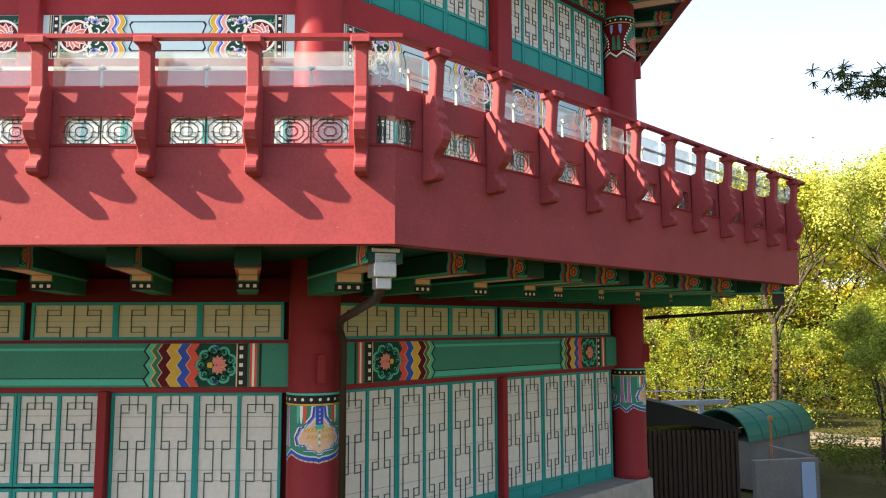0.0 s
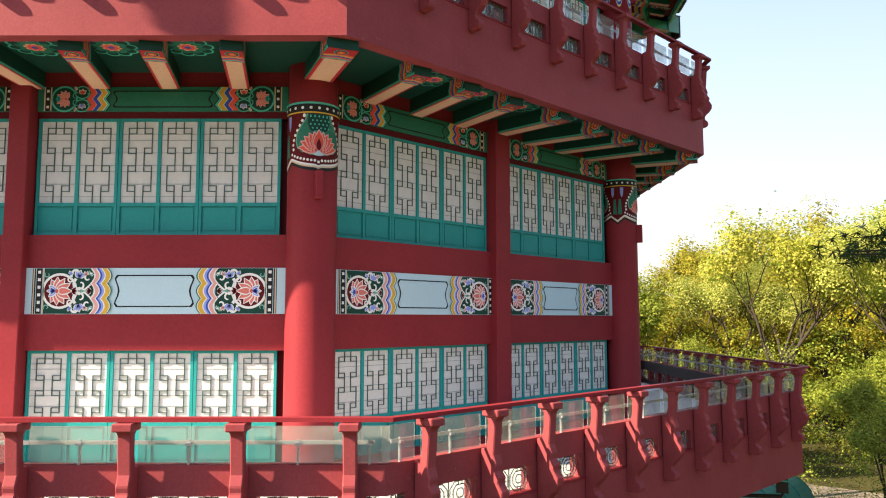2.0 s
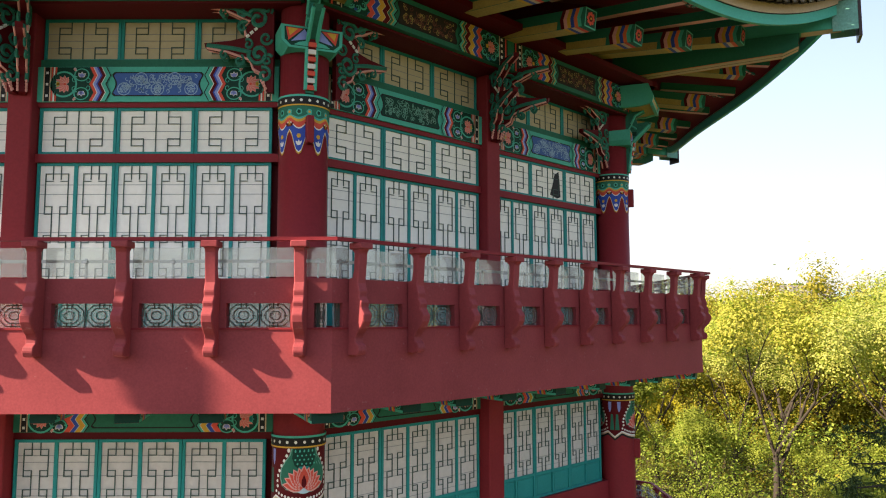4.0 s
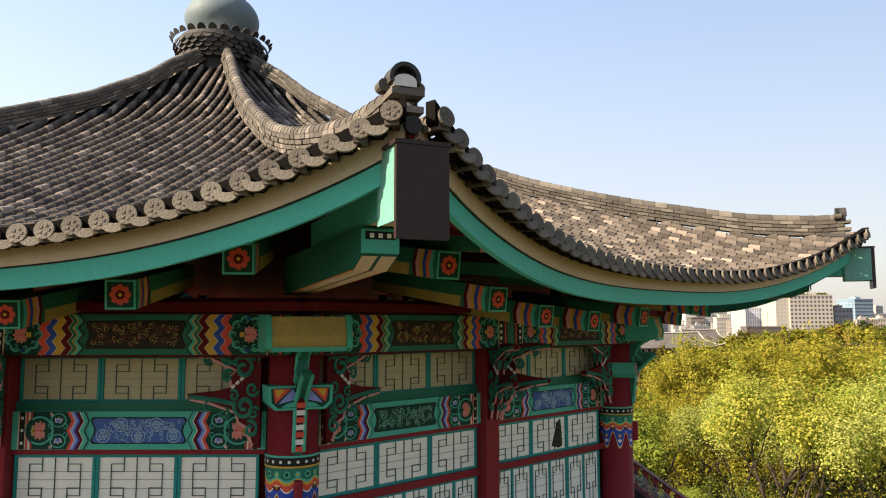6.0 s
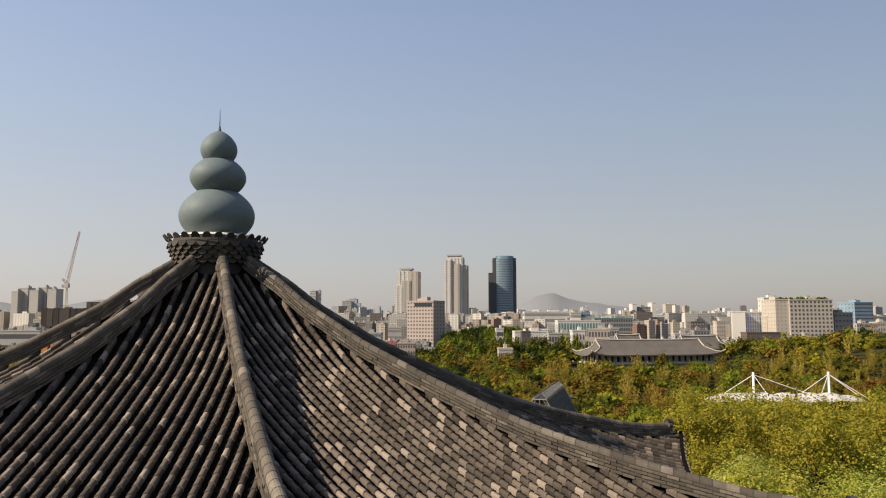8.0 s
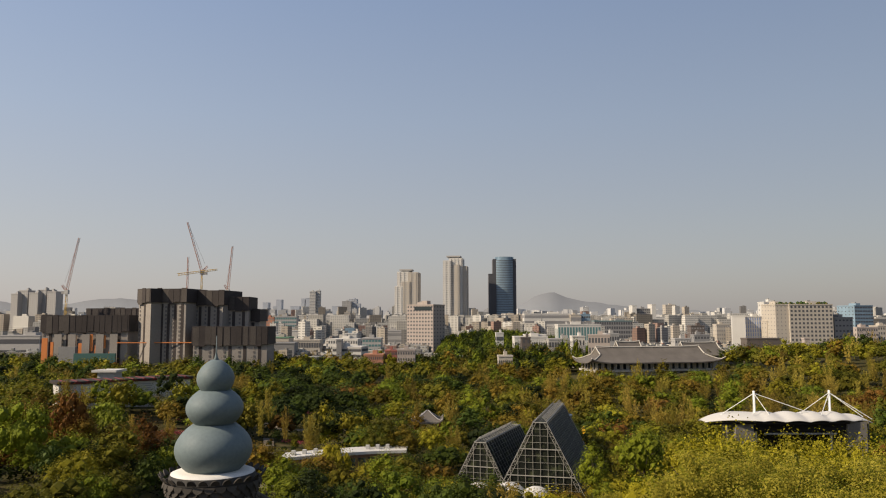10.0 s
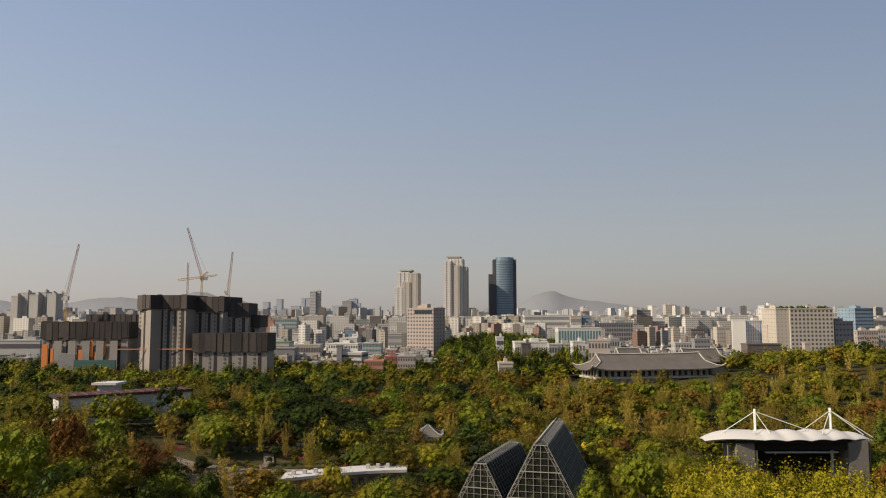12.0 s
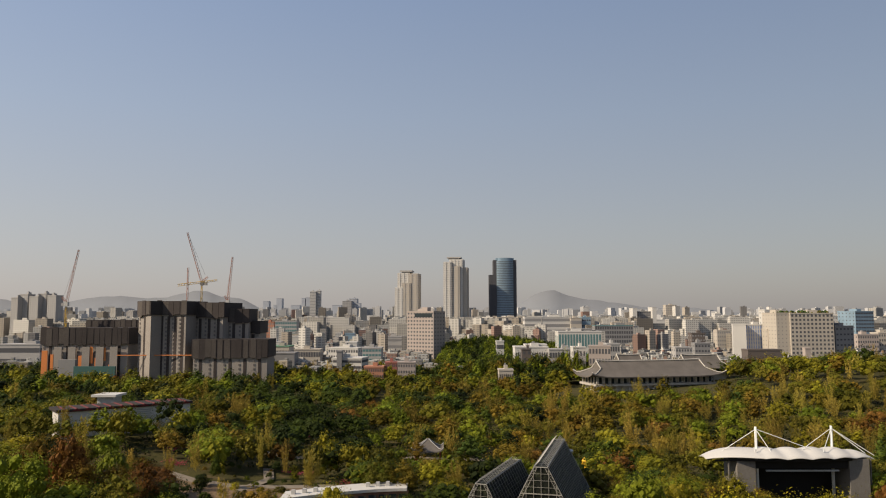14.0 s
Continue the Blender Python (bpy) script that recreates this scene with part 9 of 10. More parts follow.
def tower(label, x0, x1, y0, steps, paint, side, floors, piers, turn):
    """A high tower of several upright shafts; steps are (share from, share to, depth from, depth to, height)."""
    w = x1 - x0
    t = thing("tower", label, "tower", shift((x0 + x1) / 2, y0, CITY_G) @ Matrix.Rotation(radians(turn), 4, "Z"))
    for a, b, c, d, z, p in steps:
        put("shaft", Mesh().box(-w / 2 + w * a, -w / 2 + w * b, c, d, 0, z - CITY_G, p).data("shaft"), t)
        lines = Mesh()
        n = max(1, int((z - CITY_G) / floors))
        for j in range(n):
            zc = floors * (j + 0.6)
            lines.box(-w / 2 + w * a + 0.8, -w / 2 + w * b - 0.8, c - 0.25, c + 0.1, zc - 0.75, zc + 0.75, side)
            lines.box(-w / 2 + w * a - 0.25, -w / 2 + w * a + 0.1, c + 1, d - 1, zc - 0.75, zc + 0.75, side)
            lines.box(-w / 2 + w * b - 0.1, -w / 2 + w * b + 0.25, c + 1, d - 1, zc - 0.75, zc + 0.75, side)
        tagged(put("window_grid", lines.data("window_grid"), t, None, "narrow window bands"), kind="stuff")
        k = max(1, int(piers * (b - a)))
        strips(t, -w / 2 + w * a, -w / 2 + w * b, c, 0, z - CITY_G - 1, k, w * (b - a) / k * 0.42, 0.7, p)
        for q in (-w / 2 + w * a, -w / 2 + w * b):
            for i in range(2):
                yc = c + (d - c) * (0.28 + 0.44 * i)
                put("pier", Mesh().box(q - 0.7, q + 0.7, yc - 4, yc + 4, 0, z - CITY_G - 1, p).data("pier"), t)
    return t


# the three high towers
# paler left shafts, creamier right ones: sun from the left put into colour
t1 = tower("tall beige residential tower with set-back top", -106.5, -51.0, 1752, ((0.0, 0.36, 0, 40, 117, F_WHITE), (0.09, 0.62, 5, 45, 152, F_WHITE), (0.58, 1.0, 3, 45, 150, F_CREAM), (0.3, 0.68, 1, 20, 128, F_CREAM)), F_CREAM, F_GREY, 4.2, 7, -8)
put("crown", Mesh().box(-14, 9, 12, 34, 152 - CITY_G, 154.5 - CITY_G, F_SHADE).box(-18, 12, 8, 38, 154.5 - CITY_G, 158 - CITY_G, F_GREY).data("crown"), t1, None, "flared grey crown")
t2 = tower("tallest beige residential tower with flared crown", 9.3, 64.3, 1727, ((0.0, 0.34, -4, 40, 176, F_WHITE), (0.24, 0.82, 2, 45, 182, F_WHITE), (0.78, 1.0, 6, 42, 163, F_CREAM), (0.46, 0.7, -3, 20, 166, F_CREAM)), F_CREAM, F_GREY, 4.2, 8, -8)
put("crown", Mesh().box(-17, 8, 10, 34, 182 - CITY_G, 185 - CITY_G, F_SHADE).box(-21, 12, 7, 38, 185 - CITY_G, 188 - CITY_G, F_GREY).data("crown"), t2, None, "flared grey crown")
t3 = thing("tower", "tall blue glass tower with a curved front", "tower", shift(159, 1788, CITY_G))
half = 27.5
bow = [(-half, 8), (-half + 7, 6.5)] + [(20.5 * math.sin(a), 6.0 - 9.0 * math.cos(a)) for a in [-1.45 + 2.9 * i / 14 for i in range(15)]] + [(half - 7, 6.5), (half, 8), (half, 44), (-half, 44)]
put("shaft", fix_normals(Mesh().prism(bow, 0, 198, BLUE_GLASS, "z").data("shaft")), t3, None, "blue curtain wall")
put("shaft", Mesh().box(-half - 0.6, -half + 7, 6.0, 42, 0, 200, F_DARK).box(half - 7, half + 0.6, 6.0, 42, 0, 200, F_DARK).data("shaft"), t3, None, "dark glass corner shafts")
put("crown", fix_normals(Mesh().prism([(x * 0.8, 8 + (y - 8) * 0.8) for x, y in bow], 198, 205, BLUE_GLASS, "z").data("crown")), t3)
fl = Mesh()
for j in range(48):
    ring = [(x * 1.006, y - 0.25) for x, y in bow[2:-4]]
    fl.add([(x, y, 4.1 * j + 2 + dz) for x, y in ring for dz in (0, 1.1)], [(2 * i, 2 * i + 2, 2 * i + 3, 2 * i + 1) for i in range(len(ring) - 1)], F_DARK)
tagged(put("window_grid", fl.data("window_grid"), t3, None, "dark floor lines of the curtain wall"), kind="stuff")
block("glass_tower", "slim dark side tower of the glass tower", 120.5, 131.0, 1795, 30, 148, F_DARK)
# office block before the towers, turned towards the evening sun
fb = block("office_block", "pale brown office block with small square windows", -36.5, -4.0, 885, 26, 54.0, F_PINK, 15, 9, "grid", F_DARK, (0.5, 0.45), turn=-32)
put("top_band", Mesh().box(-8, 17, -0.3, -0.13, 62.5, 67.2, DARK_GLASS).data("top_band"), fb)
put("mast_house", Mesh().box(-3, 5, 8, 16, 69.8, 74.5, F_PINK).data("mast_house"), fb)
# sphere-roofed hall far off
thing("domed_hall", "pale domed hall far off", "building", shift(-32, 2400, 45), Mesh().lathe([(30, -60), (30, 0), (27, 14), (19, 24), (9, 29), (0.5, 30.5)], 20, F_CREAM).data("domed_hall", True))
block("apartment_slab", "long white apartment slab of a large estate", -255.5, -229.3, 1428, 14, 45.3, F_WHITE, 16, 7, "grid", F_SHADE, (0.55, 0.5))
block("apartment_slab", "long white apartment slab of a large estate", -232.2, -186.4, 1448, 14, 46.1, F_WHITE, 16, 12, "grid", F_SHADE, (0.55, 0.5))
block("apartment_tower", "slim beige apartment tower", -189.2, -177.9, 1478, 12, 51.8, F_CREAM, 18, 3, "grid", F_SHADE, (0.5, 0.5))
block("apartment_tower", "slim beige apartment tower", -176.8, -168.8, 1488, 12, 50.7, F_CREAM, 18, 2, "grid", F_SHADE, (0.5, 0.5))
block("apartment_tower", "slim white apartment tower", -165.4, -157.4, 1478, 12, 46.7, F_WHITE, 18, 2, "grid", F_SHADE, (0.5, 0.5))
block("apartment_tower", "white apartment tower with beige side", -117.4, -112.2, 1128, 10, 28.6, F_WHITE, 14, 2, "grid", F_SHADE, (0.5, 0.5))
block("apartment_tower", "white apartment tower with beige side", -111.4, -103.5, 1128, 10, 30.4, F_CREAM, 14, 2, "grid", F_SHADE, (0.5, 0.5))
block("apartment_tower", "white apartment tower with beige side", -95.4, -88.8, 1078, 10, 26.8, F_WHITE, 12, 2, "grid", F_SHADE, (0.5, 0.5))
block("slim_tower", "tall slim white twin tower far off", -382.9, -365.5, 2178, 20, 121.3, F_WHITE, 30, 2, "band", F_SHADE, (1, 0.35))
block("slim_tower", "tall slim white twin tower far off", -366.3, -353.8, 2188, 20, 124.0, F_WHITE, 30, 2, "band", F_SHADE, (1, 0.35))
# far towers: haze put into their pale blue-grey colour
block("office_tower", "grey office tower far off", -482.3, -470.5, 2578, 24, 111.8, F_HAZE)
block("office_tower", "grey office tower far off", -467.5, -452.8, 2578, 24, 113.8, F_HAZE)
block("office_tower", "pale stepped office tower far off", -327.3, -297.0, 2478, 40, 99.7, F_GREY, 22, 6, "grid", F_SHADE, (0.6, 0.4))
block("office_tower", "pale stepped office tower far off", -307.1, -280.4, 2498, 40, 107.8, F_HAZE, 22, 5, "grid", F_SHADE, (0.6, 0.4))
block("office_tower", "grey office tower far off", -279.5, -269.0, 2498, 30, 92.6, F_HAZE)
block("office_tower", "bluish office tower in the haze", -759.7, -735.5, 3178, 40, 113.0, F_HAZE)
block("office_tower", "bluish office tower in the haze", -693.5, -679.4, 3078, 40, 94.4, F_HAZE)
block("office_tower", "bluish office tower in the haze", -680.6, -658.3, 3078, 40, 122.6, F_HAZE)
block("office_tower", "bluish office tower in the haze", -600.6, -564.3, 2978, 50, 92.8, F_HAZE)
block("office_tower", "bluish office tower in the haze", -434.9, -398.6, 2978, 50, 92.8, F_HAZE)
block("office_block", "grey office block with teal top floors", -238.5, -206.9, 1078, 20, 41.4, F_GREY, 10, 12, "grid", TEAL_GLASS, (0.7, 0.5))
block("apartment_block", "reddish brown apartment block", -257.8, -244.7, 1098, 20, 40.0, F_BRICK, 10, 4, "grid", F_SHADE, (0.5, 0.4))
block("low_block", "low block under a flat green roof", -169.7, -148.4, 738, 26, 18.2, F_CREAM, 2, 14, "grid", F_DARK, (0.6, 0.5), roof=F_GREEN_ROOF)
block("low_block", "grey shed with a dark front", -149.9, -130.9, 678, 20, 14.4, F_SHADE)
block("school_block", "beige three-storey block with dark windows", -139.3, -113.5, 718, 16, 16.1, F_CREAM, 3, 16, "grid", F_DARK, (0.65, 0.5))
block("office_block", "white stepped office block", -109.3, -78.3, 738, 22, 16.5, F_WHITE, 5, 12, "grid", F_DARK, (0.6, 0.45), turn=-14)
block("office_block", "white top storeys of the stepped block", -93.4, -81.7, 753, 14, 21.8, F_WHITE)
block("office_block", "white office block with long dark window bands", -88.6, -63.0, 628, 22, 12.4, F_WHITE, 5, 7, "band", F_DARK, (1, 0.42), turn=-10)
# added slab: the white block's shaded side put into its own colour
block("office_block", "dark grey stair tower of the white office", -84.4, -80.0, 626, 8, 18.6, F_SHADE)
block("office_block", "grey-green office block with window bands", -70.0, -52.0, 698, 22, 18.2, F_GREY, 7, 6, "grid", TEAL_GLASS, (0.75, 0.45))
block("brick_block", "orange brick block at the edge of the park", -56.9, -41.2, 588, 14, 7.6, F_BRICK, 4, 9, "grid", F_DARK, (0.5, 0.45))
block("brick_block", "red brick block at the edge of the park", -40.6, -30.7, 598, 14, 10.5, F_RED_BRICK, 5, 6, "grid", F_DARK, (0.5, 0.45))
block("brick_block", "beige block at the edge of the park", -29.1, -15.0, 578, 12, 11.8, F_PINK, 5, 7, "grid", F_DARK, (0.45, 0.4))
block("low_block", "pale grey slab with parking decks", -74.0, -43.8, 978, 22, 21.5, F_GREY, 4, 3, "band", F_SHADE, (1, 0.35))
block("low_block", "blue glass office block", -128.9, -116.2, 1028, 20, 24.4, BLUE_GLASS)
block("storage_tank", "white rounded tank house", -195.8, -185.2, 978, 18, 21.9, F_WHITE)
block("low_block", "low white podium under the tall towers", 9.3, 71.8, 1478, 30, 22.9, F_WHITE, 2, 3, "band", F_SHADE, (1, 0.4))
block("office_block", "beige podium block below the glass tower", 116.0, 170.5, 1478, 36, 46.2, F_CREAM, 2, 3, "band", F_SHADE, (1, 0.3))
block("office_block", "wide white office block with long window strips", 152.4, 234.4, 1308, 30, 46.9, F_WHITE, 6, 9, "band", F_SHADE, (1, 0.5))
block("office_block", "beige office block with a flat top", 232.7, 251.6, 1298, 24, 44.9, F_CREAM, 4, 3, "band", F_SHADE, (1, 0.4))
block("office_block", "dark blue glass office block", 253.5, 269.6, 1308, 24, 45.9, BLUE_GLASS, 6, 4, "grid", F_DARK, (0.7, 0.3))
block("office_block", "dark green glass office block with a teal roof edge", 234.0, 290.8, 1098, 22, 34.1, F_SHADE, 7, 16, "grid", F_DARK, (0.7, 0.6), roof=TEAL_GLASS)
block("school_block", "white block with tall teal windows between piers", 142.3, 192.6, 858, 24, 30.2, F_WHITE, 2, 15, "grid", TEAL_GLASS, (0.66, 0.72))
block("office_block", "grey roof storey of the white block", 155.0, 183.9, 868, 14, 33.1, F_SHADE)
block("low_block", "low white rounded block beside the park", 74.0, 104.8, 678, 22, 19.7, F_WHITE, 2, 14, "grid", F_DARK, (0.6, 0.4))
block("low_block", "low white upper storey beside the park", 84.9, 105.4, 690, 14, 21.5, F_WHITE)
block("office_block", "narrow dark brown tower block", 74.1, 81.8, 618, 9, 20.3, F_BROWN, 6, 2, "grid", F_DARK, (0.4, 0.4))
block("low_block", "grey block with long window rows", 104.4, 129.5, 668, 14, 18.0, F_GREY, 3, 10, "grid", F_DARK, (0.7, 0.45))
block("low_block", "white block beside the tiled hall", 122.8, 134.0, 648, 14, 20.8, F_WHITE, 3, 4, "grid", F_DARK, (0.4, 0.4))
block("low_block", "pinkish block with dark wide windows", 135.1, 153.6, 638, 16, 22.1, F_PINK, 4, 7, "grid", F_DARK, (0.6, 0.5), turn=-12)
block("low_block", "pale block with dark wide windows", 159.8, 171.5, 678, 16, 22.4, F_GREY, 4, 5, "grid", F_DARK, (0.6, 0.5))
block("low_block", "small white block among the trees", 64.0, 72.0, 778, 12, 21.8, F_WHITE, 3, 4, "band", F_DARK, (1, 0.35))
block("villa", "white house with a brown gable among the trees", 48.5, 59.0, 538, 12, 8.6, F_CREAM, 2, 7, "grid", F_DARK, (0.5, 0.45))
block("apartment_tower", "narrow white end wall of an apartment slab", 362.3, 370.3, 1378, 26, 62.4, F_WHITE)
block("apartment_tower", "grey apartment tower with dark windows", 373.9, 401.7, 1388, 24, 56.7, F_SHADE, 16, 8, "grid", F_DARK, (0.55, 0.5))
block("apartment_tower", "pale apartment tower with flat end walls", 398.9, 406.3, 1378, 30, 64.5, F_WHITE)
block("apartment_tower", "pale grey apartment slab", 406.3, 428.5, 1378, 20, 41.2, F_WHITE)
block("office_block", "bright red clad block", 384.3, 399.4, 1228, 20, 30.2, F_RED_CLAD)
block("apartment_tower", "pale square tower far off", 663.0, 692.9, 2178, 30, 80.5, F_CREAM, 14, 6, "grid", F_SHADE, (0.5, 0.4))
block("apartment_tower", "slim white tower far off", 624.4, 638.5, 1678, 20, 53.5, F_WHITE, 14, 3, "grid", F_SHADE, (0.5, 0.4))
block("apartment_block", "beige apartment block of many storeys", 364.9, 382.0, 958, 14, 29.4, F_CREAM, 8, 6, "grid", F_SHADE, (0.5, 0.45))
block("office_block", "dark grey stepped block", 291.8, 307.4, 838, 14, 28.5, F_BROWN, 8, 5, "grid", F_SHADE, (0.5, 0.35))
block("office_block", "grey block with a dark front", 274.9, 291.3, 778, 12, 19.3, F_SHADE, 6, 5, "grid", F_DARK, (0.6, 0.4))
block("office_block", "pale grey low block", 248.1, 265.3, 758, 14, 15.8, F_GREY, 5, 6, "grid", F_DARK, (0.5, 0.4))
block("apartment_block", "white end wall of the blue-striped apartments", 316.7, 329.4, 778, 14, 39.3, F_WHITE, turn=-16)
block("apartment_block", "white apartment block with blue stripes", 331.8, 354.4, 784, 16, 38.6, F_WHITE, 12, 9, "grid", F_BLUE, (0.42, 0.8))
block("apartment_block", "white roof storey of an apartment tower", 363.5, 375.4, 808, 16, 54.8, F_WHITE, 12, 5, "grid", F_SHADE, (0.5, 0.4))
block("apartment_block", "cream block with small windows", 348.6, 358.8, 768, 14, 34.0, F_CREAM, 10, 4, "grid", F_SHADE, (0.4, 0.3))
block("hotel_block", "cream end wall of the hotel", 349.3, 365.0, 748, 34, 51.1, F_CREAM, 16, 4, "grid", F_SHADE, (0.22, 0.3))
block("hotel_block", "cream hotel block with rows of dark windows", 362.9, 407.1, 746, 30, 50.8, F_CREAM, 15, 11, "grid", F_DARK, (0.5, 0.5))
block("stair_tower", "cream ventilation tower before the hotel", 353.7, 358.6, 698, 6, 17.4, F_PINK)
block("office_block", "grey office block with a dark side wall", 412.8, 435.8, 758, 18, 37.6, F_SHADE, 9, 5, "grid", F_DARK, (0.5, 0.3), turn=18)
block("office_block", "dark blue glass office block with a slanted top", 556.1, 583.3, 978, 34, 54.1, BLUE_GLASS, 14, 7, "grid", F_DARK, (0.75, 0.35), turn=10)
block("apartment_block", "pinkish apartment block with square windows", 492.8, 517.4, 858, 18, 26.2, F_PINK, 7, 9, "grid", F_DARK, (0.5, 0.45))
block("apartment_block", "beige apartment block beside the park", 529.0, 549.5, 878, 18, 27.8, F_CREAM, 7, 7, "grid", F_DARK, (0.45, 0.45))
block("office_block", "dark brown flat block behind the trees", 270.3, 299.8, 628, 14, 19.0, F_BROWN)
block("apartment_tower", "beige block with a dark tank on its roof", 618.5, 635.9, 1128, 16, 49.5, F_CREAM, 10, 4, "grid", F_SHADE, (0.5, 0.45))
block("apartment_block", "white block behind the hotel", 578.6, 593.5, 1078, 16, 48.4, F_WHITE, 10, 4, "grid", F_SHADE, (0.5, 0.45))
block("apartment_tower", "tall grey apartment tower with pale side walls", -688.0, -675.7, 1183, 16, 79.0, F_GREY, 26, 4, "grid", F_SHADE, (0.4, 0.45), turn=-14)
block("apartment_tower", "tall grey apartment tower with pale side walls", -679.4, -664.2, 1191, 16, 84.7, F_GREY, 26, 4, "grid", F_SHADE, (0.4, 0.45), turn=-14)
block("apartment_tower", "tall grey apartment tower with pale side walls", -659.3, -642.9, 1183, 16, 80.8, F_GREY, 26, 4, "grid", F_SHADE, (0.4, 0.45), turn=-14)
block("apartment_tower", "tall grey apartment tower with pale side walls", -646.8, -634.4, 1191, 16, 85.6, F_GREY, 26, 4, "grid", F_SHADE, (0.4, 0.45), turn=-14)
block("apartment_tower", "tall grey apartment tower with pale side walls", -630.2, -614.2, 1183, 16, 82.6, F_GREY, 26, 4, "grid", F_SHADE, (0.4, 0.45), turn=-14)
block("low_block", "long pale parking deck with dark bands", -443.3, -399.6, 738, 30, 20.5, F_GREY, 3, 6, "band", F_DARK, (1, 0.4))
block("low_block", "white block behind the site", -204.9, -187.2, 878, 16, 18.3, F_WHITE, 3, 6, "grid", F_SHADE, (0.5, 0.4))
garden = Mesh()
rnd = random.Random(4)
for i in range(60):
    x, y, q = rnd.uniform(353, 404), rnd.uniform(748, 764), rnd.uniform(0.8, 1.9)
    garden.lathe([(0.3 * q, 0.0), (q, 0.8 * q), (0.8 * q, 1.5 * q), (0.1, 2.0 * q)], 6, LEAF_DARK if i % 3 else LEAF_OLIVE)
    garden.v[-24:] = [(a + x, b + y, c + 51.0) for a, b, c in garden.v[-24:]]
thing("roof_garden", "low dark shrubs along the hotel's flat roof", "shrub", None, garden.data("roof_garden"), kind="stuff")

# building site with dark nets
site = thing("construction_site", "unfinished concrete apartment blocks wrapped in dark nets", "construction site")


def raw_block(x0, x1, y0, depth, top, net, piers, turn=0.0):
    m = shift((x0 + x1) / 2, y0, 0) @ Matrix.Rotation(radians(turn), 4, "Z") @ shift(-(x0 + x1) / 2, -y0, 0)
    put("wall", Mesh().box(x0, x1, y0, y0 + depth, CITY_G, top - net, F_RAW).data("wall"), site, m, "raw concrete wall")
    put("net", Mesh().box(x0 - 1.0, x1 + 1.0, y0 - 1.2, y0 + depth + 1.0, top - net, top, F_NET).data("net"), site, m, "dark brown safety net")
    folds = max(2, int((x1 - x0) / 4.5))
    rnd = random.Random(int(abs(x0 * 7)))
    for i in range(folds):
        a = x0 - 1.0 + (x1 - x0 + 2.0) * (i + rnd.uniform(0.0, 0.25)) / folds
        put("net_sheet", Mesh().box(a, a + (x1 - x0 + 2.0) / folds * rnd.uniform(0.7, 0.97), y0 - rnd.uniform(1.3, 1.5), y0 - 1.19, top - net - rnd.uniform(-0.6, 1.6), top - rnd.uniform(-0.7, 0.8), F_NET_B if rnd.random() < 0.5 else F_NET).data("net_sheet"), site, m, "overlapping sheet of dark safety net")
    for i in range(piers):
        x = x0 + (x1 - x0) * (i + 0.5) / piers
        # dark strips stand proud of the wall: a recess's shade put into colour
        put("recess", Mesh().box(x - 1.2, x + 1.2, y0 - 0.15, y0 + 0.1, CITY_G + 4, top - net - 1, F_NET).data("recess"), site, m, "dark strip on the wall standing for a shaded recess")
    fl = int((top - net + 10) / 3.2)
    me = Mesh().box(-0.7, 0.7, y0 - 0.3, y0, -0.8, 0.8, F_OPENING).data("window")
    for i in range(piers):
        x = x0 + (x1 - x0) * (i + 0.12) / piers
        for j in range(max(fl, 0)):
            put("window", me, site, m @ shift(x, 0, -8 + 3.2 * j))


raw_block(-238.5, -221, 574, 26, 61, 11.0, 1, -38)
raw_block(-220, -196, 574, 30, 61, 11.0, 4, -12)
raw_block(-194, -170, 585, 30, 60, 12.0, 3, -12)
raw_block(-168, -152, 592, 25, 55, 11.0, 2)
raw_block(-186, -145, 600, 25, 45, 10.0, 4)
raw_block(-187.6, -130, 565, 25, 31.0, 14.0, 5)
raw_block(-311, -243, 575, 30, 40, 13.0, 5)
raw_block(-290, -240, 606, 20, 46, 14.0, 4)
for x, w, z0, z1 in ((-310, 4.5, -15, 22), (-303, 2.2, -15, 19), (-286, 3.0, 4, 24), (-281, 5.0, 8, 18), (-273, 3.2, 12, 25), (-268, 4.0, 6, 16), (-262, 2.5, 14, 24), (-257, 4.0, 4, 11)):
    put("panel", Mesh().box(x, x + w, 573.0, 573.6, z0, z1, F_ORANGE).data("panel"), site, None, "orange safety panel")
for i in range(5):
    put("pier", Mesh().box(-300 + 11 * i, -294 + 11 * i, 572.4, 573.1, CITY_G, 25, F_RAW).data("pier"), site)
put("fence", Mesh().box(-278, -246, 560, 562, CITY_G, 10.5, F_HOARDING).box(-291, -278, 562, 566, CITY_G, 15.5, F_SHADE).data("fence"), site, None, "dark green hoarding")
put("walkway", Mesh().box(-250, -190, 571.5, 572, 18.0, 18.7, F_ORANGE).data("walkway"), site, None, "orange walkway net")

CRANE_RED, CRANE_YELLOW = material("faded_red_crane_steel", (0.36, 0.19, 0.15), 0.5), material("yellow_crane_steel", (0.55, 0.34, 0.05), 0.5)


def lattice_boom(o, a, b, w, paint, n):
    a, b = Vector(a), Vector(b)
    d = (b - a).normalized()
    s = d.cross(Vector((0, 1, 0))).normalized() * w
    q = Vector((0, w, 0))
    for c in (s + q, s - q, -s):
        o.tube([a + c, b + c * 0.6], 0.17, 4, paint)
    for i in range(n):
        p, r = a + (b - a) * i / n, a + (b - a) * (i + 1) / n
        o.tube([p + s, r - s], 0.1, 3, paint)
        o.tube([p - s, r + s], 0.1, 3, paint)


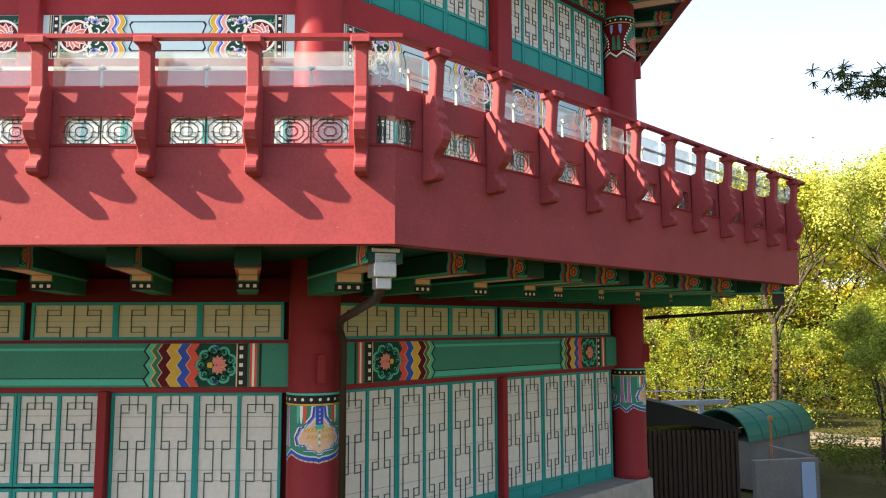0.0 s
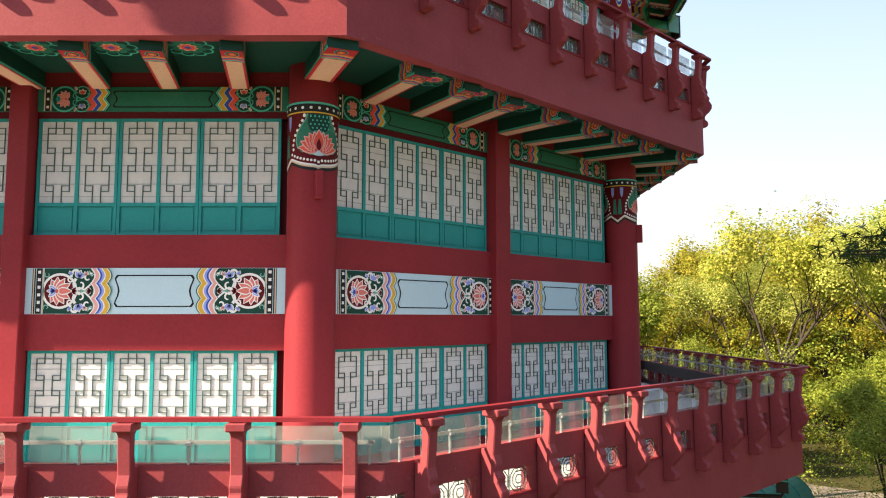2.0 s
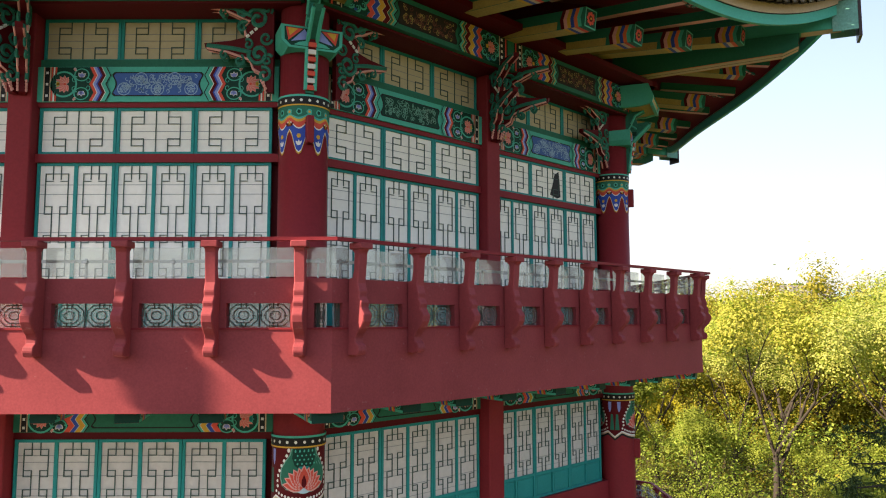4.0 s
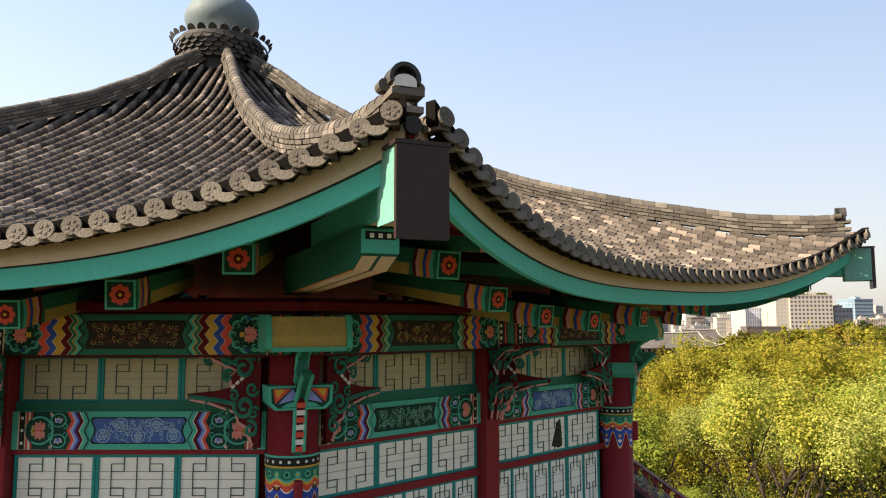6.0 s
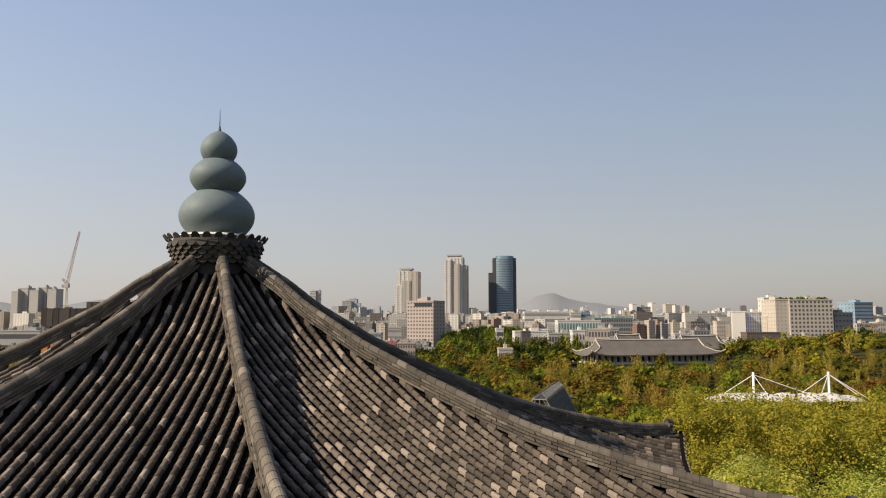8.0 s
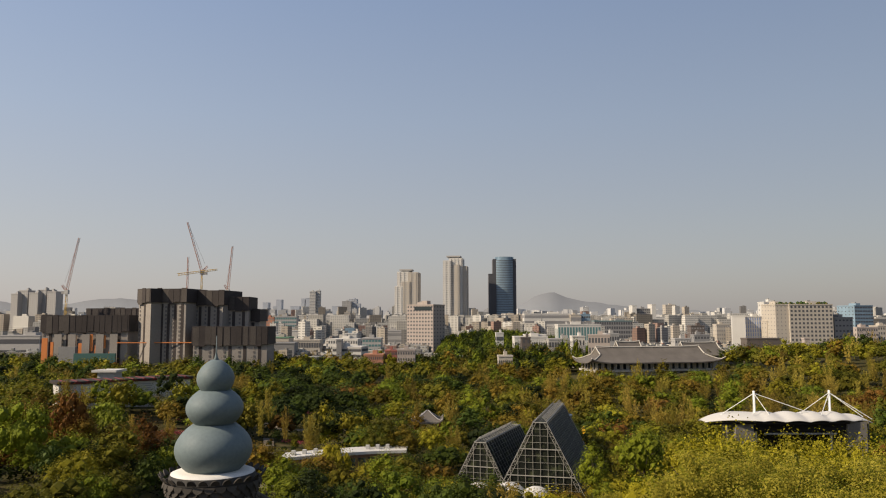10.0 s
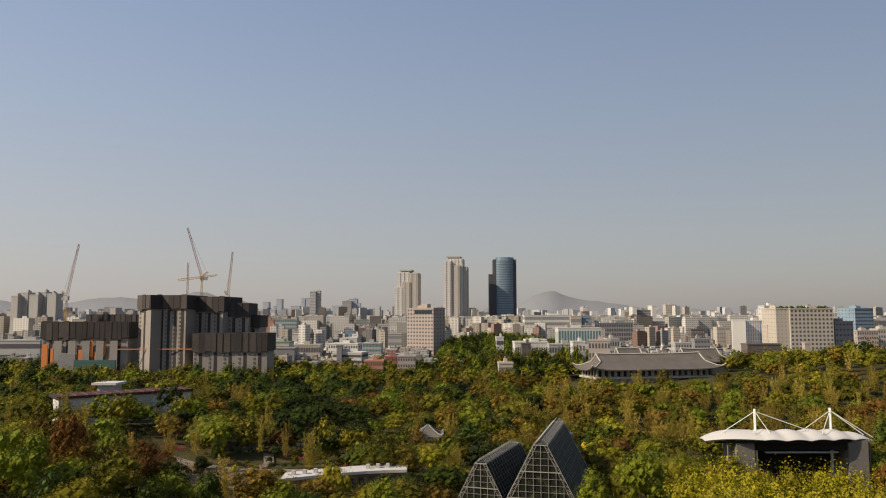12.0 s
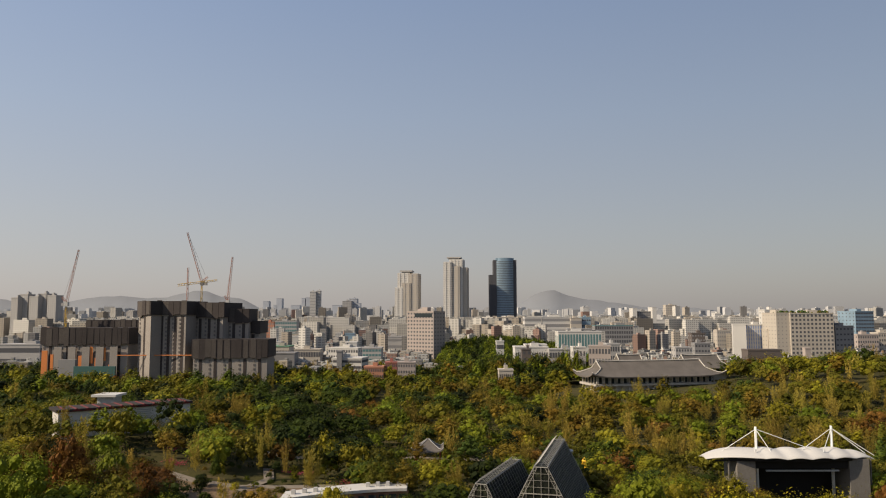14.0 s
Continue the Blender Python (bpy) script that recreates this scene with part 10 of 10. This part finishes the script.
def crane(label, x, y, base, joint, tip_x, tip_z, back):
    t = thing("tower_crane", label, "crane", None, group="tower cranes")
    o = Mesh()
    lattice_boom(o, (x, y, base), (x, y, joint), 1.0, CRANE_YELLOW, 10)
    put("mast", o.data("mast"), t)
    o = Mesh()
    lattice_boom(o, (x, y, joint), (tip_x, y, tip_z), 0.9, CRANE_RED, 16)
    put("jib", o.data("jib"), t)
    o = Mesh()
    lattice_boom(o, (x, y, joint), (x + back, y, joint + 5), 0.9, CRANE_RED, 4)
    o.box(x + back * 0.6 - 1.5, x + back * 0.6 + 1.5, y - 1.2, y + 1.2, joint - 2.5, joint, F_GREY)
    put("counter_jib", o.data("counter_jib"), t)
    put("cab", Mesh().box(x - 1.5, x + 1.5, y - 1.5, y + 1.5, joint - 2.5, joint + 1.0, F_WHITE).data("cab"), t)
    put("stay", Mesh().tube([(x + back * 0.5, y, joint + 7), (tip_x, y, tip_z)], 0.09, 3, F_DARK).data("stay"), t)
    return t


crane("red and white luffing tower crane", -303, 595, -15, 60, -294.7, 104.1, -4)
crane("red luffing tower crane above the site", -208, 645, -15, 79, -222.3, 123.8, 5)
crane("slim luffing tower crane above the site", -183, 640, -15, 62, -179.8, 101.4, -3)
flat = thing("tower_crane", "yellow flat-top tower crane with level jib", "crane", None, group="tower cranes")
o = Mesh()
lattice_boom(o, (-219, 640, -15), (-219, 640, 92), 0.9, CRANE_RED, 14)
put("mast", o.data("mast"), flat)
o = Mesh()
lattice_boom(o, (-228, 640, 76.3), (-193, 640, 80.7), 0.9, CRANE_YELLOW, 14)
put("jib", o.data("jib"), flat)

# the wide town behind: too many to count
def town_material(name, tint, floor, bay):
    m = material(name, tint, 0.85, vary=0.06, grain=0.2, bump=0, per_island=0.38)
    nt = m.node_tree
    N, L = nt.nodes, nt.links
    b = N["Principled BSDF"]
    src = b.inputs["Base Color"].links[0].from_socket
    geo = N.new("ShaderNodeTexCoord")
    sep = N.new("ShaderNodeSeparateXYZ")
    L.new(geo.outputs["Object"], sep.inputs[0])

    def stripe(socket, size, share):
        a, c, d = N.new("ShaderNodeMath"), N.new("ShaderNodeMath"), N.new("ShaderNodeMath")
        a.operation, c.operation, d.operation = "DIVIDE", "FRACT", "LESS_THAN"
        a.inputs[1].default_value, d.inputs[1].default_value = size, share
        L.new(socket, a.inputs[0])
        L.new(a.outputs[0], c.inputs[0])
        L.new(c.outputs[0], d.inputs[0])
        return d.outputs[0]

    add = N.new("ShaderNodeMath")
    L.new(sep.outputs["X"], add.inputs[0])
    L.new(sep.outputs["Y"], add.inputs[1])
    mul = N.new("ShaderNodeMath")
    mul.operation = "MULTIPLY"
    L.new(stripe(sep.outputs["Z"], floor, 0.45), mul.inputs[0])
    L.new(stripe(add.outputs[0], bay, 0.6), mul.inputs[1])
    half = N.new("ShaderNodeMath")
    half.operation = "MULTIPLY"
    half.inputs[1].default_value = 0.6
    L.new(mul.outputs[0], half.inputs[0])
    mix = N.new("ShaderNodeMix")
    mix.data_type = "RGBA"
    L.new(half.outputs[0], mix.inputs["Factor"])
    L.new(src, mix.inputs["A"])
    mix.inputs["B"].default_value = (0.06, 0.065, 0.07, 1)
    L.new(mix.outputs["Result"], b.inputs["Base Color"])
    return m


TOWN_WHITE, TOWN_BEIGE, TOWN_BRICK = town_material("white_town_houses", (0.41, 0.39, 0.35), 3.1, 3.6), town_material("beige_town_houses", (0.31, 0.27, 0.22), 3.1, 4.2), town_material("brick_town_houses", (0.26, 0.165, 0.13), 3.0, 3.3)
# far houses: distance haze put into this pale base colour
FAR_TOWN = material("haze_coloured_far_town", (0.40, 0.395, 0.385), 0.9, vary=0.1, grain=0.01, bump=0, per_island=0.3)
TOWN_GREY = town_material("grey_town_houses", (0.22, 0.21, 0.20), 3.1, 3.9)
TOWN_ROOF = material("flat_town_roofs", (0.30, 0.30, 0.28), 0.9, vary=0.15, grain=0.1, bump=0, per_island=0.4)
rng = np.random.default_rng(21)
town = {p.name: (p, []) for p in (TOWN_WHITE, TOWN_BEIGE, TOWN_GREY, TOWN_BRICK, FAR_TOWN)}


def blocks_data(name, rows, paint):
    """Many houses in one mesh: rows of x, y, half width, half depth, foot, top, turn."""
    r = np.array(rows)
    n = len(r)
    cx = np.array([-1, 1, 1, -1, -1, 1, 1, -1.0])
    cy = np.array([-1, -1, 1, 1, -1, -1, 1, 1.0])
    up = np.array([0, 0, 0, 0, 1, 1, 1, 1.0])
    a, b = r[:, 2:3] * cx, r[:, 3:4] * cy
    c, d = np.cos(r[:, 6:7]), np.sin(r[:, 6:7])
    co = np.stack([r[:, 0:1] + a * c - b * d, r[:, 1:2] + a * d + b * c, r[:, 4:5] + (r[:, 5:6] - r[:, 4:5]) * up], -1)
    quads = np.array([(0, 1, 5, 4), (1, 2, 6, 5), (2, 3, 7, 6), (3, 0, 4, 7), (4, 5, 6, 7)])
    idx = (np.arange(n)[:, None, None] * 8 + quads[None]).ravel()
    me = bpy.data.meshes.new(name)
    me.vertices.add(8 * n)
    me.vertices.foreach_set("co", co.astype(np.float32).ravel())
    me.loops.add(20 * n)
    me.loops.foreach_set("vertex_index", idx.astype(np.int32))
    me.polygons.add(5 * n)
    me.polygons.foreach_set("loop_start", np.arange(0, 20 * n, 4, dtype=np.int32))
    me.materials.append(paint)
    me.materials.append(TOWN_ROOF)
    me.polygons.foreach_set("material_index", np.tile(np.array([0, 0, 0, 0, 1], np.int32), n))
    me.polygons.foreach_set("use_smooth", np.zeros(5 * n, bool))
    me.update(calc_edges=True)
    me.validate()
    return me


def house(paint, x, y, w, d, h, turn):
    town[paint.name][1].append((x, y, w, d, CITY_G, CITY_G + h, turn))
    if rng.random() < 0.6:
        town[paint.name][1].append((x + w * rng.uniform(-0.4, 0.4), y + d * rng.uniform(-0.2, 0.3), w * 0.3, d * 0.35, CITY_G + h, CITY_G + h + rng.uniform(1.5, 3.2), turn))


MIX = (TOWN_WHITE, TOWN_WHITE, TOWN_WHITE, TOWN_BEIGE, TOWN_BEIGE, TOWN_GREY, TOWN_BRICK)
y = 668.0
while y < 4450:
    step = 12.5 + (y - 668) * 0.0042
    x = -0.64 * (y + 22)
    while x < 0.64 * (y + 22):
        px, py = x + rng.uniform(-0.3, 0.3) * step, y + rng.uniform(-0.35, 0.35) * step
        x += step * rng.uniform(0.75, 1.35)
        side = px / (py + 22)
        if abs(px - 82) < 92 and 690 < py < 1080 or rng.random() < 0.12:
            continue
        if side < -0.22 and py < 700:
            continue
        patch = noise.noise((px * 0.0045, py * 0.0045, 2.0))
        h = rng.uniform(13, 24)
        w, d, turn = rng.uniform(0.30, 0.46) * min(step, 18), rng.uniform(0.28, 0.42) * min(step, 18), noise.noise((px * 0.004, py * 0.004, 8.0)) * 0.8
        paint = MIX[rng.integers(0, 7)]
        if py > 1150 and patch > 0.16 and rng.random() < 0.4:
            h, w, d = rng.uniform(38, 62) + (py - 1150) * 0.004, rng.uniform(7, 18), 6.0
            paint = TOWN_WHITE if rng.random() < 0.75 else TOWN_BEIGE
        elif py > 900 and rng.random() < 0.10:
            h += rng.uniform(10, 28)
        if py > 2000 and rng.random() < (0.05 if side < 0.02 else 0.022):
            h, w, d = rng.uniform(60, 92) + (py - 2000) * 0.010, rng.uniform(7, 14), rng.uniform(7, 12)
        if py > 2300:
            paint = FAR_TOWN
        house(paint, px, py, w, d, h, turn)
    y += step * 0.92
for paint, words in ((TOWN_WHITE, "white houses and blocks of the town"), (TOWN_BEIGE, "beige houses and blocks of the town"), (TOWN_GREY, "grey houses and blocks of the town"), (TOWN_BRICK, "brick houses of the town"), (FAR_TOWN, "far town skyline, haze put into its pale colour")):
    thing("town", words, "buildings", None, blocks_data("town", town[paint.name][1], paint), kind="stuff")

# hills at the horizon; distance haze put into their pale base colour
HILL = material("haze_coloured_hills", (0.21, 0.223, 0.24), 1.0, vary=0.05, grain=0.004, bump=0)
o, vs, fs, n = Mesh(), [], [], 160
for i in range(n + 1):
    x = -3300 + 6600 * i / n
    h = 70 + 14 * noise.noise((x * 0.004, 7.0, 0)) + 7 * noise.noise((x * 0.015, 9.0, 0))
    h += 122 * math.exp(-((x - 640) / 170.0) ** 2) + 72 * math.exp(-((x - 930) / 230.0) ** 2) + 34 * math.exp(-((x - 1400) / 260.0) ** 2) + 26 * math.exp(-((x - 2500) / 300.0) ** 2)
    h += 105 * math.exp(-((x + 1950) / 520.0) ** 2) + 90 * math.exp(-((x + 1480) / 150.0) ** 2) + 66 * math.exp(-((x + 1230) / 130.0) ** 2) + 95 * math.exp(-((x + 2900) / 380.0) ** 2)
    vs += [(x, 4550, -40), (x, 4600, h), (x, 4700, -40)]
for i in range(n):
    fs += [(3 * i, 3 * i + 3, 3 * i + 4, 3 * i + 1), (3 * i + 1, 3 * i + 4, 3 * i + 5, 3 * i + 2)]
thing("hills", "horizon hills, haze put into their blue-grey colour", "hills", None, o.add(vs, fs, HILL).data("hills", True), kind="structure")
